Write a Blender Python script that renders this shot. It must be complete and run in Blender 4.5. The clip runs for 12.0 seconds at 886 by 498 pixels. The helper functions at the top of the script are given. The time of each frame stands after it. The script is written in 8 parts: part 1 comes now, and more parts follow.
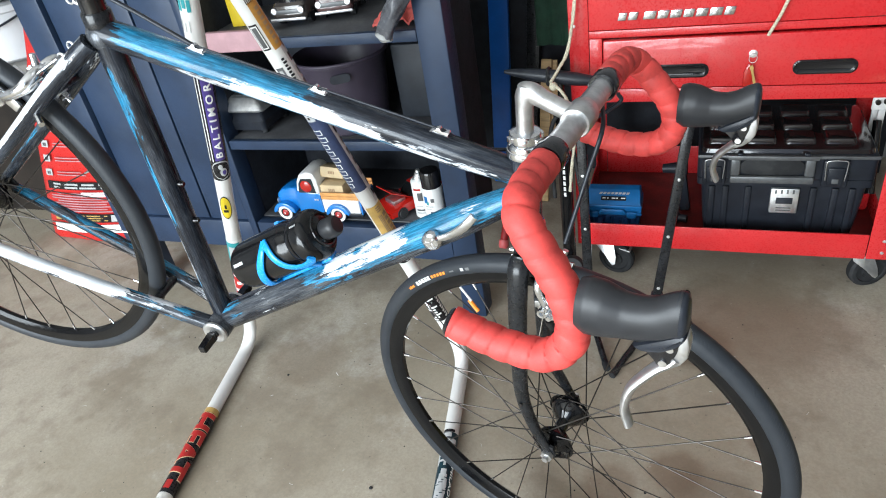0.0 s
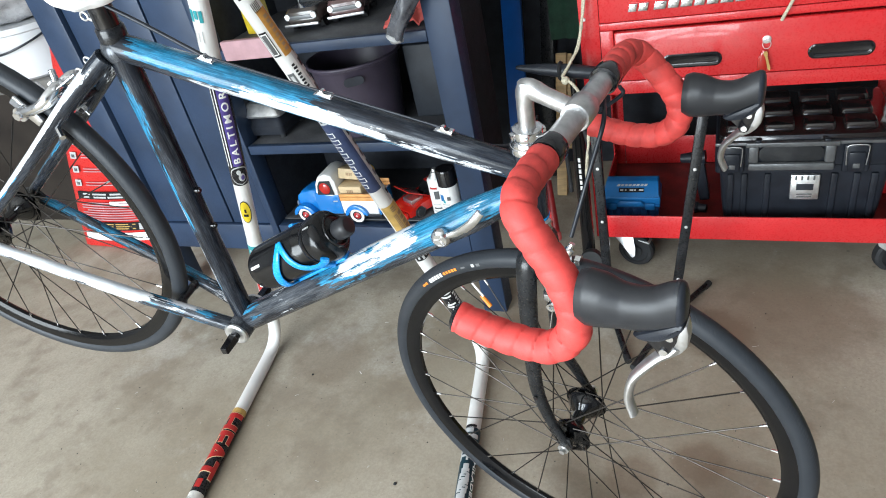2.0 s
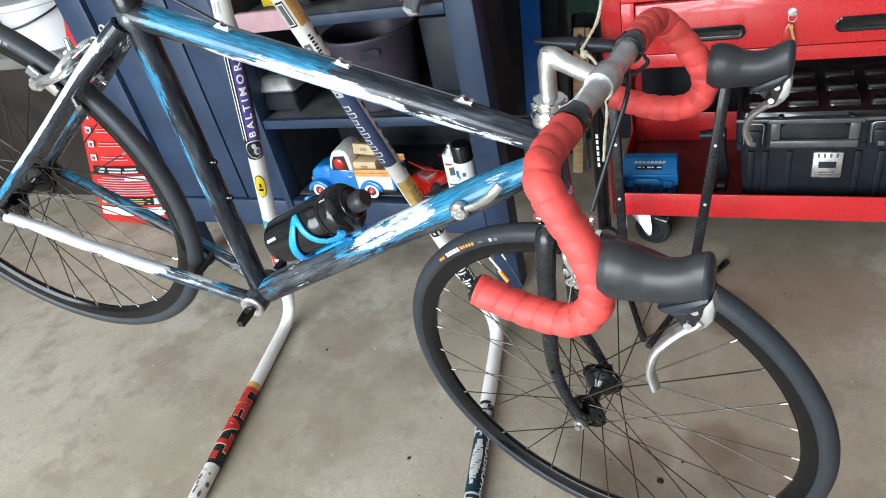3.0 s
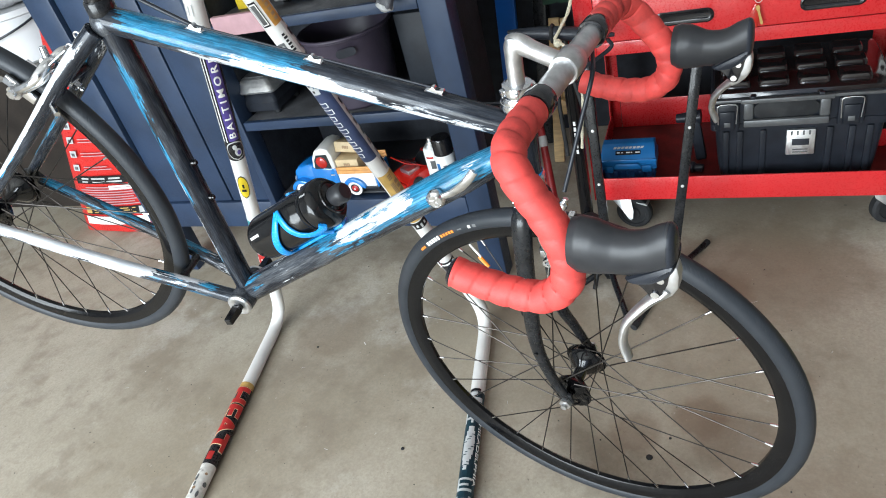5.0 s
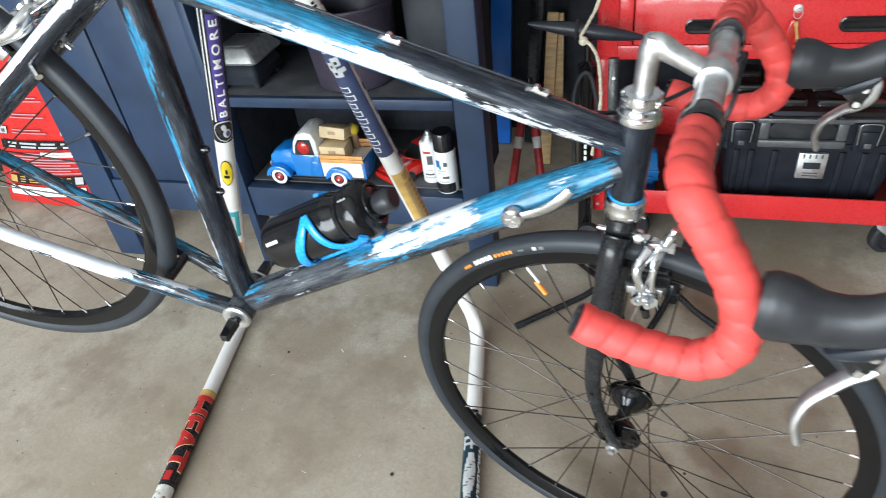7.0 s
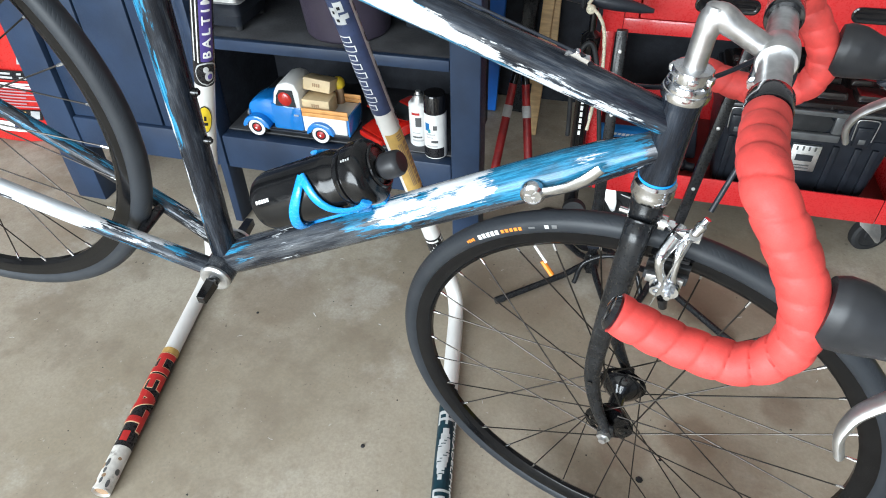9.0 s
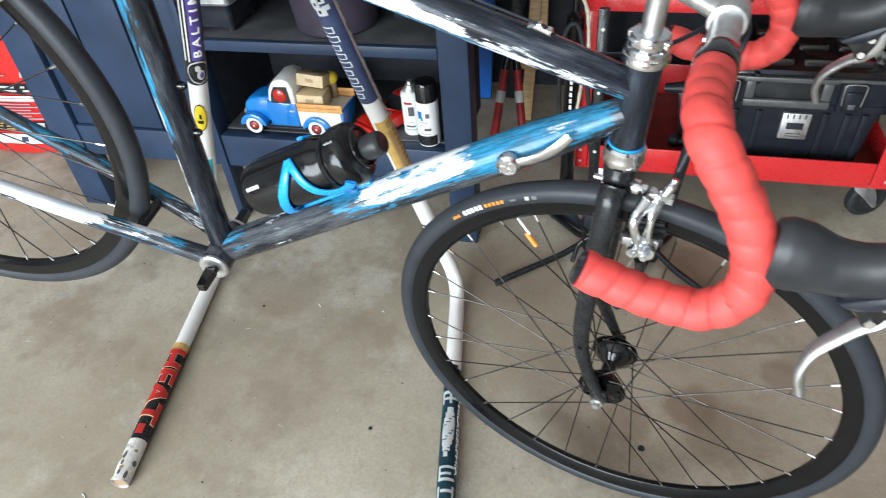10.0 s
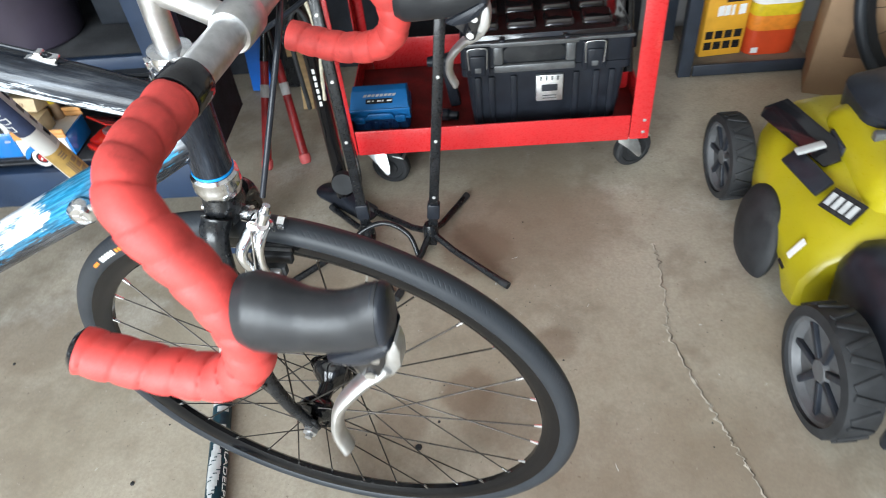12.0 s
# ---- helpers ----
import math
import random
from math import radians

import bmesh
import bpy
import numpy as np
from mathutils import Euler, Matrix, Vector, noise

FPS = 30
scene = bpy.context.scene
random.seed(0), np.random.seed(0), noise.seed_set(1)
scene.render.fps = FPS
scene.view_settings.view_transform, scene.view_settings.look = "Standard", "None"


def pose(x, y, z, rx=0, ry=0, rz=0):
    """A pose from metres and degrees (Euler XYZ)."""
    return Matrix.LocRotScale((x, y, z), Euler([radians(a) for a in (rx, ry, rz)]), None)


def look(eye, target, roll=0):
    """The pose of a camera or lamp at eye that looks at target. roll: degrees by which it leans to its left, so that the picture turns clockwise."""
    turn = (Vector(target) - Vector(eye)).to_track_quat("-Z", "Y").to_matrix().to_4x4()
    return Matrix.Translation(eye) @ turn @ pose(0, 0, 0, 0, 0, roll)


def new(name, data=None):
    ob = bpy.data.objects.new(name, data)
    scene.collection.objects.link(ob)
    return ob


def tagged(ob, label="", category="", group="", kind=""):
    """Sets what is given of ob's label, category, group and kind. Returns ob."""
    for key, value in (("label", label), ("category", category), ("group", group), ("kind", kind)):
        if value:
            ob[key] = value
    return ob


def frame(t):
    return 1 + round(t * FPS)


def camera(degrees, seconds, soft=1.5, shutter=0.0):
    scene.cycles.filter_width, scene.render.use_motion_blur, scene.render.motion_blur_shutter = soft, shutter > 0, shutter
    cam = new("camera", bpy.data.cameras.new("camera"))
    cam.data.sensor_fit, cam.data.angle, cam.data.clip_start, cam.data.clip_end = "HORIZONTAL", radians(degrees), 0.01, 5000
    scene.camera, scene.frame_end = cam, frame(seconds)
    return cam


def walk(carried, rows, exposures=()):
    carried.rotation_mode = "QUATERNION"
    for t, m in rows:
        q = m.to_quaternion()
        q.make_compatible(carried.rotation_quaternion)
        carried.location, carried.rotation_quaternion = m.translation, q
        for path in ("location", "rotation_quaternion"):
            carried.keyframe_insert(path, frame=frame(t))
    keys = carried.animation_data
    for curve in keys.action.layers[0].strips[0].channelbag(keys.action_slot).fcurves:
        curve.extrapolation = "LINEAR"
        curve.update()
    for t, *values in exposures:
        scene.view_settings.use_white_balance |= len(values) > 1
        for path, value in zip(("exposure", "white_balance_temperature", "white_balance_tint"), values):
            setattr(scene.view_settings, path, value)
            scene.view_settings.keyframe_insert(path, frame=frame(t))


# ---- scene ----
cam = camera(67.0, 12.0, soft=1.0, shutter=0.5)
PATH = [
    (0, (0.3841, 0.3017, 1.1729), (-0.3598, 1.8034, 0.0813), -10.24),
    (0.5, (0.4019, 0.2959, 1.1740), (-0.3672, 1.8001, 0.1035), -12.03),
    (1, (0.4044, 0.2917, 1.1720), (-0.3851, 1.7709, 0.0818), -12.22),
    (1.5, (0.4081, 0.2917, 1.1723), (-0.3749, 1.7783, 0.0874), -11.93),
    (2, (0.4104, 0.2994, 1.1754), (-0.4073, 1.7685, 0.0924), -13.44),
    (2.5, (0.4091, 0.3011, 1.1688), (-0.4004, 1.7506, 0.0536), -13.74),
    (3, (0.3999, 0.2986, 1.1653), (-0.4457, 1.7191, 0.0396), -13.90),
    (3.2, (0.4013, 0.2951, 1.1642), (-0.4227, 1.7349, 0.0471), -13.46),
    (5, (0.4223, 0.2820, 1.1624), (-0.3982, 1.7083, 0.0256), -16.03),
    (5.5, (0.4122, 0.2766, 1.1626), (-0.4096, 1.7011, 0.0244), -14.19),
    (6, (0.3743, 0.2890, 1.1539), (-0.3664, 1.7261, -0.0235), -11.50),
    (6.5, (0.2948, 0.3233, 1.1518), (-0.3449, 1.7791, -0.0613), -9.61),
    (7, (0.2083, 0.3530, 1.1480), (-0.3954, 1.8268, -0.0618), -8.11),
    (7.2, (0.1776, 0.3637, 1.1436), (-0.4359, 1.8069, -0.0977), -7.97),
    (8.8, (0.1390, 0.3867, 1.1230), (-0.3396, 1.8250, -0.1817), -2.04),
    (9, (0.1397, 0.3847, 1.1233), (-0.3339, 1.8282, -0.1775), -1.68),
    (9.5, (0.1497, 0.3756, 1.1223), (-0.3278, 1.8216, -0.1744), -3.05),
    (10, (0.1805, 0.3581, 1.1221), (-0.3265, 1.7830, -0.1866), -5.48),
    (10.5, (0.2567, 0.3372, 1.1280), (-0.1771, 1.7845, -0.1824), -6.30),
    (11, (0.3291, 0.3301, 1.1340), (-0.1612, 1.8030, -0.1270), -10.88),
    (11.5, (0.4240, 0.3698, 1.1241), (0.0427, 1.8396, -0.1775), -14.78),
    (11.7, (0.4360, 0.4257, 1.1043), (0.1971, 1.8905, -0.2363), -10.84),
    (12, (0.4384, 0.5035, 1.0910), (0.2381, 1.9250, -0.3014), -6.87),

]
walk(cam, [(t, look(eye, target, roll)) for t, eye, target, roll in PATH], [(0, 0.0), (10.5, 0.0), (11.5, 0.11), (12, 0.30)])

# ---- world and light ----
world = bpy.data.worlds.new("world")
scene.world = world
world.use_nodes = True
wn = world.node_tree.nodes
sky = wn.new("ShaderNodeTexSky")
sky.sky_type, sky.sun_disc = "NISHITA", False
sky.sun_elevation, sky.sun_rotation = radians(48), radians(200)
wn["Background"].inputs["Strength"].default_value = 0.12
world.node_tree.links.new(sky.outputs[0], wn["Background"].inputs["Color"])
sun = new("sun", bpy.data.lights.new("sun", "SUN"))
sun.data.energy, sun.data.angle, sun.data.color = 1.2, radians(12), (1, 0.96, 0.9)
sun.matrix_world = look((-3, -6, 8), (-3, 2, 0))
door_light = new("door_light", bpy.data.lights.new("door_light", "AREA"))
door_light.data.shape, door_light.data.size, door_light.data.size_y = "RECTANGLE", 3.0, 1.9
door_light.data.energy, door_light.data.color = 314, (0.848, 0.942, 1.0)
door_light.matrix_world = look((-1.05, -2.2, 1.18), (-0.35, 1.5, 0.42))
scene.view_settings.exposure = 0.0

# ---- helpers for meshes ----
V = Vector
WORLD = {}
PLACE = Matrix()  # where the group of things now being built stands in the room


def stand_at(dx, dy, dz=0.0, turn=0.0):
    return Matrix.Translation((dx, dy, dz)) @ Matrix.Rotation(radians(turn), 4, "Z")


def thing(name, m, label, category, group="", kind=""):
    ob = new(name)
    ob.empty_display_size = 0.05
    ob.matrix_world = PLACE @ m
    WORLD[ob.name] = m.copy()
    return tagged(ob, label, category, group, kind)


def mesh_of(name, bm, material, smooth=True, angle=38):
    bmesh.ops.recalc_face_normals(bm, faces=bm.faces)
    me = bpy.data.meshes.new(name)
    bm.to_mesh(me)
    bm.free()
    me.materials.append(material)
    if smooth:
        me.shade_smooth()
        me.set_sharp_from_angle(angle=radians(angle))
    return me


def part(name, bm, material, parent, label="", at=None, world=True, smooth=True, angle=38):
    """A mesh under a thing or a part; its points are given in the world, unless at or world=False says otherwise."""
    base = WORLD[parent.name]
    if at is None and world:
        bm.transform(base.inverted())
    ob = new(name, mesh_of(name, bm, material, smooth, angle))
    ob.parent = parent
    local = base.inverted() @ at if at is not None else Matrix()
    ob.matrix_basis = local
    WORLD[ob.name] = base @ local
    return tagged(ob, label)


def single(name, bm, material, label, category, group="", kind="", smooth=True, angle=38):
    """A thing of one mesh, its origin at the middle of its base."""
    co = [v.co for v in bm.verts]
    o = V(((min(c.x for c in co) + max(c.x for c in co)) / 2, (min(c.y for c in co) + max(c.y for c in co)) / 2, min(c.z for c in co)))
    bm.transform(Matrix.Translation(-o))
    ob = new(name, mesh_of(name, bm, material, smooth, angle))
    ob.matrix_world = PLACE @ Matrix.Translation(o)
    WORLD[ob.name] = Matrix.Translation(o)
    return tagged(ob, label, category, group, kind)


def bspline(pts, n=24):
    """Points along a smooth line through pts."""
    p = [V(q) for q in pts]
    p = [p[0] * 2 - p[1]] + p + [p[-1] * 2 - p[-2]]
    out = []
    for i in range(1, len(p) - 2):
        a, b, c, d = p[i - 1], p[i], p[i + 1], p[i + 2]
        for k in range(n):
            t = k / n
            out.append(0.5 * (2 * b + (c - a) * t + (2 * a - 5 * b + 4 * c - d) * t * t + (3 * b - a - 3 * c + d) * t ** 3))
    return out + [p[-2]]


def sweep(bm, pts, rad, seg=14, caps=True, side=None, closed=False):
    """A tube along pts. rad: a number, a list, or a function of (length, angle); a pair in the list is (across, along side)."""
    pts = [V(p) for p in pts]
    n = len(pts)
    tang = []
    for i in range(n):
        a, b = pts[(i - 1) % n if closed else max(i - 1, 0)], pts[(i + 1) % n if closed else min(i + 1, n - 1)]
        tang.append((b - a).normalized())
    ref = V(side) if side is not None else (V((0, 0, 1)) if abs(tang[0].z) < 0.9 else V((1, 0, 0)))
    rings, s = [], 0.0
    for i in range(n):
        if i:
            s += (pts[i] - pts[i - 1]).length
        if side is not None:
            ref = V(side)
        x = (ref - tang[i] * ref.dot(tang[i])).normalized()
        ref = x
        y = tang[i].cross(x)
        ring = []
        for k in range(seg):
            a = 2 * math.pi * k / seg
            r = rad(s, a) if callable(rad) else (rad[i] if isinstance(rad, (list, tuple)) else rad)
            rx, ry = r if isinstance(r, (list, tuple)) else (r, r)
            ring.append(bm.verts.new(pts[i] + x * (rx * math.cos(a)) + y * (ry * math.sin(a))))
        rings.append(ring)
    for i in range(n if closed else n - 1):
        a, b = rings[i], rings[(i + 1) % n]
        for k in range(seg):
            bm.faces.new((a[k], a[(k + 1) % seg], b[(k + 1) % seg], b[k]))
    if caps and not closed:
        bm.faces.new(rings[0][::-1])
        bm.faces.new(rings[-1])
    return bm


def rod(p, q, r, r2=None, seg=14, caps=True, bm=None):
    return sweep(bm or bmesh.new(), [p, q], [r, r if r2 is None else r2], seg, caps)


def lathe(profile, m=None, seg=24, bm=None, closed=False, sweep_to=2 * math.pi, caps=True):
    """Turns (radius, height) pairs about z, then lays the body by m."""
    bm = bm or bmesh.new()
    m = m or Matrix()
    full = abs(sweep_to - 2 * math.pi) < 1e-6
    cols = []
    for k in range(seg if full else seg + 1):
        a = sweep_to * k / seg
        cols.append([bm.verts.new(m @ V((r * math.cos(a), r * math.sin(a), z))) for r, z in profile])
    for k in range(seg):
        a, b = cols[k], cols[(k + 1) % len(cols)]
        for i in range(len(profile) if closed else len(profile) - 1):
            j = (i + 1) % len(profile)
            bm.faces.new((a[i], b[i], b[j], a[j]))
    if not closed and full and caps:
        for i, flip in ((0, True), (-1, False)):
            if profile[i][0] > 1e-5:
                ring = [c[i] for c in cols]
                bm.faces.new(ring[::-1] if flip else ring)
    bmesh.ops.remove_doubles(bm, verts=bm.verts, dist=1e-6)
    return bm


def box(x0, x1, y0, y1, z0, z1, bevel=0.0, m=None, bm=None, segments=2):
    own = bmesh.new()
    v = [own.verts.new((x, y, z)) for x in (x0, x1) for y in (y0, y1) for z in (z0, z1)]
    for f in ((0, 1, 3, 2), (4, 6, 7, 5), (0, 4, 5, 1), (2, 3, 7, 6), (0, 2, 6, 4), (1, 5, 7, 3)):
        own.faces.new([v[i] for i in f])
    if bevel:
        bmesh.ops.bevel(own, geom=own.edges[:], offset=bevel, segments=segments, affect="EDGES", profile=0.5)
    return lay(own, m, bm)


def lay(own, m, bm):
    if m is not None:
        own.transform(m)
    if bm is None:
        return own
    me = bpy.data.meshes.new("join")
    own.to_mesh(me)
    own.free()
    bm.from_mesh(me)
    bpy.data.meshes.remove(me)
    return bm


def prism(outline, depth, m=None, bevel=0.0, bm=None, segments=2):
    """An outline in x, z, drawn out along y from 0 to depth."""
    own = bmesh.new()
    a = [own.verts.new((x, 0, z)) for x, z in outline]
    b = [own.verts.new((x, depth, z)) for x, z in outline]
    own.faces.new(a)
    own.faces.new(b[::-1])
    n = len(a)
    for i in range(n):
        own.faces.new((a[i], b[i], b[(i + 1) % n], a[(i + 1) % n]))
    if bevel:
        edges = [e for e in own.edges if len(e.link_faces) == 2]
        bmesh.ops.bevel(own, geom=edges, offset=bevel, segments=segments, affect="EDGES", profile=0.5)
    return lay(own, m, bm)


def loft(sections, bm=None, m=None, caps=True):
    """Joins rings of points, each with as many points."""
    own = bmesh.new()
    rings = [[own.verts.new(p) for p in s] for s in sections]
    n = len(rings[0])
    for a, b in zip(rings, rings[1:]):
        for k in range(n):
            own.faces.new((a[k], a[(k + 1) % n], b[(k + 1) % n], b[k]))
    if caps:
        own.faces.new(rings[0][::-1])
        own.faces.new(rings[-1])
    return lay(own, m, bm)


def rounded(w, d, r, z, n=5, cx=0.0, cy=0.0):
    """A rounded rectangle of points at height z."""
    out = []
    for qx, qy, a0 in ((1, 1, 0), (-1, 1, 90), (-1, -1, 180), (1, -1, 270)):
        for k in range(n):
            a = radians(a0 + 90 * k / (n - 1))
            out.append((cx + qx * (w / 2 - r) + r * math.cos(a), cy + qy * (d / 2 - r) + r * math.sin(a), z))
    return out


def axes(o, x, y, z):
    return Matrix(((x[0], y[0], z[0], o[0]), (x[1], y[1], z[1], o[1]), (x[2], y[2], z[2], o[2]), (0, 0, 0, 1)))


def along(p, q, front):
    """A pose with z from p to q and x as near to front as may be."""
    z = (V(q) - V(p)).normalized()
    x = (V(front) - z * V(front).dot(z)).normalized()
    return axes(V(p), x, z.cross(x), z)


def letters(text, size, extrude=0.0004, bold=0.0, gap=1.0):
    """A bmesh of letters in the x, y plane, centred."""
    cu = bpy.data.curves.new("letters", "FONT")
    cu.body, cu.size, cu.extrude, cu.align_x, cu.align_y = text, size, extrude, "CENTER", "CENTER"
    cu.resolution_u, cu.offset, cu.space_character = 3, bold, gap
    ob = bpy.data.objects.new("letters", cu)
    scene.collection.objects.link(ob)
    me = bpy.data.meshes.new_from_object(ob.evaluated_get(bpy.context.evaluated_depsgraph_get()))
    bpy.data.objects.remove(ob)
    bm = bmesh.new()
    bm.from_mesh(me)
    bpy.data.meshes.remove(me)
    for k in range(-7, 8):  # cut across, so that the letters can be bent
        bmesh.ops.bisect_plane(bm, geom=bm.verts[:] + bm.edges[:] + bm.faces[:], plane_co=(0, k * size * 0.06, 0), plane_no=(0, 1, 0))
    return bm


# ---- materials ----
def nodes_of(name):
    m = bpy.data.materials.new(name)
    m.use_nodes = True
    t = m.node_tree
    return m, t, t.nodes["Principled BSDF"]


def link(t, a, b):
    t.links.new(a, b)


def mathn(t, op, a, b=None, clamp=False):
    n = t.nodes.new("ShaderNodeMath")
    n.operation, n.use_clamp = op, clamp
    for i, v in enumerate((a, b)):
        if v is None:
            continue
        if isinstance(v, (int, float)):
            n.inputs[i].default_value = v
        else:
            link(t, v, n.inputs[i])
    return n.outputs[0]


def noise_of(t, coord, scale, detail=4.0, rough=0.55, stretch=None, seed=0.0):
    mp = t.nodes.new("ShaderNodeMapping")
    mp.inputs["Location"].default_value = (seed * 1.7, seed * 2.3, seed * 0.9)
    if stretch:
        mp.inputs["Scale"].default_value = stretch
    link(t, coord, mp.inputs["Vector"])
    n = t.nodes.new("ShaderNodeTexNoise")
    n.inputs["Scale"].default_value, n.inputs["Detail"].default_value, n.inputs["Roughness"].default_value = scale, detail, rough
    link(t, mp.outputs[0], n.inputs["Vector"])
    return n.outputs["Fac"]


def ramp_of(t, fac, lo, hi, a=0.0, b=1.0):
    n = t.nodes.new("ShaderNodeMapRange")
    n.interpolation_type = "SMOOTHSTEP"
    for k, v in zip(("From Min", "From Max", "To Min", "To Max"), (lo, hi, a, b)):
        n.inputs[k].default_value = v
    link(t, fac, n.inputs["Value"])
    return n.outputs[0]


def mix_of(t, fac, a, b):
    n = t.nodes.new("ShaderNodeMix")
    n.data_type = "RGBA"
    for sock, v in ((n.inputs["Factor"], fac), (n.inputs["A"], a), (n.inputs["B"], b)):
        if isinstance(v, (int, float)):
            sock.default_value = v
        elif isinstance(v, tuple):
            sock.default_value = (*v[:3], 1)
        else:
            link(t, v, sock)
    return n.outputs["Result"]


def coords(t, kind="Object"):
    return t.nodes.new("ShaderNodeTexCoord").outputs[kind]


def bump_on(t, bsdf, fac, strength, dist=0.001):
    n = t.nodes.new("ShaderNodeBump")
    n.inputs["Strength"].default_value, n.inputs["Distance"].default_value = strength, dist
    link(t, fac, n.inputs["Height"])
    link(t, n.outputs[0], bsdf.inputs["Normal"])


def simple(name, col, rough=0.5, metal=0.0, vary=0.15, scale=30.0, dirt=None, bump=0.05, coat=0.0, fine=220.0, stretch=None, spec=None):
    """A surface with a mottled colour, worn gloss and fine relief."""
    m, t, b = nodes_of(name)
    co = coords(t)
    big = noise_of(t, co, scale, 5, stretch=stretch)
    small = noise_of(t, co, fine, 3, stretch=stretch, seed=3)
    lo = tuple(max(0.0, c * (1 - vary)) for c in col)
    hi = tuple(min(1.0, c * (1 + vary)) for c in col)
    c = mix_of(t, ramp_of(t, big, 0.32, 0.68), lo, hi)
    if dirt:
        d = noise_of(t, co, scale * 0.45, 8, 0.7, seed=7)
        c = mix_of(t, ramp_of(t, d, 0.56, 0.72, 0.0, dirt[3]), c, dirt[:3])
    link(t, c, b.inputs["Base Color"])
    link(t, ramp_of(t, small, 0.2, 0.8, max(0.02, rough - 0.09), min(1.0, rough + 0.09)), b.inputs["Roughness"])
    b.inputs["Metallic"].default_value = metal
    if not metal and max(col) < 0.05:
        b.inputs["Specular IOR Level"].default_value = 0.30
    if spec is not None:
        b.inputs["Specular IOR Level"].default_value = spec
    if coat:
        b.inputs["Coat Weight"].default_value, b.inputs["Coat Roughness"].default_value = coat, 0.08
    if bump:
        bump_on(t, b, small, bump, 0.0006)
    return m


# x, y, radius, strength; the first two broadly darken the right foreground
BROWN_PATCHES = ((0.74, 0.88, 0.42, 0.34), (0.50, 0.93, 0.24, 0.28), (0.361, 1.618, 0.1, 0.55), (0.49, 1.715, 0.26, 0.38), (0.354, 1.225, 0.065, 0.6), (0.234, 1.158, 0.065, 0.5), (0.527, 1.343, 0.055, 0.5), (0.423, 1.177, 0.1, 0.4), (-0.057, 1.539, 0.17, 0.38), (-0.595, 1.353, 0.13, 0.3))


def concrete():
    m, t, b = nodes_of("concrete_floor")
    co = coords(t)
    big = noise_of(t, co, 1.5, 5, 0.6)
    mid = noise_of(t, co, 6.5, 6, 0.62, seed=2)
    fine = noise_of(t, co, 170, 4, 0.6, seed=4)
    c = mix_of(t, ramp_of(t, big, 0.34, 0.66), (0.310, 0.262, 0.194), (0.462, 0.412, 0.334))
    c = mix_of(t, ramp_of(t, mid, 0.48, 0.68, 0.0, 0.60), c, (0.235, 0.190, 0.142))
    c = mix_of(t, ramp_of(t, noise_of(t, co, 3.1, 7, 0.66, seed=9), 0.54, 0.68, 0.0, 0.6), c, (0.55, 0.515, 0.455))
    c = mix_of(t, ramp_of(t, noise_of(t, co, 11, 7, 0.7, seed=13), 0.63, 0.72, 0.0, 0.4), c, (0.20, 0.155, 0.115))
    c = mix_of(t, ramp_of(t, fine, 0.3, 0.7, 0.0, 0.32), c, (0.21, 0.185, 0.15))
    vo = t.nodes.new("ShaderNodeTexVoronoi")
    vo.inputs["Scale"].default_value, vo.inputs["Randomness"].default_value = 7.0, 1.0
    link(t, co, vo.inputs["Vector"])
    spots = ramp_of(t, vo.outputs["Distance"], 0.018, 0.04, 1.0, 0.0)
    c = mix_of(t, mathn(t, "MULTIPLY", spots, 0.45), c, (0.075, 0.06, 0.05))
    flake = ramp_of(t, noise_of(t, co, 60, 5, 0.7, seed=21), 0.66, 0.72, 0.0, 0.5)
    c = mix_of(t, flake, c, (0.60, 0.57, 0.52))
    c = mix_of(t, ramp_of(t, noise_of(t, co, 95, 3, 0.6, seed=27), 0.67, 0.73, 0.0, 0.6), c, (0.14, 0.11, 0.085))
    c = mix_of(t, ramp_of(t, noise_of(t, co, 22, 8, 0.75, seed=31), 0.52, 0.74, 0.0, 0.40), c, (0.235, 0.185, 0.130))
    # old spills, and two broad darker patches at the right, each ragged and brown
    warp = mathn(t, "MULTIPLY", mathn(t, "SUBTRACT", noise_of(t, co, 14, 6, 0.65, seed=41), 0.5), 0.9)
    for x, y, rad, k in BROWN_PATCHES:
        d = t.nodes.new("ShaderNodeVectorMath")
        d.operation = "DISTANCE"
        d.inputs[1].default_value = (x, y, 0.12)
        link(t, co, d.inputs[0])
        s = mathn(t, "ADD", mathn(t, "DIVIDE", d.outputs["Value"], rad), warp)
        c = mix_of(t, ramp_of(t, s, 0.55, 1.0, k, 0.0), c, (0.165, 0.110, 0.074))
    link(t, c, b.inputs["Base Color"])
    link(t, ramp_of(t, mid, 0.3, 0.7, 0.42, 0.68), b.inputs["Roughness"])
    b.inputs["Specular IOR Level"].default_value = 0.35
    bump_on(t, b, fine, 0.12, 0.002)
    return m


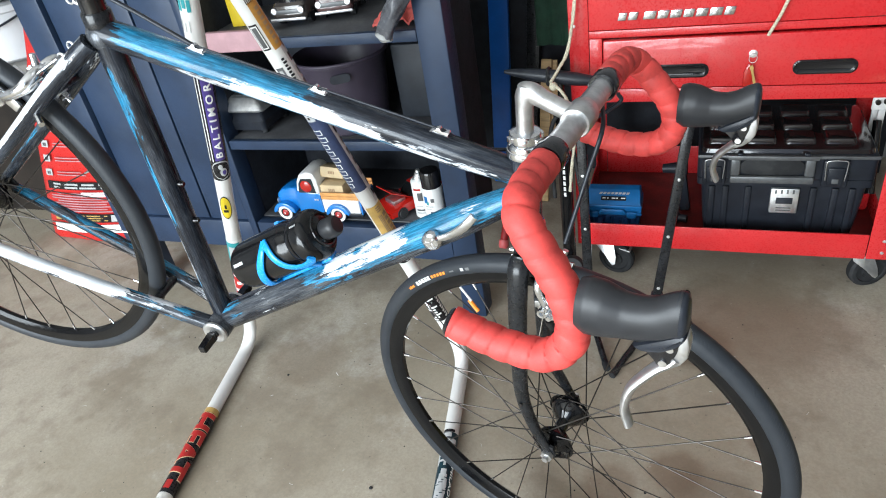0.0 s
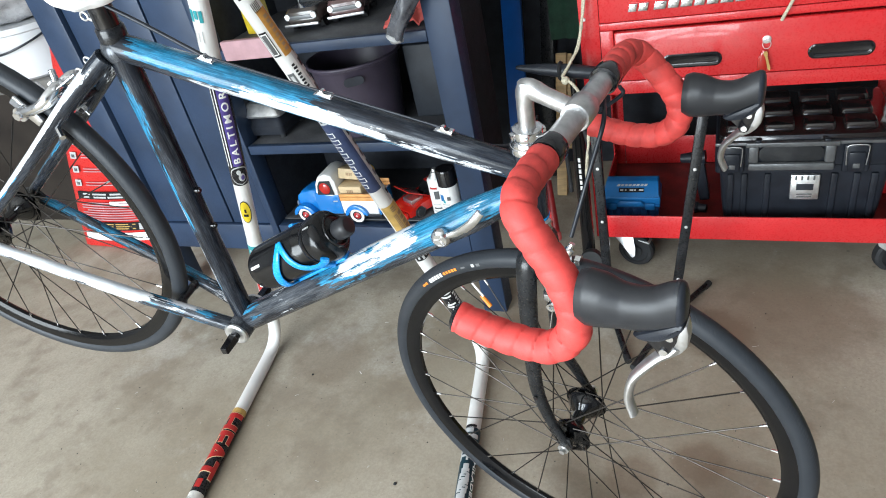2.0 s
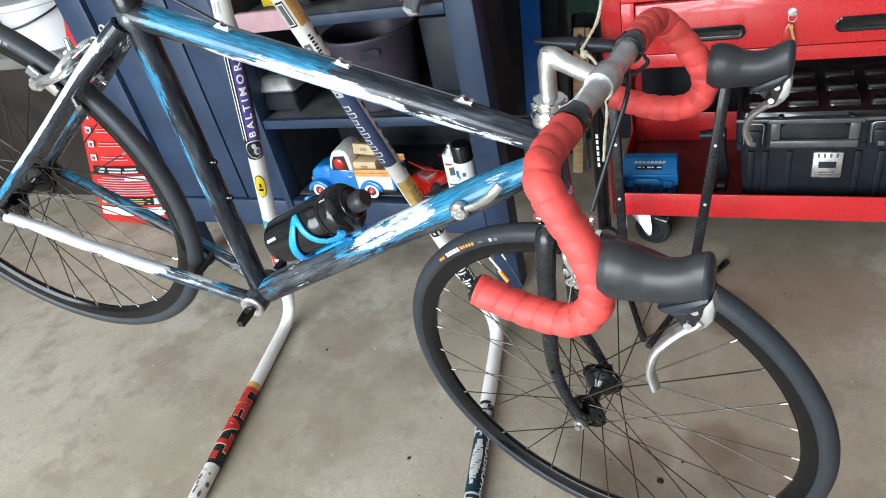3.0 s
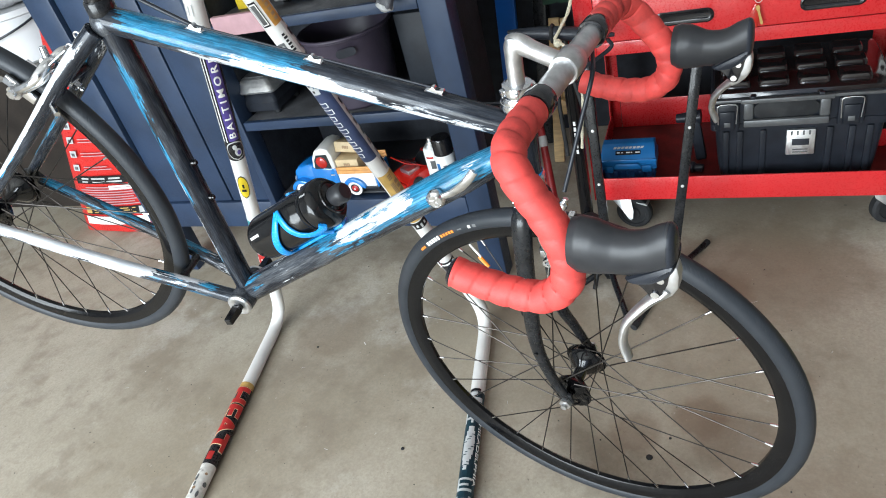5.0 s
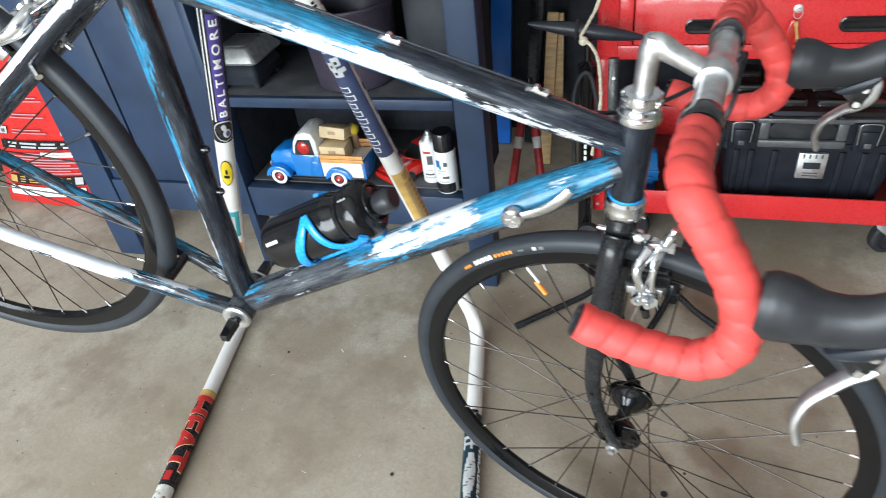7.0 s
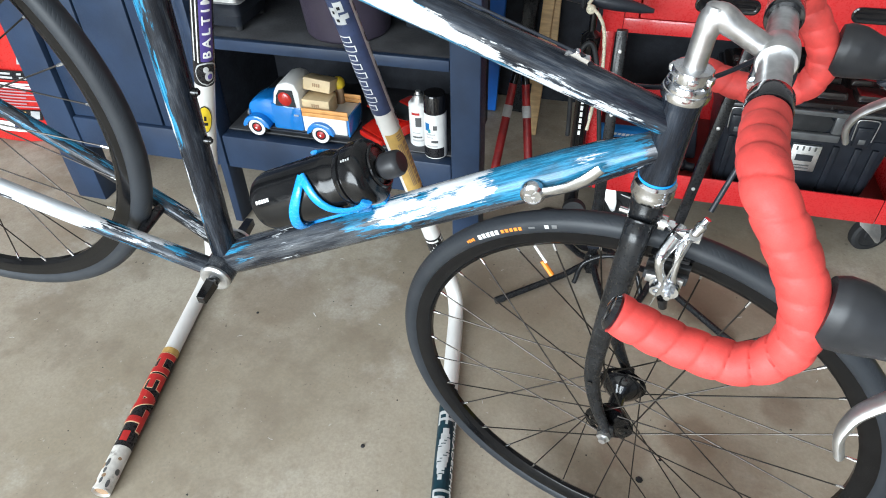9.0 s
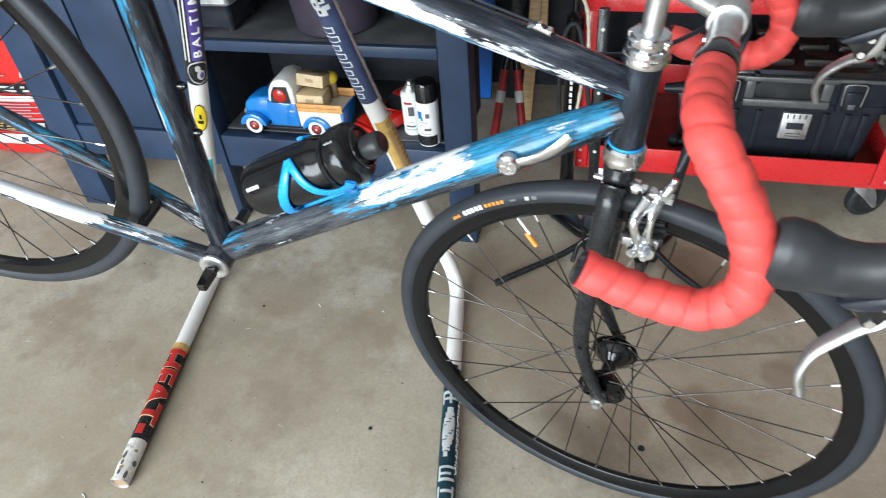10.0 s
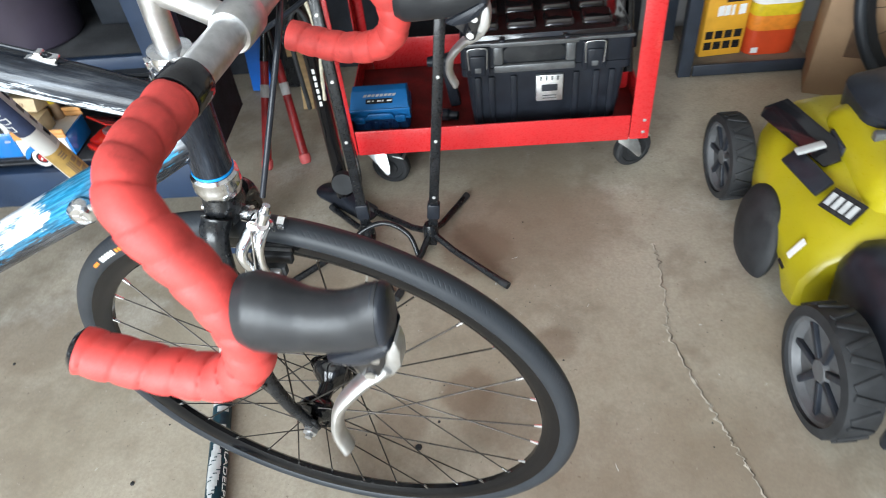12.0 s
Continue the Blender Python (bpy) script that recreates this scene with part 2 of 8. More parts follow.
def brushed_paint(name, seed, blue, white, bare=0.25, bias=0.0):
    """Hand-brushed black, white and blue over bare metal on a tube along z. blue, white: (from, to, strength, side or limits across, axis)."""
    m, t, b = nodes_of(name)
    co = coords(t)
    sep = t.nodes.new("ShaderNodeSeparateXYZ")
    link(t, co, sep.inputs[0])

    def window(z0, z1, strength, side, axis):
        up = ramp_of(t, sep.outputs["Z"], z0 - 0.03, z0 + 0.03)
        dn = ramp_of(t, sep.outputs["Z"], z1 - 0.03, z1 + 0.03, 1.0, 0.0)
        w = mathn(t, "MULTIPLY", mathn(t, "MULTIPLY", up, dn), strength)
        if side:
            lim = side if isinstance(side, tuple) else (-0.010 * side, 0.010 * side)
            w = mathn(t, "MULTIPLY", w, ramp_of(t, sep.outputs[axis], lim[0], lim[1]))
            if len(lim) > 2:
                w = mathn(t, "MULTIPLY", w, ramp_of(t, sep.outputs[axis], lim[2], lim[3], 1.0, 0.0))
        return w

    streak = noise_of(t, co, 1.0, 6, 0.65, (80, 80, 15), seed)
    streak2 = noise_of(t, co, 1.0, 6, 0.65, (85, 85, 16), seed + 5)
    fine = noise_of(t, co, 1.0, 4, 0.7, (520, 520, 30), seed + 9)
    hair = noise_of(t, co, 1.0, 3, 0.7, (640, 640, 7), seed + 21)
    lay_ = noise_of(t, co, 1.0, 5, 0.65, (85, 85, 13), seed + 12)
    flakes = noise_of(t, co, 1.0, 4, 0.7, (330, 330, 130), seed + 17)

    def mask(wins, n, thr=0.62):
        wins = wins or [(90, 91, 0.0, 0, "Y")]
        tot = None
        for w in wins:
            x = window(*w)
            tot = x if tot is None else mathn(t, "MAXIMUM", tot, x)
        s = mathn(t, "ADD", mathn(t, "ADD", n, mathn(t, "MULTIPLY", mathn(t, "SUBTRACT", fine, 0.5), 0.26)), tot)
        s = mathn(t, "ADD", s, mathn(t, "MULTIPLY", mathn(t, "SUBTRACT", flakes, 0.5), 0.17))
        s = mathn(t, "ADD", s, ramp_of(t, tot, 0.0, 0.05, -0.16, 0.0))
        return ramp_of(t, s, thr - 0.01, thr + 0.06)

    black = mix_of(t, ramp_of(t, lay_, 0.38, 0.72), (0.008, 0.010, 0.015), (0.026, 0.034, 0.048))
    th = 0.70 - 0.28 * bare
    worn = ramp_of(t, mathn(t, "ADD", lay_, mathn(t, "MULTIPLY", mathn(t, "SUBTRACT", hair, 0.5), 0.14)), th - 0.12, th + 0.20, 0.0, 0.9)
    steel = mix_of(t, ramp_of(t, hair, 0.35, 0.66), (0.085, 0.092, 0.103), (0.145, 0.154, 0.168))
    c = mix_of(t, worn, black, steel)
    thin = ramp_of(t, noise_of(t, co, 1.0, 5, 0.7, (55, 55, 15), seed + 25), 0.36, 0.56, 0.50, 1.0)
    mb, mw = mathn(t, "MULTIPLY", mask(blue, streak), thin), mask(white, streak2)
    bl = mix_of(t, ramp_of(t, fine, 0.35, 0.7), (0.005, 0.105, 0.20), (0.030, 0.255, 0.45))
    c = mix_of(t, mb, c, bl)
    c = mix_of(t, mw, c, mix_of(t, ramp_of(t, lay_, 0.42, 0.62), (0.66, 0.68, 0.70), (0.46, 0.49, 0.53)))
    bright = mathn(t, "MAXIMUM", mb, mw)
    link(t, mathn(t, "MULTIPLY", mathn(t, "MULTIPLY", worn, mathn(t, "SUBTRACT", 1.0, bright)), 0.55), b.inputs["Metallic"])
    link(t, c, b.inputs["Base Color"])
    link(t, ramp_of(t, fine, 0.3, 0.7, 0.16, 0.36), b.inputs["Roughness"])
    b.inputs["Coat Weight"].default_value, b.inputs["Coat Roughness"].default_value = 0.22, 0.06
    b.inputs["Specular IOR Level"].default_value = 0.22
    bump_on(t, b, fine, 0.16, 0.0006)
    return m


def tyre_rubber():
    """Black rubber with fine slanted grooves beside the worn crown."""
    m, t, b = nodes_of("tyre_rubber")
    co = coords(t)
    sep = t.nodes.new("ShaderNodeSeparateXYZ")
    link(t, co, sep.inputs[0])
    around = mathn(t, "ARCTAN2", sep.outputs["Y"], sep.outputs["X"])
    across = mathn(t, "ABSOLUTE", sep.outputs["Z"])
    wave = mathn(t, "SINE", mathn(t, "ADD", mathn(t, "MULTIPLY", around, 330.0), mathn(t, "MULTIPLY", across, 1100.0)))
    band = mathn(t, "MULTIPLY", ramp_of(t, across, 0.0050, 0.0065), ramp_of(t, across, 0.0095, 0.0110, 1.0, 0.0))
    groove = mathn(t, "MULTIPLY", ramp_of(t, wave, 0.35, 0.8), band)
    big = noise_of(t, co, 18, 5)
    c = mix_of(t, ramp_of(t, big, 0.32, 0.68), (0.021, 0.0245, 0.030), (0.028, 0.032, 0.038))
    c = mix_of(t, ramp_of(t, noise_of(t, co, 8, 8, 0.7, seed=7), 0.56, 0.72, 0.0, 0.4), c, (0.05, 0.052, 0.055))
    link(t, c, b.inputs["Base Color"])
    b.inputs["Roughness"].default_value, b.inputs["Specular IOR Level"].default_value = 0.46, 0.30
    bump_on(t, b, mathn(t, "SUBTRACT", mathn(t, "MULTIPLY", noise_of(t, co, 600, 3), 0.2), groove), 0.35, 0.0005)
    return m


M = dict(
    bottleblack=simple("bottle_plastic", (0.006, 0.0062, 0.0070), 0.17, vary=0.2, scale=60, bump=0.02, spec=0.38),
    rimblack=simple("gloss_black_rim", (0.0050, 0.0050, 0.0056), 0.14, 0.0, vary=0.2, scale=60, bump=0.01, spec=0.22),
    concrete=concrete(),
    crack=simple("chipped_concrete", (0.49, 0.45, 0.375), 0.9, vary=0.35, scale=60, dirt=(0.19, 0.155, 0.12, 0.9), bump=0.3),
    crackdark=simple("crack_dirt", (0.13, 0.105, 0.08), 0.9, vary=0.35, scale=90),
    plaster=simple("grey_wall_paint", (0.30, 0.30, 0.305), 0.85, vary=0.08, scale=3, bump=0.1),
    ceiling=simple("white_ceiling_paint", (0.72, 0.71, 0.69), 0.9, vary=0.05, scale=3, bump=0.1),
    navy=simple("navy_paint", (0.0195, 0.0365, 0.075), 0.42, vary=0.16, scale=9, dirt=(0.06, 0.08, 0.11, 0.22), bump=0.08, spec=0.36),
    shelf=simple("dusty_dark_shelf", (0.062, 0.064, 0.070), 0.55, vary=0.3, scale=14, dirt=(0.16, 0.15, 0.14, 0.5), bump=0.1),
    # near-black tone that puts shade into the colour of recesses, slots and gaps
    dark=simple("interior_shade_tone", (0.025, 0.028, 0.036), 0.7, vary=0.2, bump=0.0),
    red=simple("red_powder_coat", (0.64, 0.026, 0.030), 0.30, vary=0.05, scale=5, dirt=(0.40, 0.015, 0.015, 0.25), coat=0.5, bump=0.0),
    # much darker than the cart's red, with near-black mottling
    red_dark=simple("dark_red_tray", (0.14, 0.012, 0.010), 0.5, vary=0.4, scale=12, dirt=(0.035, 0.022, 0.018, 0.85)),
    tape=simple("red_cork_tape", (0.59, 0.056, 0.049), 0.62, vary=0.18, scale=45, dirt=(0.22, 0.014, 0.014, 0.75), bump=0.2, fine=900),
    rubber=simple("black_rubber", (0.022, 0.023, 0.025), 0.62, vary=0.25, scale=25, dirt=(0.06, 0.06, 0.06, 0.4), bump=0.12, fine=700),
    tyre=tyre_rubber(),
    hood=simple("hood_rubber", (0.021, 0.022, 0.025), 0.38, vary=0.15, scale=40, bump=0.06, fine=900),
    blackmetal=simple("black_anodised", (0.006, 0.006, 0.007), 0.16, 0.0, vary=0.25, scale=60, coat=0.5, bump=0.02),
    blackpaint=simple("black_frame_paint", (0.010, 0.011, 0.013), 0.30, vary=0.35, scale=40, dirt=(0.05, 0.05, 0.056, 0.4), coat=0.2, bump=0.08),
    blackplastic=simple("black_plastic", (0.017, 0.020, 0.027), 0.34, vary=0.2, scale=30, bump=0.08, fine=800),
    gloss=simple("glossy_black_plastic", (0.010, 0.010, 0.012), 0.12, vary=0.15, scale=20, bump=0.02, coat=0.5),
    lidbrown=simple("smoky_plastic_lid", (0.018, 0.014, 0.014), 0.14, vary=0.2, scale=18, bump=0.03, coat=0.8),
    silver=simple("polished_alloy", (0.70, 0.715, 0.74), 0.19, 1.0, vary=0.12, scale=70, dirt=(0.30, 0.30, 0.31, 0.55), bump=0.03),
    satin=simple("satin_alloy", (0.57, 0.57, 0.575), 0.40, 1.0, vary=0.12, scale=80, dirt=(0.32, 0.32, 0.33, 0.5), bump=0.05),
    lever=simple("bead_blasted_alloy", (0.54, 0.54, 0.54), 0.46, 1.0, vary=0.08, scale=90, bump=0.04),
    steel=simple("spoke_steel", (0.055, 0.050, 0.046), 0.42, 1.0, vary=0.2, bump=0.0),
    chrome=simple("zinc_plate", (0.86, 0.87, 0.88), 0.46, 1.0, vary=0.15, scale=40, bump=0.03),
    white=simple("white_pipe_paint", (0.74, 0.73, 0.71), 0.36, vary=0.06, scale=12, dirt=(0.30, 0.28, 0.25, 0.35), coat=0.2),
    chipped=simple("chipped_white_paint", (0.66, 0.64, 0.60), 0.5, vary=0.12, scale=70, dirt=(0.085, 0.070, 0.055, 0.95), bump=0.3),
    whiteplain=simple("white_plastic", (0.76, 0.76, 0.75), 0.4, vary=0.05, scale=10),
    cloth=simple("white_cloth", (0.72, 0.71, 0.70), 0.9, vary=0.1, scale=30, bump=0.5, fine=400),
    cageblue=simple("blue_cage_plastic", (0.004, 0.26, 0.70), 0.25, vary=0.1, scale=20, coat=0.3),
    truckblue=simple("toy_blue_enamel", (0.008, 0.19, 0.58), 0.16, vary=0.06, scale=10, coat=0.7, bump=0.0),
    toyred=simple("toy_red_enamel", (0.50, 0.016, 0.010), 0.18, vary=0.08, scale=12, coat=0.6, bump=0.0),
    boardblue=simple("blue_board_paint", (0.006, 0.13, 0.55), 0.4, vary=0.12, scale=10),
    case_navy=simple("dark_blue_case_plastic", (0.010, 0.060, 0.190), 0.45, vary=0.12, scale=18, bump=0.08),
    caseblue=simple("blue_case_plastic", (0.007, 0.145, 0.40), 0.4, vary=0.1, scale=18, bump=0.08),
    green=simple("dark_green_fabric", (0.012, 0.05, 0.028), 0.8, vary=0.25, scale=20, bump=0.3),
    purple=simple("purple_plastic", (0.045, 0.036, 0.056), 0.45, vary=0.15, scale=10, bump=0.06),
    pink=simple("faded_pink_board", (0.42, 0.25, 0.275), 0.7, vary=0.12, scale=16, dirt=(0.3, 0.2, 0.2, 0.4)),
    wood=simple("pale_pine", (0.46, 0.31, 0.15), 0.6, vary=0.18, scale=20, stretch=(1, 6, 6), bump=0.1),
    crate=simple("toy_crate_tan", (0.62, 0.48, 0.29), 0.6, vary=0.12, scale=30),
    slat=simple("toy_slat_orange", (0.70, 0.34, 0.11), 0.5, vary=0.12, scale=40),
    card=simple("brown_cardboard", (0.34, 0.22, 0.13), 0.8, vary=0.12, scale=8, bump=0.1),
    yellow=simple("mower_yellow", (0.37, 0.312, 0.009), 0.34, vary=0.07, scale=6, dirt=(0.30, 0.28, 0.05, 0.4), bump=0.03),
    orange_gold=simple("orange_gold_sticker", (0.50, 0.24, 0.05), 0.4, vary=0.15, scale=70),
    gold=simple("gold_sticker", (0.52, 0.33, 0.10), 0.4, vary=0.12, scale=60),
    sticker_red=simple("red_sticker", (0.46, 0.022, 0.02), 0.35, vary=0.12, scale=60),
    sticker_teal=simple("teal_sticker", (0.009, 0.034, 0.047), 0.35, vary=0.2, scale=60),
    sticker_navy=simple("navy_sticker", (0.035, 0.05, 0.11), 0.35, vary=0.15, scale=60),
    sticker_black=simple("black_sticker", (0.015, 0.015, 0.017), 0.3, vary=0.2, scale=60),
    sticker_purple=simple("purple_sticker", (0.075, 0.05, 0.24), 0.35, vary=0.1, scale=60),
    sticker_grey=simple("grey_sticker", (0.46, 0.47, 0.47), 0.35, vary=0.1, scale=60),
    sticker_yellow=simple("yellow_sticker", (0.66, 0.48, 0.02), 0.4, vary=0.1, scale=60),
    sticker_white=simple("white_print", (0.80, 0.80, 0.79), 0.4, vary=0.05, scale=60),
    sticker_teal2=simple("light_teal_print", (0.03, 0.30, 0.33), 0.4, vary=0.1, scale=60),
    orange=simple("orange_print", (0.72, 0.22, 0.02), 0.5, vary=0.1, scale=60),
    lime=simple("yellow_plastic", (0.65, 0.47, 0.03), 0.4, vary=0.1, scale=20),
    bag=simple("red_bag_film", (0.55, 0.025, 0.022), 0.32, vary=0.1, scale=9, bump=0.1),
    greybag=simple("smoky_plastic_wrap", (0.11, 0.115, 0.13), 0.25, vary=0.3, scale=25, bump=0.4, fine=90),
    greymetal=simple("grey_metal_box", (0.13, 0.135, 0.14), 0.4, 0.4, vary=0.2, scale=20),
    rope=simple("cream_cord", (0.60, 0.55, 0.42), 0.85, vary=0.25, scale=300, bump=0.5, fine=900),
    glassdark=simple("toy_window", (0.03, 0.035, 0.04), 0.08, vary=0.1, bump=0.0),
    heat_orange=simple("orange_red_pack", (0.60, 0.065, 0.018), 0.35, vary=0.15, scale=8),
    rimred=simple("toy_hub_red", (0.42, 0.02, 0.02), 0.3, vary=0.05, bump=0.0),
)

# ---- the garage ----
single("floor", box(-60, 60, -60, 60, -0.12, 0.0), M["concrete"], "worn grey-brown concrete garage floor with stains", "floor", kind="structure", smooth=False)
single("wall_north", box(-3.6, 3.2, 2.64, 2.78, 0, 2.6), M["plaster"], "plain grey back wall of the garage", "wall", kind="structure", smooth=False)
single("wall_west", box(-3.75, -3.6, -2.3, 2.87, 0, 2.6), M["plaster"], "plain grey side wall of the garage", "wall", kind="structure", smooth=False)
single("wall_east", box(3.2, 3.35, -2.3, 2.87, 0, 2.6), M["plaster"], "plain grey side wall of the garage", "wall", kind="structure", smooth=False)
single("ceiling", box(-3.75, 3.35, -2.45, 2.87, 2.6, 2.75), M["ceiling"], "plain white garage ceiling", "ceiling", kind="structure", smooth=False)
bm = box(-3.75, -3.3, -2.45, -2.3, 0, 2.6)
box(1.5, 3.35, -2.45, -2.3, 0, 2.6, bm=bm)
box(-3.3, 1.5, -2.45, -2.3, 2.3, 2.6, bm=bm)
single("wall_south", bm, M["plaster"], "grey front wall with the wide open garage doorway", "wall", kind="structure", smooth=False)

# the patched crack across the slab
rnd = random.Random(4)
bm = bmesh.new()
crack = bspline([(0.760, 1.62, 0), (0.762, 1.56, 0), (0.756, 1.42, 0), (0.749, 1.37, 0), (0.773, 1.258, 0), (0.799, 1.172, 0), (0.82, 1.10, 0), (0.839, 1.029, 0), (0.85, 0.86, 0), (0.865, 0.62, 0)], 14)
for base, top, amp, floor_w in ((0.0010, 0.0, 0.0060, 0.0012), (0.0016, 3.0, 0.0026, 0.0005)):
    prev = None
    for i, p in enumerate(crack):
        w = floor_w + amp * max(0.0, noise.noise(V((i * 0.41, 1.2 + top, 0))) + 0.10)
        jig = noise.noise(V((i * 0.6, 7.0, 0))) * 0.010 + noise.noise(V((i * 1.7, 3.0, 0))) * 0.003 + (0.0015 if top else 0)
        row = [bm.verts.new((p.x + jig - w, p.y, base)), bm.verts.new((p.x + jig + w, p.y, base))]
        if prev:
            f = bm.faces.new((prev[0], prev[1], row[1], row[0]))
            f.material_index = 1 if top else 0
        prev = row
ob = single("floor_crack", bm, M["crack"], "thin chipped crack in the concrete floor", "crack", kind="structure", smooth=False)
ob.data.materials.append(M["crackdark"])

# crumbs of grit on the slab
bm = bmesh.new()
for i in range(110):
    x, y = rnd.uniform(-1.3, 1.4), rnd.uniform(0.75, 1.75)
    r = rnd.uniform(0.0008, 0.0021)
    a = rnd.uniform(0, 3.14)
    vs = [bm.verts.new((x + r * k * math.cos(a + j * 2.1), y + r * math.sin(a + j * 2.1), 0.0004 + (0.9 * r if j == 3 else 0))) for j, k in ((0, 1), (1, 1.6), (2, 1.1), (3, 0))]
    for f in ((0, 1, 2), (0, 1, 3), (1, 2, 3), (2, 0, 3)):
        bm.faces.new([vs[q] for q in f])
for x, y, r in ((-0.247, 1.032, 0.0045), (0.266, 1.108, 0.007), (-0.62, 1.295, 0.0035), (0.30, 1.16, 0.003), (0.02, 0.93, 0.003)):
    lathe([(r, 0), (r * 0.7, r * 0.5), (0.0, r * 0.6)], Matrix.Translation((x, y, 0.0003)), 7, bm)
single("floor_grit", bm, M["rubber"], "scattered dark crumbs of grit on the floor", "grit", kind="stuff", smooth=False)

# pale threads and chips on the slab
bm = bmesh.new()
for i in range(26):
    x, y, a, L = rnd.uniform(-1.2, 1.2), rnd.uniform(0.70, 1.60), rnd.uniform(0, 3.14), rnd.uniform(0.002, 0.008)
    bend = rnd.uniform(-0.9, 0.9)
    pts = [(x, y, 0.0006), (x + L * math.cos(a), y + L * math.sin(a), 0.0009), (x + L * (math.cos(a) + math.cos(a + bend)), y + L * (math.sin(a) + math.sin(a + bend)), 0.0006)]
    sweep(bm, pts, 0.00035 + 0.0006 * (i % 6 == 0), 4)
single("floor_lint", bm, M["cloth"], "scattered pale threads and chips on the floor", "lint", kind="stuff", smooth=False)

PLACE = stand_at(0.052, 0.075, 0.0, 2.1)
# ---- the navy cabinet with open shelves ----
CY = 1.55
cab = thing("cabinet", Matrix.Translation((-0.78, 1.75, 0)), "navy-painted wooden cabinet on legs with open dusty shelves", "cabinet")
for x0, x1 in ((-0.234, -0.168), (-0.848, -0.826), (-1.352, -1.262)):
    part("post", box(x0, x1, CY, CY + 0.06, 0.0, 1.25, 0.003), M["navy"], cab)
part("post", box(-1.352, -1.302, CY + 0.290, CY + 0.336, 0.0, 1.25, 0.003), M["navy"], cab)
part("bottom_rail", box(-1.260, -0.850, CY + 0.004, CY + 0.04, 0.178, 0.268, 0.003), M["navy"], cab)
part("bottom_rail", box(-0.824, -0.236, CY + 0.004, CY + 0.04, 0.178, 0.269, 0.003), M["navy"], cab)
part("shelf", box(-0.824, -0.236, CY + 0.042, CY + 0.335, 0.248, 0.271, 0.002), M["shelf"], cab, "dusty dark bottom shelf")
for z in (0.522, 0.785):
    part("shelf", box(-0.824, -0.236, CY + 0.022, CY + 0.335, z - 0.02, z, 0.002), M["shelf"], cab, "dusty dark shelf board")
    part("shelf_edge", box(-0.824, -0.236, CY + 0.004, CY + 0.02, z - 0.024, z + 0.001, 0.002), M["navy"], cab)
# inner faces are near-black, not navy: interior shade held in their colour
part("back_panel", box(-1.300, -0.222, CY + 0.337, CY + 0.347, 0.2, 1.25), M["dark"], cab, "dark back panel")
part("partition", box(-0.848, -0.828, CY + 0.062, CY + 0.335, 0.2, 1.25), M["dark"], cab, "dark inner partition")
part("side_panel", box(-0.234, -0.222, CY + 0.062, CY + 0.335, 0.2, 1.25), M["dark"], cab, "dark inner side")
for x0, x1 in ((-1.256, -1.135), (-1.129, -0.993), (-0.987, -0.852)):
    part("plank", box(x0, x1, CY + 0.012, CY + 0.03, 0.270, 1.25, 0.003), M["navy"], cab)
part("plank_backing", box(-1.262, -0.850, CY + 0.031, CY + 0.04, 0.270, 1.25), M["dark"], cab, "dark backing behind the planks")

PLACE = Matrix()
# ---- the bicycle ----
BB = V((-0.3586, 0.9529, 0.5223))
FH, FN, FU = V((0.9975, 0.0700, 0)), V((-0.0698, 0.9941, 0.0829)), V((0.0058, -0.0827, 0.9966))
SF, SN, SU = V((0.9856, -0.1691, 0)), V((0.1687, 0.9835, 0.0659)), V((-0.0111, -0.0650, 0.9978))


def fp(a, b, c=0.0):
    """A place in the frame's plane: ahead of the bottom bracket, above it, and out towards the far side."""
    return BB + FH * a + FU * b + FN * c


def rp(a, b, c=0.0):
    """The same for the rear triangle, in the proportions of its own drawing."""
    return fp(1.017 * a - 0.0328 * b, 0.9496 * b - 0.020 * a, c)


bike = thing("bicycle", Matrix.Translation((BB.x, BB.y, 0)), "racing bicycle frame brush-painted blue, white and black, held in a stand", "bicycle")
LUG, TT_END, DT_END = fp(0.037, 0.488), fp(0.538, 0.2825), fp(0.534, 0.259)
CROWN, HS = fp(0.5305, 0.203), fp(0.5395, 0.328)
REAR = fp(-0.3917, 0.2184)
STEER = (HS - CROWN).normalized()
NEAR = -FN


def tube(name, p, q, r0, r1, mat, label="", seg=26, end=None):
    m = along(p, q, NEAR)
    L = (V(q) - V(p)).length
    n = 24
    pts = [(0, 0, L * i / n) for i in range(n + 1)]
    rs = [r0 + (r1 - r0) * i / n for i in range(n + 1)]
    if end:
        rs = [r if i < n - 3 else r + (end - r) * (i - n + 4) / 4 for i, r in enumerate(rs)]
    bm = sweep(bmesh.new(), pts, [(r, r) for r in rs], seg, side=(1, 0, 0))
    return part(name, bm, mat, bike, label, at=m)


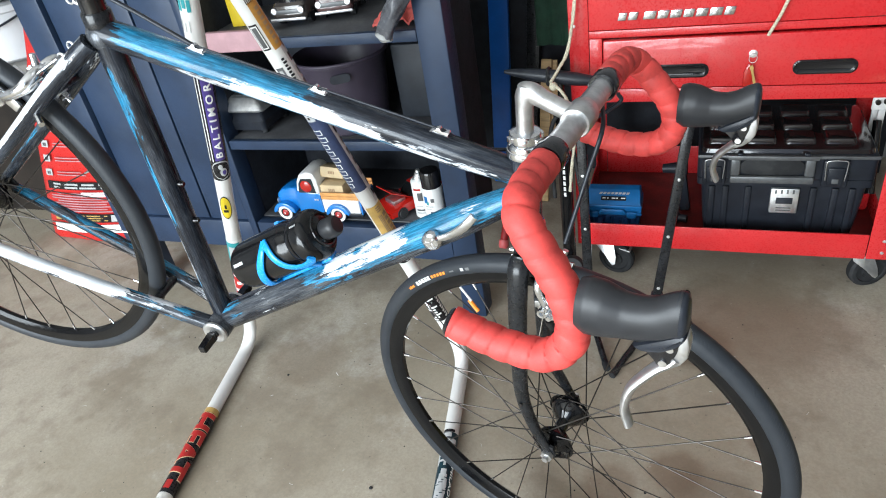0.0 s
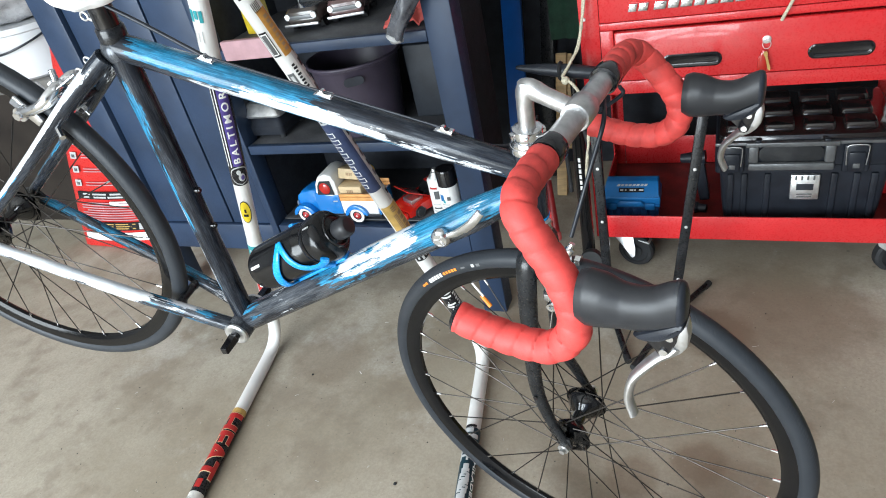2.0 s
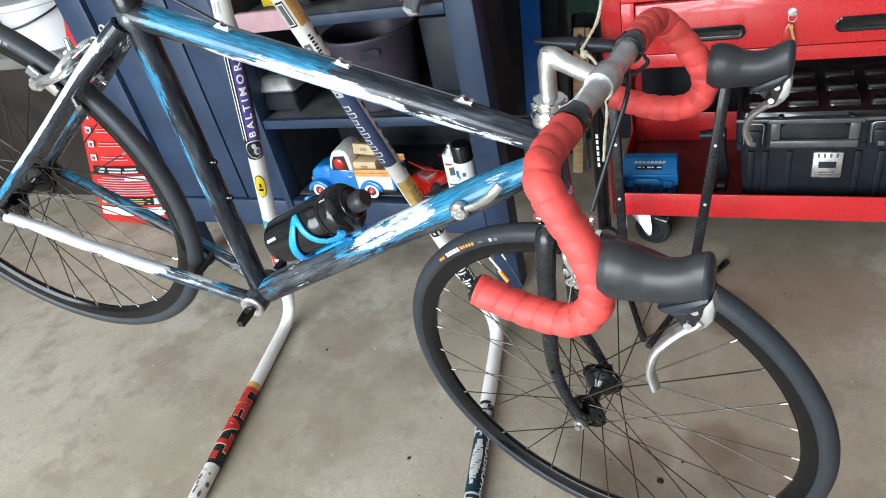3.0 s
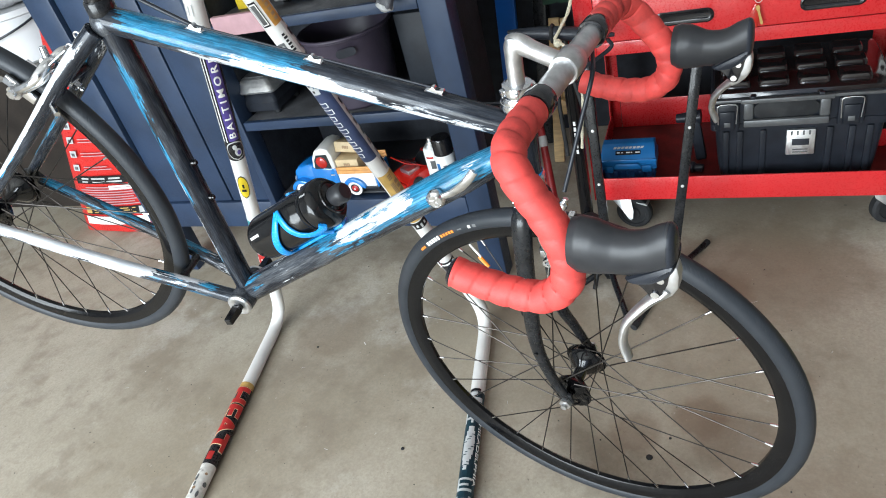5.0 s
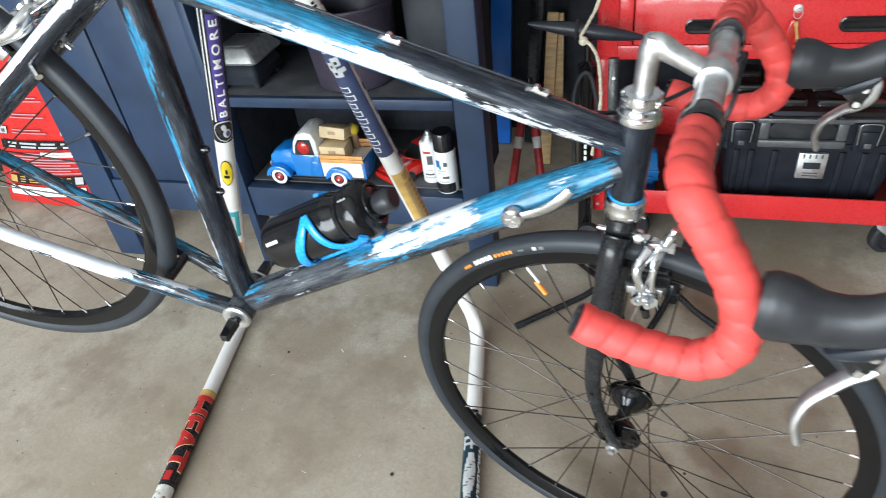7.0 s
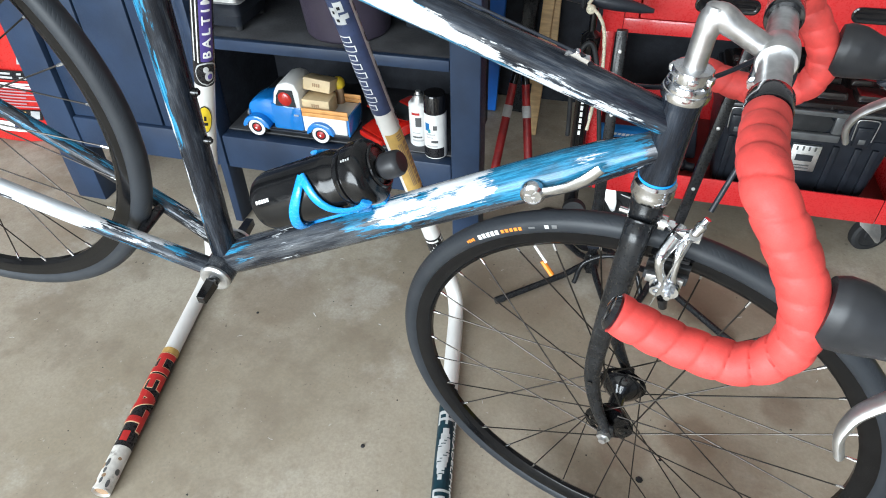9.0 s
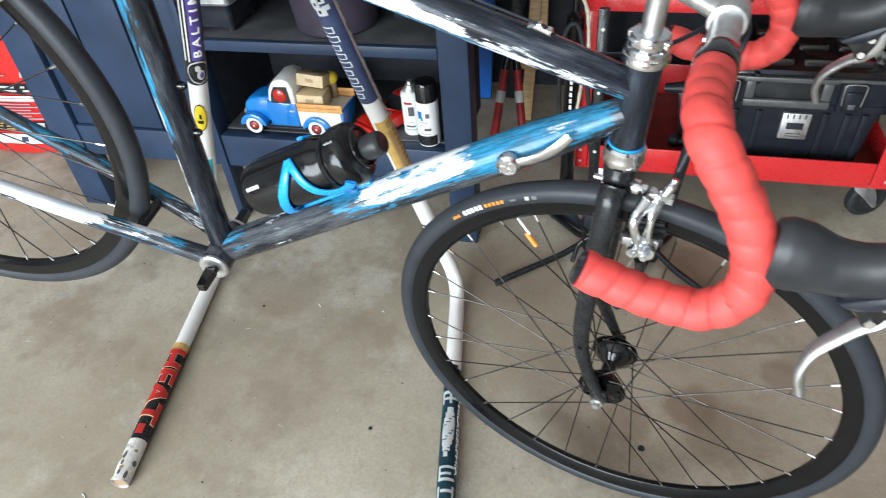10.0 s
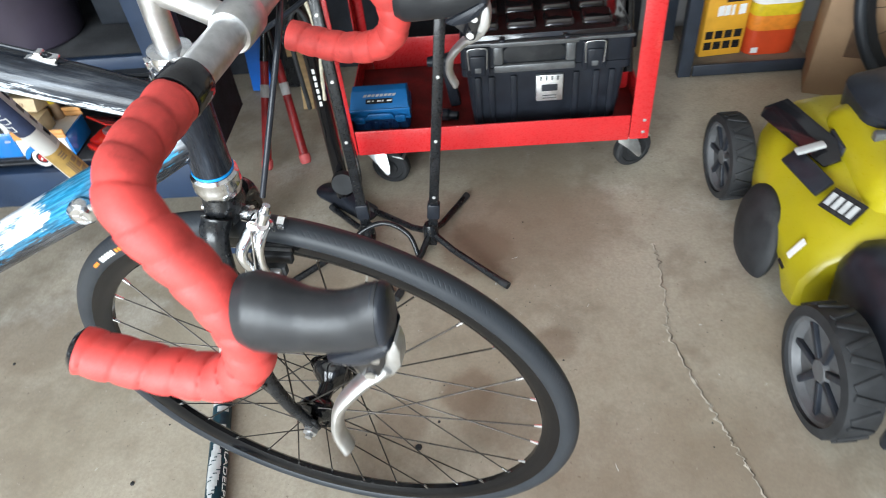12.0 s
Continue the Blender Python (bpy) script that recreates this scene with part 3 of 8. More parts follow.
tube("top_tube", LUG, TT_END, 0.0175, 0.0178, brushed_paint("top_tube_paint", 1.0,
     [(0.03, 0.27, 0.42, (0.006, -0.006), "Y"), (0.16, 0.42, 0.24, (0.006, 0.013), "Y"), (0.40, 0.53, 0.10, (-0.004, 0.006), "Y")], [(0.17, 0.37, 0.25, (-0.012, -0.004, 0.007, 0.014), "Y"), (0.11, 0.20, 0.15, (0.0, 0.006), "Y"), (0.36, 0.50, 0.14, (-0.008, 0.002), "Y")], 0.30), end=0.0152)
tube("down_tube", fp(0.0, 0.0), DT_END, 0.0225, 0.0225, brushed_paint("down_tube_paint", 4.0,
     [(0.028, 0.066, 0.12, -1, "Y"), (0.379, 0.568, 0.44, -1, "Y"), (0.218, 0.417, 0.24, -1, "Y"), (0.237, 0.398, 0.06, 0, "Y")], [(0.265, 0.407, 0.21, -1, "Y"), (0.284, 0.379, 0.03, 0, "Y"), (0.095, 0.142, 0.06, 0, "Y"), (0.511, 0.549, 0.10, -1, "Y")], 0.72), end=0.0150)
tube("seat_tube", fp(0, 0), LUG, 0.0172, 0.0172, brushed_paint("seat_tube_paint", 7.0,
     [(0.200, 0.360, 0.17, (-0.016, -0.011, -0.004, 0.003), "Y"), (0.019, 0.114, 0.10, (-0.002, -0.010), "Y"), (0.331, 0.436, 0.20, (0.013, -0.001), "Y")], [(0.060, 0.250, 0.15, (-0.018, -0.015, -0.010, -0.004), "Y"), (0.240, 0.400, 0.12, (-0.012, -0.016), "Y")], 0.34))
m = along(CROWN + STEER * 0.012, HS - STEER * 0.016, NEAR)
L = (HS - CROWN).length
part("head_tube", lathe([(0.0, 0.0), (0.0185, 0), (0.0185, 0.003), (0.0178, 0.012), (0.0178, L - 0.04), (0.0185, L - 0.031), (0.0185, L - 0.028), (0.0, L - 0.028)], seg=28),
     brushed_paint("head_tube_paint", 11.0, [], [], 0.08), bike, at=m)
part("head_tube_ring", lathe([(0.0188, 0.0035), (0.0192, 0.005), (0.0188, 0.0065)], m, 28), M["cageblue"], bike, "blue paint ring left at the base of the head tube")

# stays
stay_paint = brushed_paint("stay_paint", 15.0, [(0.16, 0.34, 0.14, (-0.004, 0.004), "Y"), (0.32, 0.46, 0.26, (-0.006, 0.003), "Y")], [(0.04, 0.35, 0.46, (-0.001, 0.004), "Y"), (0.0, 0.07, 0.10, 1, "Y")], 0.16)
chain_paint = brushed_paint("chain_stay_paint", 19.0, [(0.09, 0.22, 0.14, 1, "Y"), (0.02, 0.07, 0.1, 0, "Y")], [(0.15, 0.44, 0.36, 1, "Y"), (0.06, 0.12, 0.12, 1, "Y"), (0.10, 0.16, 0.06, 0, "Y")], 0.55)
far_paint = brushed_paint("far_stay_paint", 23.0, [(0.05, 0.42, 0.12, (-0.001, 0.005), "Y")], [(0.02, 0.1, 0.1, 0, "Y")], 0.5)


def stay(name, pts, r0, r1, mat, front):
    """A bent stay; its own z runs from end to end."""
    pts = [V(p) for p in pts]
    m = along(pts[0], pts[-1], front)
    mi = m.inverted()
    path = [mi @ p for p in bspline(pts, 8)]
    n = len(path) - 1
    bm = sweep(bmesh.new(), path, [r0 + (r1 - r0) * i / n for i in range(n + 1)], 20, side=(1, 0, 0))
    return part(name, bm, mat, bike, at=m)


for s, mats in ((-1, (stay_paint, chain_paint)), (1, (far_paint, far_paint))):
    stay("seat_stay", [rp(0.040, 0.508, s * 0.016), rp(-0.03, 0.462, s * 0.036), rp(-0.16, 0.374, s * 0.047), REAR + FN * (s * 0.064) + FH * 0.006 + FU * 0.012], 0.0125, 0.0085, mats[0], NEAR)
    stay("chain_stay", [rp(-0.012, 0.004, s * 0.022), rp(-0.075, 0.045, s * 0.033), rp(-0.19, 0.112, s * 0.048), REAR + FN * (s * 0.064) + FH * 0.014 - FU * 0.008], 0.0128, 0.0098, mats[1], NEAR)
    bm = prism([(-0.014, -0.016), (0.018, -0.02), (0.024, 0.0), (0.012, 0.02), (-0.012, 0.018), (-0.018, 0.0)], 0.006,
               axes(REAR + FN * (s * 0.064 - 0.003), FH, FN, FU), 0.0012)
    part("dropout", bm, M["blackpaint"], bike)
part("stay_bridge", rod(rp(-0.093, 0.056, -0.034), rp(-0.093, 0.056, 0.034), 0.0072), M["blackpaint"], bike)
part("stay_bridge", rod(rp(-0.062, 0.443, -0.036), rp(-0.062, 0.443, 0.036), 0.0075), M["blackpaint"], bike)

# bottom bracket: shell, cups, the bare square spindle
mb = axes(BB, FH, FU, NEAR)
part("bottom_bracket_shell", lathe([(0.0205, -0.034), (0.0215, -0.031), (0.0215, 0.031), (0.0205, 0.034)], mb, 28), brushed_paint("shell_paint", 27.0, [(-0.03, 0.03, 0.06, 0, "Y")], [(-0.01, 0.03, 0.04, 0, "Y")], 0.8), bike)
for s in (1, -1):
    ms = axes(BB, FH, FU * s, NEAR * s)
    cup = part("bearing_cup", lathe([(0.0125, 0.033), (0.0212, 0.0345), (0.0212, 0.038), (0.0185, 0.0405), (0.0125, 0.041), (0.0085, 0.039), (0.0, 0.039)], ms, 30), M["satin"], bike, "bare silver bearing cup")
    bm = lathe([(0.0, 0.036), (0.0082, 0.038), (0.0082, 0.044), (0.0078, 0.0455)], ms, 18)
    sq = [[(k * math.cos(radians(45 + 90 * j)), k * math.sin(radians(45 + 90 * j)), z) for j in range(4)] for k, z in ((0.0094, 0.0445), (0.0086, 0.064), (0.0080, 0.076), (0.0064, 0.0775))]
    loft(sq, bm, ms)
    part("spindle", bm, M["blackmetal"], bike, "dark bare square spindle end", angle=30)

# seat cluster, seat post, clamp
bm = bmesh.new()
bmesh.ops.create_uvsphere(bm, u_segments=24, v_segments=14, radius=1.0, matrix=axes(rp(0.050, 0.510), FH * 0.021, FN * 0.0200, FU * 0.021))
part("seat_lug", bm, brushed_paint("lug_paint", 31.0, [], [(-0.6, -0.5, 0.05, 0, "Y")], 0.9), bike, "bare-metal welded seat cluster")
part("seat_collar", lathe([(0.0174, -0.004), (0.0178, -0.002), (0.0178, 0.012), (0.0166, 0.014)], along(LUG + (LUG - BB).normalized() * 0.012, LUG + (LUG - BB).normalized() * 0.05, NEAR), 26), M["blackpaint"], bike)
UPV = (LUG - BB).normalized()
part("seat_post", rod(LUG + UPV * 0.02, LUG + UPV * 0.21, 0.0150, seg=22), M["blackmetal"], bike)
for i, (a, b) in enumerate(((0.040, 0.553), (0.004, 0.494), (-0.020, 0.479))):
    ring = [rp(a - 0.008, b + 0.006, -0.004) + (FH * math.cos(q) + FU * math.sin(q)) * 0.0052 for q in [2 * math.pi * k / 16 for k in range(16)]]
    bm = sweep(bmesh.new(), ring, 0.0014, 8, closed=True)
    rod(rp(a + 0.008, b - 0.004, -0.004), rp(a - 0.003, b + 0.002, -0.004), 0.0022, bm=bm, seg=8)
    part("cable_eyelet", bm, M["satin"], bike)

# cable stops on the top tube and the bare cable between them
TD = (TT_END - LUG).normalized()
TUP = FN.cross(TD)
TUP = TUP if TUP.z > 0 else -TUP
for s in (0.123, 0.278, 0.430):
    c = LUG + TD * s + TUP * 0.0172
    bm = prism([(-0.015, -0.001), (-0.0065, 0.0034), (-0.0050, 0.0075), (-0.0015, 0.0078), (0.001, 0.0040), (0.0090, 0.0062), (0.0110, 0.0050), (0.0075, 0.0015), (0.0130, -0.001)], 0.008, axes(c - FN * 0.0040, TD, FN, TUP), 0.0008)
    part("cable_stop", bm, M["silver"], bike)
line = [LUG + TD * s + TUP * (0.0172 + 0.0052) for s in (0.120, 0.281, 0.433)]
part("rear_brake_cable", sweep(bmesh.new(), bspline([rp(-0.06, 0.62, -0.03), rp(0.02, 0.605, -0.012), rp(0.09, 0.555, -0.003), line[0]], 10), 0.0026, 10), M["blackplastic"], bike)
part("rear_brake_cable", sweep(bmesh.new(), line, 0.0015, 8), M["blackplastic"], bike)

# headset
up0 = CROWN + STEER * 0.003
part("lower_headset", lathe([(0.0160, -0.013), (0.0204, -0.011), (0.0220, -0.006), (0.0220, -0.001), (0.0211, 0.002), (0.0217, 0.006), (0.0214, 0.009), (0.0185, 0.0115)], along(up0, up0 + STEER, NEAR), 32), M["silver"], bike)
hs0 = HS - STEER * 0.016
part("upper_headset", lathe([(0.0174, 0.0), (0.0218, 0.002), (0.0224, 0.006), (0.0214, 0.010), (0.0205, 0.0105), (0.0205, 0.013), (0.0193, 0.0165), (0.0158, 0.018), (0.0158, 0.019), (0.0174, 0.0195), (0.0179, 0.026), (0.0171, 0.0295), (0.0127, 0.031), (0.0108, 0.031)], along(hs0, hs0 + STEER, NEAR), 12 * 3), M["silver"], bike)
for a in range(6):
    q = 2 * math.pi * a / 6
    mm = along(hs0, hs0 + STEER, NEAR)
    c = mm @ V((0.0188 * math.cos(q), 0.0188 * math.sin(q), 0.0228))
    bm = box(-0.0045, 0.0045, -0.0018, 0.0022, -0.0032, 0.0032, 0.0008, mm @ Matrix.Translation((0.0185 * math.cos(q), 0.0185 * math.sin(q), 0.0228)) @ Matrix.Rotation(q - math.pi / 2, 4, "Z"))
    part("lock_nut_flat", bm, M["silver"], bike)

# quill stem
BAR = V((0.244, 0.959, 0.881))
SQ = HS + STEER * 0.009  # the quill stands this far out of the headset
BF, BN, BU = V((0.9922, -0.1250, 0)), V((0.1250, 0.9921, 0.0100)), V((-0.0013, -0.0099, 0.9999))
ext0 = SQ + STEER * 0.052 + SF * 0.006
ep = bspline([HS + STEER * 0.006, HS + STEER * 0.027, SQ + STEER * 0.040 + SF * 0.0005, SQ + STEER * 0.0515 + SF * 0.006, ext0 + (BAR - ext0) * 0.34, ext0 + (BAR - ext0) * 0.62, BAR], 7)
n = len(ep) - 1
bm = sweep(bmesh.new(), ep, [(0.0098, 0.0098 + 0.0026 * math.sin(math.pi * min(1.0, max(0.0, (i / n - 0.3) / 0.35)))) for i in range(n + 1)], 26, side=SN)
lathe([(0.0090, -0.004), (0.0088, 0.0030), (0.0078, 0.0043), (0.0054, 0.0045), (0.0050, 0.0015), (0.0, 0.0015)], along(SQ + STEER * 0.0565 + SF * 0.002, SQ + STEER + SF * 0.002, NEAR), 26, bm)
stem = part("stem", bm, M["satin"], bike, "satin silver quill stem with a slim neck")
part("stem_clamp", lathe([(0.0134, -0.0165), (0.0158, -0.0165), (0.0168, -0.0148), (0.0171, 0.0), (0.0168, 0.0148), (0.0158, 0.0165), (0.0134, 0.0165)], axes(BAR, BF, BU, -BN), 30), M["satin"], bike)
cb = BAR - SF * 0.012 - SU * 0.020
bm = rod(cb - SN * 0.013, cb + SN * 0.013, 0.0052, seg=12)
rod(cb - SN * 0.020, cb - SN * 0.012, 0.0042, seg=6, bm=bm)
part("clamp_bolt", bm, M["silver"], bike)


def bar(f, u, s):
    return BAR + BF * f + BU * u + BN * (s * 0.962)


part("handlebar", sweep(bmesh.new(), [bar(0, 0, -0.12), bar(0, 0, -0.045), bar(0, 0, 0.045), bar(0, 0, 0.12)], [0.0125, 0.0132, 0.0132, 0.0125], 26), M["satin"], bike, "silver centre of the handlebar")
WRAP = 0.0205


def taped(s, a):
    x = (s / WRAP + a / (2 * math.pi)) % 1.0
    return 0.0148 + 0.0013 * abs(math.sin(math.pi * x)) ** 0.6 + 0.0013 * (1 - x)


for s in (-1, 1):
    e = 1.0 if s < 0 else -0.4  # this end of the bar was bent a little lower
    line = bspline([bar(0, 0, s * 0.108), bar(0, 0, s * 0.148), bar(0.003, -0.001, s * 0.176), bar(0.010, -0.009, s * 0.195), bar(0.022, -0.024, s * 0.203),
                    bar(0.038, -0.047 - 0.002 * e, s * 0.206), bar(0.052, -0.072 - 0.006 * e, s * 0.209), bar(0.057, -0.097 - 0.009 * e, s * 0.211), bar(0.050, -0.119 - 0.011 * e, s * 0.212), bar(0.029, -0.134 - 0.012 * e, s * 0.214), bar(-0.004, -0.136 - 0.010 * e, s * 0.215), bar(-0.036, -0.130 - 0.008 * e, s * 0.216), bar(-0.066, -0.121 - 0.006 * e, s * 0.218)], 20)
    tp = part("bar_tape", sweep(bmesh.new(), line, taped, 28, side=None), M["tape"], bike, "red cork tape wound in overlapping turns", angle=38)
    part("finishing_tape", lathe([(0.0150, -0.012), (0.0165, -0.012), (0.0172, -0.010), (0.0172, 0.010), (0.0165, 0.012), (0.0150, 0.012)], axes(bar(0, 0, s * 0.094), BF, BU, -BN), 26), M["gloss"], bike, "black finishing tape")
    d = (line[-1] - line[-2]).normalized()
    part("bar_end_plug", lathe([(0.0, 0.0), (0.0145, 0.0), (0.0152, 0.002), (0.012, 0.005), (0.0, 0.006)], along(line[-1], line[-1] + d, BU), 22), M["gloss"], bike)
    # brake hood: rings along its length, from the bar to the horn
    dz = 0.005 - 0.008 * e
    hp = bspline([bar(0.063, -0.0765 + dz, s * 0.208), bar(0.078, -0.0775 + dz, s * 0.208), bar(0.096, -0.0800 + dz, s * 0.208), bar(0.113, -0.0805 + dz, s * 0.208), bar(0.130, -0.0775 + dz, s * 0.208), bar(0.143, -0.0725 + dz, s * 0.208), bar(0.1560, -0.0670 + dz, s * 0.208), bar(0.180, -0.0605 + dz, s * 0.208)], 7)
    n = len(hp) - 1
    prof = ((0.0, 0.0190, 0.0258), (0.08, 0.0210, 0.0288), (0.18, 0.0205, 0.0280), (0.33, 0.0172, 0.0228), (0.50, 0.0162, 0.0212), (0.65, 0.0158, 0.0215), (0.76, 0.0155, 0.0228), (1.0, 0.0145, 0.0225))

    def at_(x, k):
        for p, q in zip(prof, prof[1:]):
            if p[0] <= x <= q[0]:
                w = (x - p[0]) / (q[0] - p[0])
                return p[k] + (q[k] - p[k]) * w
        return prof[-1][k]
    rr = [(at_(i / n, 1), at_(i / n, 2)) for i in range(n + 1)]
    bm = sweep(bmesh.new(), hp, rr, 30, side=BN)
    cut = bmesh.ops.bisect_plane(bm, geom=bm.verts[:] + bm.edges[:] + bm.faces[:], plane_co=bar(0.1485 if s < 0 else 0.1510, -0.045 + dz, 0), plane_no=BF - BU * 0.02, clear_outer=True)
    ring = [v.co.copy() for v in cut["geom_cut"] if isinstance(v, bmesh.types.BMVert)]
    bmesh.ops.edgeloop_fill(bm, edges=[v for v in cut["geom_cut"] if isinstance(v, bmesh.types.BMEdge)])
    cut = bmesh.ops.bisect_plane(bm, geom=bm.verts[:] + bm.edges[:] + bm.faces[:], plane_co=bar(0.112, -0.1005 + dz, 0), plane_no=BF * 0.475 - BU * 0.88, clear_outer=True)
    bmesh.ops.edgeloop_fill(bm, edges=[v for v in cut["geom_cut"] if isinstance(v, bmesh.types.BMEdge)])
    part("brake_hood", bm, M["hood"], bike, "black rubber brake hood", angle=50)
    # the domed black front of the lever body, closing the hood
    mid = sum(ring, V((0, 0, 0))) / len(ring)
    ring.sort(key=lambda v: math.atan2((v - mid).dot(BU), (v - mid).dot(BN)))
    bm = bmesh.new()
    rows = [[bm.verts.new(mid + (v - mid) * k + BF * f) for v in ring] for k, f in ((0.975, -0.003), (0.975, 0.0018), (0.90, 0.0040), (0.70, 0.0056), (0.35, 0.0064))]
    for p, q in zip(rows, rows[1:]):
        for i in range(len(ring)):
            bm.faces.new((p[i], p[(i + 1) % len(ring)], q[(i + 1) % len(ring)], q[i]))
    bm.faces.new(rows[-1])
    bmesh.ops.recalc_face_normals(bm, faces=bm.faces[:])
    part("lever_body_front", bm, M["blackplastic"], bike, angle=50)
    bm = prism([(0.1085, -0.1030), (0.1495, -0.0808), (0.1545, -0.0800), (0.1540, -0.0870), (0.1470, -0.0960), (0.1350, -0.1040), (0.1200, -0.1070)], 0.0290, axes(bar(0, dz, s * 0.208 - 0.0145), BF, BN, BU), 0.0045)
    part("lever_body", bm, M["blackplastic"], bike)
    # lever body with its two pivots, and the blade's forked head
    bm = prism([(0.110, -0.0985), (0.132, -0.088), (0.1475, -0.079), (0.1525, -0.083), (0.1510, -0.090), (0.1455, -0.1030), (0.1435, -0.1150), (0.1405, -0.1225), (0.1350, -0.1240), (0.1300, -0.1200), (0.1270, -0.1100), (0.1190, -0.1030)], 0.0200, axes(bar(0, dz, s * 0.208 - 0.0100), BF, BN, BU), 0.0018)
    part("lever_bracket", bm, M["gloss"], bike)
    pv = bar(0.1362, -0.1170 + dz, s * 0.208)
    part("lever_pivot", rod(pv - BN * 0.0112, pv + BN * 0.0112, 0.0037, seg=14), M["silver"], bike)
    pw = bar(0.1415, -0.0995 + dz, s * 0.208)
    part("lever_pivot", rod(pw - BN * 0.0112, pw + BN * 0.0112, 0.0034, seg=14), M["silver"], bike)
    bm = prism([(0.1490, -0.084), (0.1550, -0.0865), (0.1565, -0.0960), (0.1555, -0.1100), (0.1500, -0.1190), (0.1420, -0.1260), (0.1330, -0.1300), (0.1290, -0.1250), (0.1370, -0.1160), (0.1430, -0.1050)], 0.0150, axes(bar(0, dz, s * 0.208 - 0.0072), BF, BN, BU), 0.0022)
    part("lever_head", bm, M["lever"], bike)
    lv = bspline([bar(0.146, -0.114 + dz, s * 0.209), bar(0.141, -0.120 + dz, s * 0.210), bar(0.132, -0.127 + dz, s * 0.212), bar(0.121, -0.138 + dz, s * 0.2165), bar(0.111, -0.151 + dz, s * 0.220), bar(0.107, -0.163 + dz, s * 0.223), bar(0.106, -0.176 + dz, s * 0.226), bar(0.111, -0.192 + dz, s * 0.229)], 8)
    n = len(lv) - 1
    part("brake_lever", sweep(bmesh.new(), lv, [(0.0088 - 0.0020 * i / n, 0.0052 - 0.0014 * i / n) for i in range(n + 1)], 14, side=BN), M["lever"], bike, "silver curved brake lever")
    groove = [p + BF * (0.0042 - 0.0010 * i / n) for i, p in enumerate(lv[6:-5])]

# fork
FX = (SF - STEER * SF.dot(STEER)).normalized()
CR = CROWN - STEER * 0.010
HUB = V((0.187, 1.000, 0.3420))
part("steerer_crown", sweep(bmesh.new(), [CR + STEER * 0.004, CR - STEER * 0.008, CR - STEER * 0.020, CR - STEER * 0.034], [(0.0175, 0.0175), (0.0185, 0.021), (0.0175, 0.026), (0.013, 0.022)], 26, side=FX), M["blackpaint"], bike, "black fork crown")
for s in (-1, 1):
    end = HUB + SN * (s * 0.052)
    a0 = CR - STEER * 0.018 + SN * (s * 0.020)
    a1 = CR - STEER * 0.045 + SN * (s * 0.036)
    a2 = a1 - STEER * 0.13 + SN * (s * 0.006)
    a3 = a2 - STEER * 0.085 + FX * 0.004 + SN * (s * 0.003)
    a4 = end - FX * 0.022 + STEER * 0.050
    line = bspline([a0, a1, a2, a3, a4, end + STEER * 0.008], 10)
    n = len(line) - 1
    blade = part("fork_blade", sweep(bmesh.new(), line, [(0.0150 - 0.0085 * (i / n) ** 1.2, 0.0118 - 0.0052 * (i / n)) for i in range(n + 1)], 22, side=FX), M["blackpaint"], bike, "black curved fork blade")
    part("fork_tip", prism([(-0.010, 0.018), (0.008, 0.018), (0.012, 0.0), (0.004, -0.012), (-0.008, -0.010), (-0.012, 0.002)], 0.005, axes(end - SN * 0.0025, FX, SN, STEER), 0.001), M["blackpaint"], bike)
    w = line[int(n * 0.62)]
    part("mudguard_eyelet", lathe([(0.0014, 0.0), (0.0032, 0.0), (0.0034, 0.0015), (0.0014, 0.002)], along(w - SN * (s * -1) * 0.0 + SN * (s * 0.0095), w + SN * s, FX), 12), M["blackmetal"], bike)


# wheels
TYRE = (0.3224, 0.0136)  # ring and section of both tyres


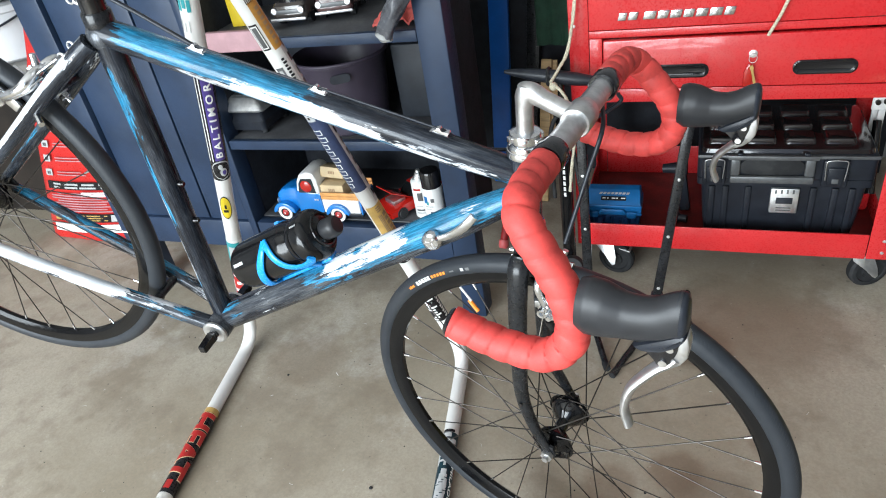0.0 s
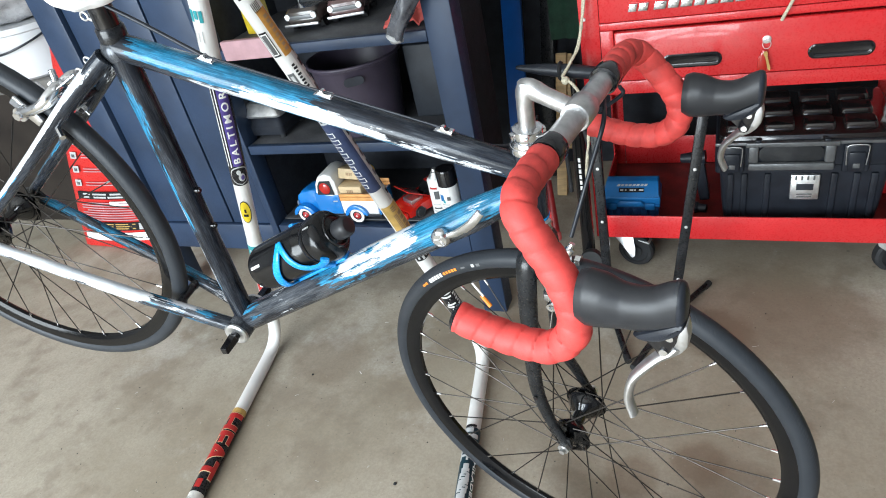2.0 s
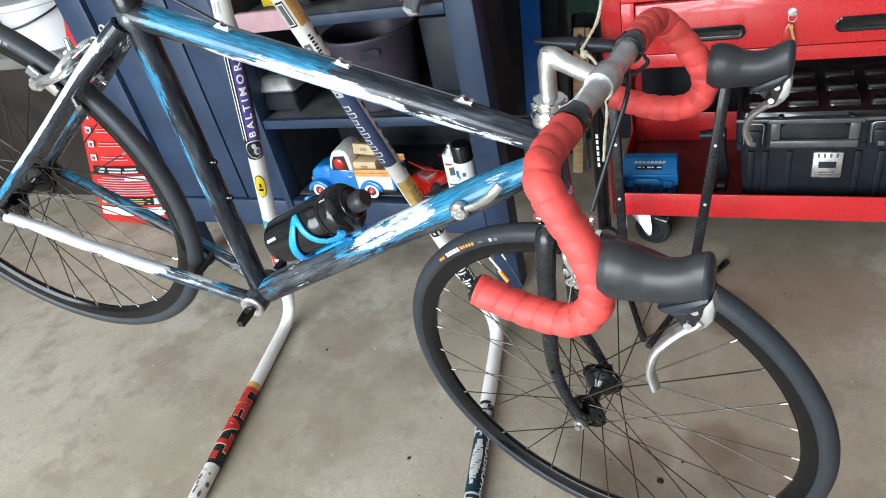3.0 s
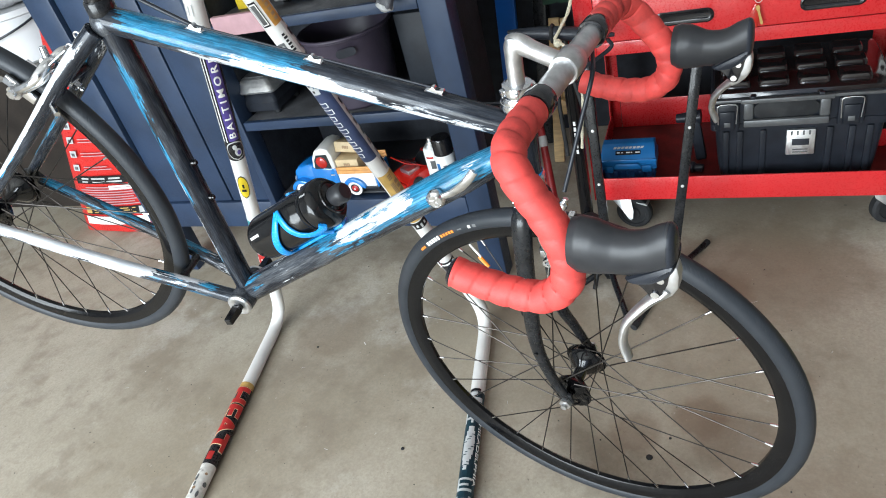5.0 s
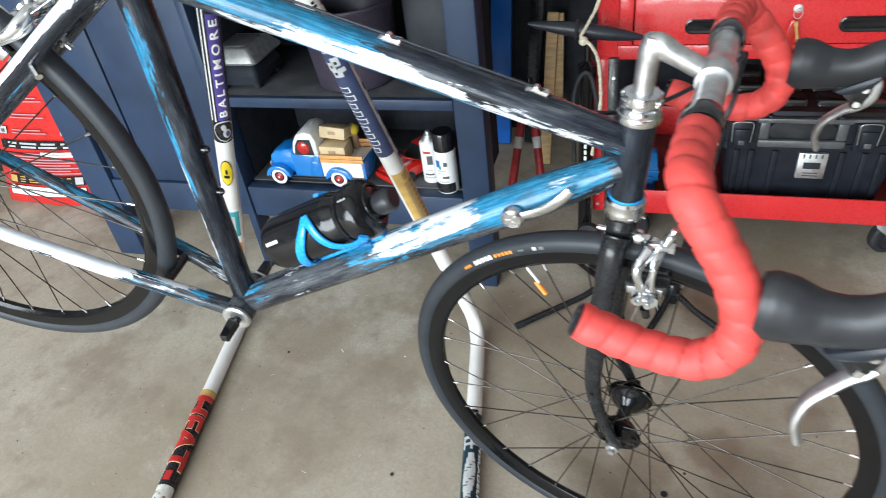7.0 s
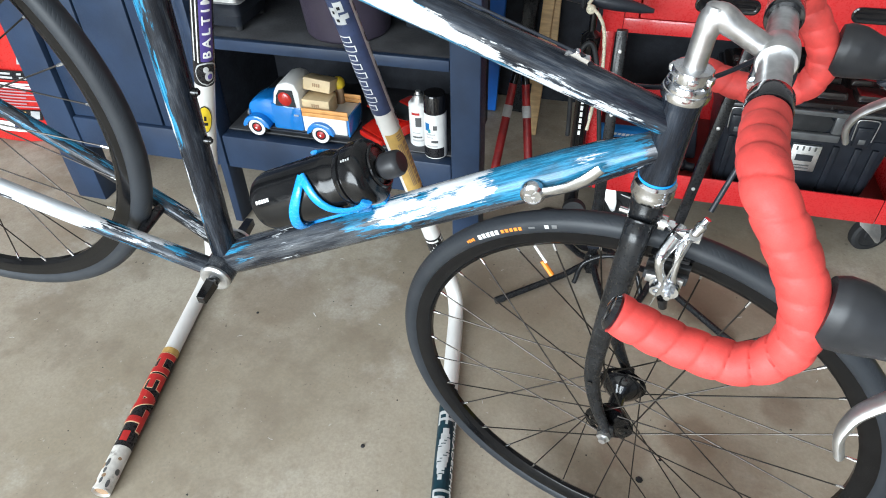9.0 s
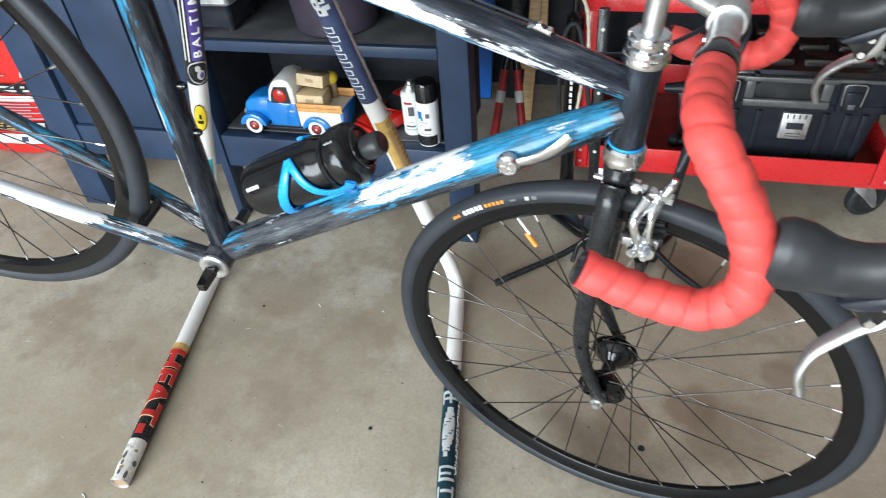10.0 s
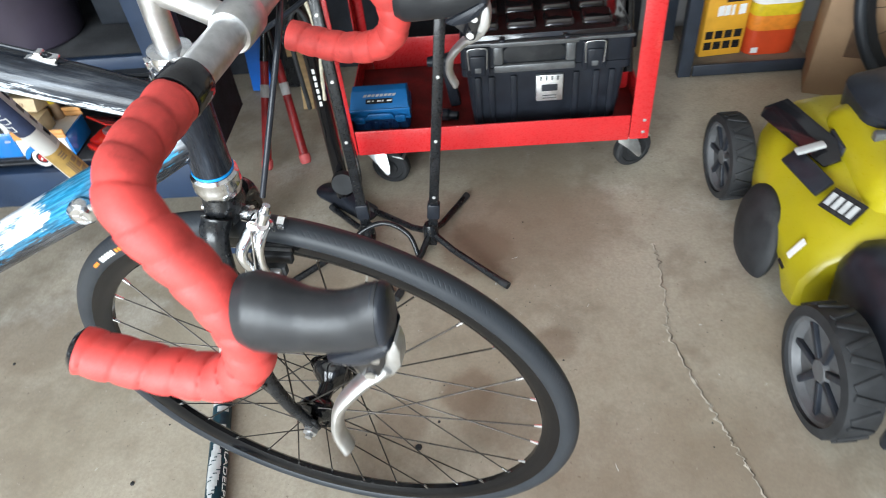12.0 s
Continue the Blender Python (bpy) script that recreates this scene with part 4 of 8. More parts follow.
def wheel(name, hub, f, n_, u, label, flange=0.035, over=0.052, hubr=0.0335, turn=0.0):
    """A spoked wheel: f ahead, n_ along the axle, u up."""
    m = axes(hub, f, u, -n_)
    rim_profile = [(0.2905, -0.0035), (0.2905, 0.0035), (0.296, 0.0078), (0.304, 0.0098), (0.3155, 0.0100), (0.3172, 0.0085), (0.3125, 0.0075), (0.3125, -0.0075), (0.3172, -0.0085), (0.3155, -0.0100), (0.304, -0.0098), (0.296, -0.0078)]
    rim = part(name, lathe(rim_profile, None, 96, closed=True), M["rimblack"], bike, label, at=m)
    R, r = TYRE
    prof = [(R + r * math.cos(a), r * 1.02 * math.sin(a)) for a in [radians(-142 + 284 * k / 20) for k in range(21)]]
    part("tyre", lathe(prof, None, 110, caps=False), M["tyre"], rim, "black slick road tyre", at=m, angle=60)
    bm = lathe([(0.0, -over + 0.004), (0.0065, -over + 0.004), (0.0065, -flange - 0.010), (0.0115, -flange - 0.004), (0.0205, -flange + 0.002), (0.0285, -flange + 0.004), (0.0265, -flange + 0.011), (0.0185, -flange + 0.019), (0.0105, -flange + 0.026), (0.0105, flange - 0.026), (0.0185, flange - 0.019), (0.0265, flange - 0.011), (0.0285, flange - 0.004), (0.0205, flange - 0.002), (0.0115, flange + 0.004), (0.0065, flange + 0.010), (0.0065, over - 0.004), (0.0, over - 0.004)], None, 30)
    part("hub", bm, M["blackmetal"], rim, "glossy black hub", at=m)
    for s in (-1, 1):
        ms = m @ Matrix.Rotation(math.pi if s < 0 else 0.0, 4, "X")
        bm = lathe([(0.0, over + 0.003), (0.0095, over + 0.003), (0.0095, over + 0.0100), (0.0050, over + 0.0108), (0.0050, over + 0.016), (0.0, over + 0.017)], None, 6)
        part("axle_nut", bm, M["satin"], rim, "silver axle nut", at=ms, angle=25)
        bm = bmesh.new()  # a pierced flange
        seg, rows = 40, []
        for r, z in ((0.0100, flange + 0.006), (0.0170, flange + 0.0015), (0.0215, flange), (0.0275, flange - 0.0005), (hubr, flange)):
            rows.append([bm.verts.new((r * math.cos(2 * math.pi * k / seg), r * math.sin(2 * math.pi * k / seg), z)) for k in range(seg)])
        for i, (p, q) in enumerate(zip(rows, rows[1:])):
            for k in range(seg):
                if i != 2 or k % 5 > 1:
                    bm.faces.new((p[k], p[(k + 1) % seg], q[(k + 1) % seg], q[k]))
        bmesh.ops.solidify(bm, geom=bm.faces[:], thickness=0.0028)
        part("hub_flange", bm, M["blackmetal"], rim, "glossy black pierced flange", at=ms, angle=40)
    nip = rod((0, 0, 0), (0, 0, -0.011), 0.0021, 0.0016, seg=8)
    nip_me = mesh_of("nipple", nip, M["silver"])
    for k in range(32):
        a = 2 * math.pi * k / 32 + turn
        s = 1 if k % 2 else -1
        turnw = (1 if (k // 2) % 2 else -1) * s
        b = a + turnw * radians(70)
        p = V((0.2915 * math.cos(a), 0.2915 * math.sin(a), 0.0018 * s))
        q = V((0.0275 * math.cos(b), 0.0275 * math.sin(b), s * flange + 0.0022 * turnw))
        part("spoke", rod(p, q, 0.00105, seg=6), M["steel"], rim, at=m)
        o = new("nipple", nip_me)
        o.parent = rim
        o.matrix_basis = along(p, q, V((0, 0, 1))) @ Matrix.Rotation(math.pi, 4, "X")
    return rim, m


fw, fwm = wheel("front_wheel", HUB, SF, SN, SU, "black spoked front wheel resting on the floor", turn=0.1913)
rw, rwm = wheel("rear_wheel", REAR, FH, FN, FU, "black spoked rear wheel held off the floor", over=0.060, turn=0.05)


def tyre_print(rim, m, deg, length, rad, height, mat, label):
    """A flat bar of print on the tyre's near wall, bent along it."""
    bm = bmesh.new()
    prev = None
    for k in range(4):
        a = radians(deg) + length / 0.33 * (k / 3)
        row = []
        for q in range(6):
            rr = rad + height * (q / 5 - 0.5)
            x = (rr - TYRE[0]) / TYRE[1]
            z = TYRE[1] * 1.02 * math.sqrt(max(0.0, 1 - x * x)) + 0.0004
            row.append(bm.verts.new((rr * math.cos(a), rr * math.sin(a), z)))
        if prev:
            for p, q, u, v in zip(prev, prev[1:], row[1:], row):
                bm.faces.new((p, q, u, v))
        prev = row
    part("tyre_print", bm, mat, rim, label, at=m)


for rim, m, base in ((fw, fwm, 119.0), (rw, rwm, 62.0)):
    marks = [(12.6 - 0.62 * k, 0.0026, M["orange"], 0.0034 + 0.0010 * (k % 2)) for k in range(4)] + [(8.6 - 1.22 * k, 0.0052, M["sticker_white"], 0.0062) for k in range(5)]
    marks += [(2.2 - 1.12 * k, 0.0046, M["orange"], 0.0046) for k in range(5)] + [(-5.4, 0.0085, M["greymetal"], 0.0024), (-8.6, 0.0055, M["sticker_grey"], 0.0050), (-10.4, 0.0065, M["greymetal"], 0.0046)]
    for off, ln, mat, h in marks:
        tyre_print(rim, m, base + off, ln, TYRE[0] + 0.0015, h, mat, "printed bar on the tyre wall")

# front reflector strip on a spoke, valve
for r0, r1, mt, w in ((0.290, 0.266, "whiteplain", 0.0017), (0.266, 0.246, "orange", 0.0032)):
    part("spoke_clip", rod(fwm @ V((r0 * math.cos(radians(117)), r0 * math.sin(radians(117)), 0.004)), fwm @ V((r1 * math.cos(radians(115.5)), r1 * math.sin(radians(115.5)), 0.008)), w, seg=8), M[mt], fw, "small white and orange clip on a spoke")


# side-pull brakes
BC = CR + FX * 0.020 - STEER * 0.008


def bq(a, o, d):
    return BC + FX * a + SN * o - STEER * d


cal = part("brake_caliper", rod(bq(-0.034, 0, 0.0202), bq(0.022, 0, 0.0204), 0.0040, seg=12), M["silver"], bike, "polished alloy front brake")
part("rear_nut", rod(bq(-0.036, 0, 0.0202), bq(-0.028, 0, 0.0202), 0.0066, seg=6), M["silver"], cal)
part("bolt_tip", rod(bq(-0.046, 0, 0.0202), bq(-0.036, 0, 0.0202), 0.0034, seg=10), M["silver"], cal)
part("spacer_washer", rod(bq(-0.003, 0, 0.0202), bq(0.004, 0, 0.0202), 0.0088, seg=22), M["silver"], cal)
part("brake_nut", rod(bq(0.006, 0, 0.0203), bq(0.012, 0, 0.0203), 0.0068, seg=6), M["silver"], cal)
part("centre_nut", rod(bq(0.034, -0.004, 0.0203), bq(0.041, -0.004, 0.0203), 0.0070, seg=6), M["silver"], cal)


def limb(at, fwd, pts, w0, w1, thick, owner):
    line = bspline([at(*p) for p in pts], 8)
    n = len(line) - 1
    part("brake_arm", sweep(bmesh.new(), line, [(w0 + (w1 - w0) * i / n + 0.0012 * math.sin(7.0 * i / n), thick) for i in range(n + 1)], 14, side=fwd), M["silver"], owner, angle=60)


for far in (False, True):
    def sd(o):
        return (-0.042 - o) if far else o
    limb(bq, FX, [(0.020, sd(-0.012) if not far else -0.026, 0.006), (0.0155, sd(-0.028), 0.0150), (0.0105, sd(-0.043), 0.0290), (0.0160, sd(-0.0435), 0.0480), (0.0275, sd(-0.0425), 0.0680)], 0.0056, 0.0066, 0.0046, cal)
    limb(bq, FX, [(0.029, sd(-0.016) if not far else -0.022, 0.010), (0.0265, sd(-0.033), 0.0190), (0.0275, sd(-0.040), 0.0383), (0.0315, sd(-0.0415), 0.0640)], 0.0050, 0.0046, 0.0042, cal)
    s = 1 if far else -1
    pm = axes(bq(0.0215, sd(-0.0345), 0.0640), (bq(0.0431, 0, 0.0605) - bq(0, 0, 0.0680)).normalized(), SN, V(STEER))
    part("pad_holder", box(-0.0190, 0.0190, -0.0025, 0.0025, -0.0056, 0.0056, 0.0008, pm), M["satin"], cal, "bright alloy pad holder")
    part("brake_pad", box(-0.0225, 0.0225, -0.0035, 0.0035, -0.0060, 0.0060, 0.0012, pm @ Matrix.Translation((0, -0.006 * s, 0))), M["rubber"], cal, "black rubber brake pad")
    pb = bq(0.0300, sd(-0.0375), 0.0640)
    for o0, o1, r in ((0.004, 0.0065, 0.0098), (0.0065, 0.0085, 0.0082), (0.0085, 0.0115, 0.0098), (0.0115, 0.0165, 0.0062), (0.0165, 0.021, 0.0036)):
        part("pad_washer" if r > 0.007 else "pad_bolt", rod(pb + SN * (s * o0), pb + SN * (s * o1), r, seg=22 if r > 0.007 else 6), M["silver"], cal)
    if not far:
        ab = bq(0.0175, -0.0400, 0.0690)
        part("anchor_bolt", lathe([(0.0028, 0.0060), (0.0030, 0.0095), (0.0062, 0.0098), (0.0068, 0.0085), (0.0068, 0.0), (0.0086, 0.0), (0.0086, -0.003), (0.0, -0.003)], along(ab, ab - SN, FX), 20), M["silver"], cal)
        part("release_plate", prism([(0.0160, -0.0700), (0.0360, -0.0660), (0.0345, -0.0780), (0.0300, -0.0860), (0.0235, -0.0810)], 0.0025, axes(BC - SN * 0.0415, FX, SN, V(STEER)), 0.0006), M["silver"], cal)
        part("release_knob", rod(bq(0.0265, -0.0455, 0.0790), bq(0.0305, -0.0455, 0.0920), 0.0058, 0.0046, seg=14), M["blackmetal"], cal, "dark knurled knob")
part("cable_block", rod(bq(0.029, -0.022, 0.0060), bq(0.033, -0.030, -0.0040), 0.0064, seg=14), M["silver"], cal)
part("cable_bracket", prism([(0.014, -0.004), (0.033, 0.002), (0.035, -0.008), (0.028, -0.016), (0.016, -0.012)], 0.006, axes(BC - SN * 0.026, FX, SN, V(STEER)), 0.001), M["silver"], cal)
part("barrel_adjuster", lathe([(0.0, 0.0), (0.0046, 0.0), (0.0046, 0.006), (0.0058, 0.007), (0.0058, 0.012), (0.0040, 0.014), (0.0036, 0.020), (0.0, 0.020)], along(bq(0.0325, -0.029, -0.004), bq(0.0390, -0.0235, -0.0230), SN), 14), M["silver"], cal)
ctop = bq(0.0380, -0.0245, -0.0210)
part("brake_wire", rod(bq(0.0300, -0.045, -0.0080), bq(0.0155, -0.052, 0.1050), 0.00095, seg=6), M["silver"], cal)
part("front_brake_cable", sweep(bmesh.new(), bspline([bar(0.004, -0.014, 0.070), bar(0.018, -0.022, 0.020), bar(0.018, -0.022, 0.020).lerp(ctop + STEER * 0.012, 0.35), bar(0.018, -0.022, 0.020).lerp(ctop + STEER * 0.012, 0.7), ctop + STEER * 0.012], 10), 0.0026, 10), M["blackplastic"], bike)
part("rear_brake_cable", sweep(bmesh.new(), bspline([LUG + TD * 0.430 + TUP * 0.0224, fp(0.48, 0.312, 0.014), fp(0.55, 0.302, 0.040), fp(0.63, 0.325, 0.085), bar(0.012, -0.014, 0.105)], 10), 0.0024, 10), M["blackplastic"], bike)
SD = (REAR - rp(0.04, 0.508)).normalized()
BACK = (FN.cross(SD))
BACK = BACK if BACK.x < 0 else -BACK
RC = rp(-0.062, 0.443)


def rq(a, o, d):
    return RC + BACK * a + FN * o + SD * d


cal = part("brake_caliper", rod(rq(-0.010, 0, 0.0092), rq(0.036, 0, 0.0092), 0.0042, seg=12), M["silver"], bike, "polished alloy rear brake")
part("bridge_nut", rod(rq(-0.0150, 0, 0.0092), rq(-0.0075, 0, 0.0092), 0.0072, seg=6), M["silver"], cal)
part("bridge_washer", rod(rq(-0.0078, 0, 0.0092), rq(-0.0050, 0, 0.0092), 0.0092, seg=20), M["satin"], cal)
part("bolt_tip", rod(rq(-0.0220, 0, 0.0092), rq(-0.0150, 0, 0.0092), 0.0036, seg=10), M["silver"], cal)
part("brake_nut", rod(rq(0.034, 0, 0.0092), rq(0.041, 0, 0.0092), 0.0070, seg=6), M["silver"], cal)
for s in (-1, 1):
    limb(rq, BACK, [(0.029, -0.006 * s, 0.004), (0.0265, 0.012 * s, -0.012), (0.0235, 0.034 * s, -0.006), (0.0245, 0.0425 * s, 0.010), (0.0321, 0.042 * s, 0.034), (0.0415, 0.034 * s, 0.060)], 0.0066, 0.0078, 0.0052, cal)
    limb(rq, BACK, [(0.020, 0.006 * s, 0.000), (0.0165, 0.026 * s, -0.008), (0.0165, 0.040 * s, 0.004), (0.0260, 0.040 * s, 0.034), (0.0380, 0.036 * s, 0.055)], 0.0040, 0.0040, 0.0034, cal)
    pm = axes(rq(0.042, 0.0215 * s, 0.068), (BACK + SD * 0.03).normalized(), FN, -SD)
    part("pad_holder", box(-0.024, 0.024, -0.0025, 0.0025, -0.0080, 0.0080, 0.0008, pm), M["silver"], cal, "bright alloy pad holder")
    part("brake_pad", box(-0.0225, 0.0225, -0.0035, 0.0035, -0.0060, 0.0060, 0.0012, pm @ Matrix.Translation((0, -0.006 * s, 0))), M["rubber"], cal, "black rubber brake pad")
    pb = rq(0.0425, 0.0235 * s, 0.0660)
    for o0, o1, r in ((0.0, 0.008, 0.0092), (0.008, 0.012, 0.0104), (0.012, 0.018, 0.0064)):
        part("pad_washer" if r > 0.007 else "pad_bolt", rod(pb + FN * (s * o0), pb + FN * (s * o1), r, seg=20 if r > 0.007 else 6), M["silver"], cal)
part("barrel_adjuster", rod(rq(0.030, -0.012, -0.010), rq(0.044, -0.010, -0.022), 0.0050, 0.0042, seg=12), M["silver"], cal)
part("cable_block", rod(rq(0.016, -0.004, -0.034), rq(0.017, -0.006, -0.047), 0.0050, seg=10), M["silver"], cal)
part("brake_wire", rod(rq(0.018, -0.008, -0.046), rq(0.030, -0.046, 0.030), 0.0010, seg=6), M["silver"], cal)
part("stay_bolt", rod(rp(-0.075, 0.425, -0.045), rp(-0.060, 0.415, -0.058), 0.004, seg=8), M["silver"], bike)

# down tube shift lever, bottle bosses
DD = (DT_END - BB).normalized()
DUP = FN.cross(DD)
DUP = DUP if DUP.z > 0 else -DUP
SH = BB + DD * 0.460 - FN * 0.0225 + DUP * 0.003
bm = lathe([(0.0, 0.0), (0.0125, 0.0), (0.0135, 0.004), (0.0128, 0.009), (0.0095, 0.012), (0.0088, 0.0108), (0.0, 0.0108)], axes(SH, DD, -DUP, -FN), 26)
sh = part("shift_lever", bm, M["silver"], bike, "silver down tube shift lever")
line = bspline([SH - FN * 0.007 + DD * 0.008, SH - FN * 0.009 + DD * 0.030 - DUP * 0.001, SH - FN * 0.012 + DD * 0.055 + DUP * 0.004, SH - FN * 0.011 + DD * 0.076 + DUP * 0.012], 8)
part("lever_arm", sweep(bmesh.new(), line, [(0.0026, 0.0046 + 0.0016 * math.sin(2.4 * i / (len(line) - 1))) for i in range(len(line))], 14, side=FN), M["silver"], sh)
for a in (90, 210, 330):
    part("boss_notch", box(0.0012, 0.0075, -0.0014, 0.0014, 0.0106, 0.0113, 0.0003, axes(SH, DD, -DUP, -FN) @ Matrix.Rotation(radians(a), 4, "Z")), M["satin"], sh)
SH2 = BB + DD * 0.460 + FN * 0.0235
part("shift_lever", sweep(bmesh.new(), bspline([SH2 + FN * 0.006, SH2 + FN * 0.010 + DD * 0.03 - DUP * 0.004, SH2 + FN * 0.010 + DD * 0.07 - DUP * 0.004], 8), [0.006] * 17, 12), M["silver"], bike, "silver down tube shift lever")
ST = UPV
SFWD = (FH - ST * FH.dot(ST)).normalized()
for s in (0.2045, 0.2690):
    c = BB + ST * s + SFWD * 0.0165
    bm = rod(c, c + SFWD * 0.006, 0.0048, seg=14)
    rod(c + SFWD * 0.006, c + SFWD * 0.0085, 0.0036, 0.003, seg=12, bm=bm)
    part("bottle_boss_bolt", bm, M["blackmetal"], bike)

# bottle cage on the down tube
AX = BB + DUP * 0.066
cage = part("bottle_cage", box(-0.060, 0.060, -0.009, 0.009, 0.0, 0.005, 0.0015, axes(BB + DD * 0.225 + DUP * 0.0230, DD, FN, DUP)), M["cageblue"], bike, "bright blue plastic bottle cage")
for s in (-1, 1):
    def around(sx, ang, r=0.0395):
        return AX + DD * sx + (FN * (s * math.sin(radians(ang))) - DUP * math.cos(radians(ang))) * r
    rise = bspline([around(0.172, 8, 0.0425), around(0.174, 36, 0.0405), around(0.182, 64), around(0.194, 92), around(0.210, 120), around(0.2195, 146)], 8)
    fall = bspline([around(0.2195, 146), around(0.226, 126), around(0.231, 102), around(0.238, 80), around(0.249, 63), around(0.263, 56), around(0.277, 60), around(0.286, 70)], 8)
    for arm, w0, w1 in ((rise, 0.0072, 0.0052), (fall, 0.0052, 0.0062)):
        n = len(arm) - 1
        bm = bmesh.new()  # a flat band that hugs the bottle
        rows = []
        for k, p in enumerate(arm):
            d = (arm[min(n, k + 1)] - arm[max(0, k - 1)]).normalized()
            out = p - AX
            out = (out - DD * out.dot(DD)).normalized()
            side = d.cross(out).normalized()
            w = w0 + (w1 - w0) * k / n
            rows.append([tuple(p + side * (w * a) + out * (0.0022 * b)) for a, b in ((-1, -0.4), (-1, 0.4), (-0.6, 1), (0.6, 1), (1, 0.4), (1, -0.4), (0.6, -1), (-0.6, -1))])
        loft(rows, bm)
        part("cage_arm", bm, M["cageblue"], cage, angle=60)
    part("cage_tab", rod(around(0.262, 52, 0.0385), around(0.262, 14, 0.0420), 0.0042, seg=10), M["cageblue"], cage)

bottle = thing("water_bottle", along(AX + DD * 0.131, AX + DD * 0.4, NEAR), "glossy black cycling bottle with a screw cap, in the blue cage", "bottle")
body = [(0.0, 0.0), (0.026, 0.0), (0.0330, 0.003), (0.0360, 0.010), (0.0368, 0.020), (0.0368, 0.108), (0.0362, 0.114), (0.0338, 0.121), (0.0330, 0.126), (0.0345, 0.128), (0.0345, 0.133), (0.0325, 0.1345), (0.0325, 0.138)]
part("body", lathe(body, None, 40), M["bottleblack"], bottle, world=False)
part("cap", lathe([(0.0325, 0.1375), (0.0368, 0.1385), (0.0375, 0.1405), (0.0375, 0.155), (0.0366, 0.158), (0.0335, 0.162), (0.027, 0.1655), (0.0160, 0.167), (0.0140, 0.169), (0.0110, 0.170), (0.0110, 0.174)], None, 40), M["bottleblack"], bottle, world=False)
part("cap_ring", sweep(bmesh.new(), [(0.024 * math.cos(a) - 0.006, 0.024 * math.sin(a), 0.1665 + 0.002 * math.cos(a)) for a in [2 * math.pi * k / 30 for k in range(30)]], 0.0022, 8, closed=True), M["bottleblack"], bottle, world=False)
part("spout", lathe([(0.0110, 0.169), (0.0115, 0.172), (0.0140, 0.1735), (0.0150, 0.176), (0.0150, 0.190), (0.0142, 0.1945), (0.0115, 0.1975), (0.0, 0.199)], None, 28), M["hood"], bottle, "dull black rubber spout", world=False)
for k in range(5):
    part("print", box(-0.0004, 0.0004, -0.0022, 0.0022, -0.0014, 0.0014, m=Matrix.Rotation(radians(-34), 4, "Z") @ Matrix.Translation((0.0371, 0, 0.016 + k * 0.0042))), M["sticker_white"], bottle, "small pale print", world=False)
for k in range(4):
    part("print", box(-0.0004, 0.0004, -0.0010 - 0.0006 * (k % 2), 0.0010, -0.0009, 0.0009, m=Matrix.Rotation(radians(-60), 4, "Z") @ Matrix.Translation((0.0378, 0, 0.144 + k * 0.0032))), M["sticker_grey"], bottle, "tiny pale print", world=False)

# ---- the repair stand ----
stand = thing("repair_stand", Matrix.Translation((-0.45, 1.1, 0)), "white-painted steel bicycle repair stand covered in worn stickers", "repair stand")


def stand_tube(tip, knee, high):
    """A leg along the floor, a bend and the upright."""
    t, k, h = V(tip), V(knee), V(high)
    d1, d2 = (t - k).normalized(), (h - k).normalized()
    pts = [t]
    L = (t - k).length
    for i in range(1, 9):
        pts.append(t + (k - t) * (i / 8) * (1 - 0.085 / L))
    a, b = k + d1 * 0.085, k + d2 * 0.085
    for i in range(1, 12):
        w = i / 12
        pts.append(a * (1 - w) ** 2 + k * (2 * w * (1 - w)) + b * w * w)
    for i in range(0, 13):
        pts.append(b + (h - b) * (i / 12))
    return pts


def run(pts, s):
    """The place and the way s metres along pts."""
    for p, q in zip(pts, pts[1:]):
        L = (q - p).length
        if s <= L:
            return p + (q - p) * (s / L), (q - p).normalized()
        s -= L
    return pts[-1], (pts[-1] - pts[-2]).normalized()


def sleeve(pts, s0, s1, mat, label, arc=None, lift=0.0007, r=0.0168, face=None):
    """A sticker round the pipe from s0 to s1; arc: (from, to) degrees off the side that faces face."""
    bm = bmesh.new()
    n, seg = max(2, int((s1 - s0) / 0.012)), 24
    a0, a1 = (radians(arc[0]), radians(arc[1])) if arc else (0, 2 * math.pi)
    rows = []
    for i in range(n + 1):
        p, d = run(pts, s0 + (s1 - s0) * i / n)
        x = (face - d * face.dot(d)).normalized()
        y = d.cross(x)
        rows.append([bm.verts.new(p + (x * math.cos(a0 + (a1 - a0) * k / seg) + y * math.sin(a0 + (a1 - a0) * k / seg)) * (r + lift)) for k in range(seg + 1)])
    for a, b in zip(rows, rows[1:]):
        for k in range(seg):
            bm.faces.new((a[k], a[k + 1], b[k + 1], b[k]))
    return part("sticker", bm, mat, stand, label)


def oval(pts, s0, s1, mid, half, mat, label, lift, face, r=0.0168):
    """A rounded sticker on the pipe's wall, half degrees wide to each side of mid."""
    bm = bmesh.new()
    prev = None
    for i in range(17):
        u = i / 16 * 2 - 1
        w = half * math.sqrt(max(0.004, 1 - u * u))
        p, d = run(pts, s0 + (s1 - s0) * i / 16)
        x = (face - d * face.dot(d)).normalized()
        y = d.cross(x)
        row = [bm.verts.new(p + (x * math.cos(radians(mid + w * k / 6)) + y * math.sin(radians(mid + w * k / 6))) * (r + lift)) for k in range(-6, 7)]
        if prev:
            for a, b, c, e in zip(prev, prev[1:], row[1:], row):
                bm.faces.new((a, b, c, e))
        prev = row
    return part("sticker", bm, mat, stand, label)


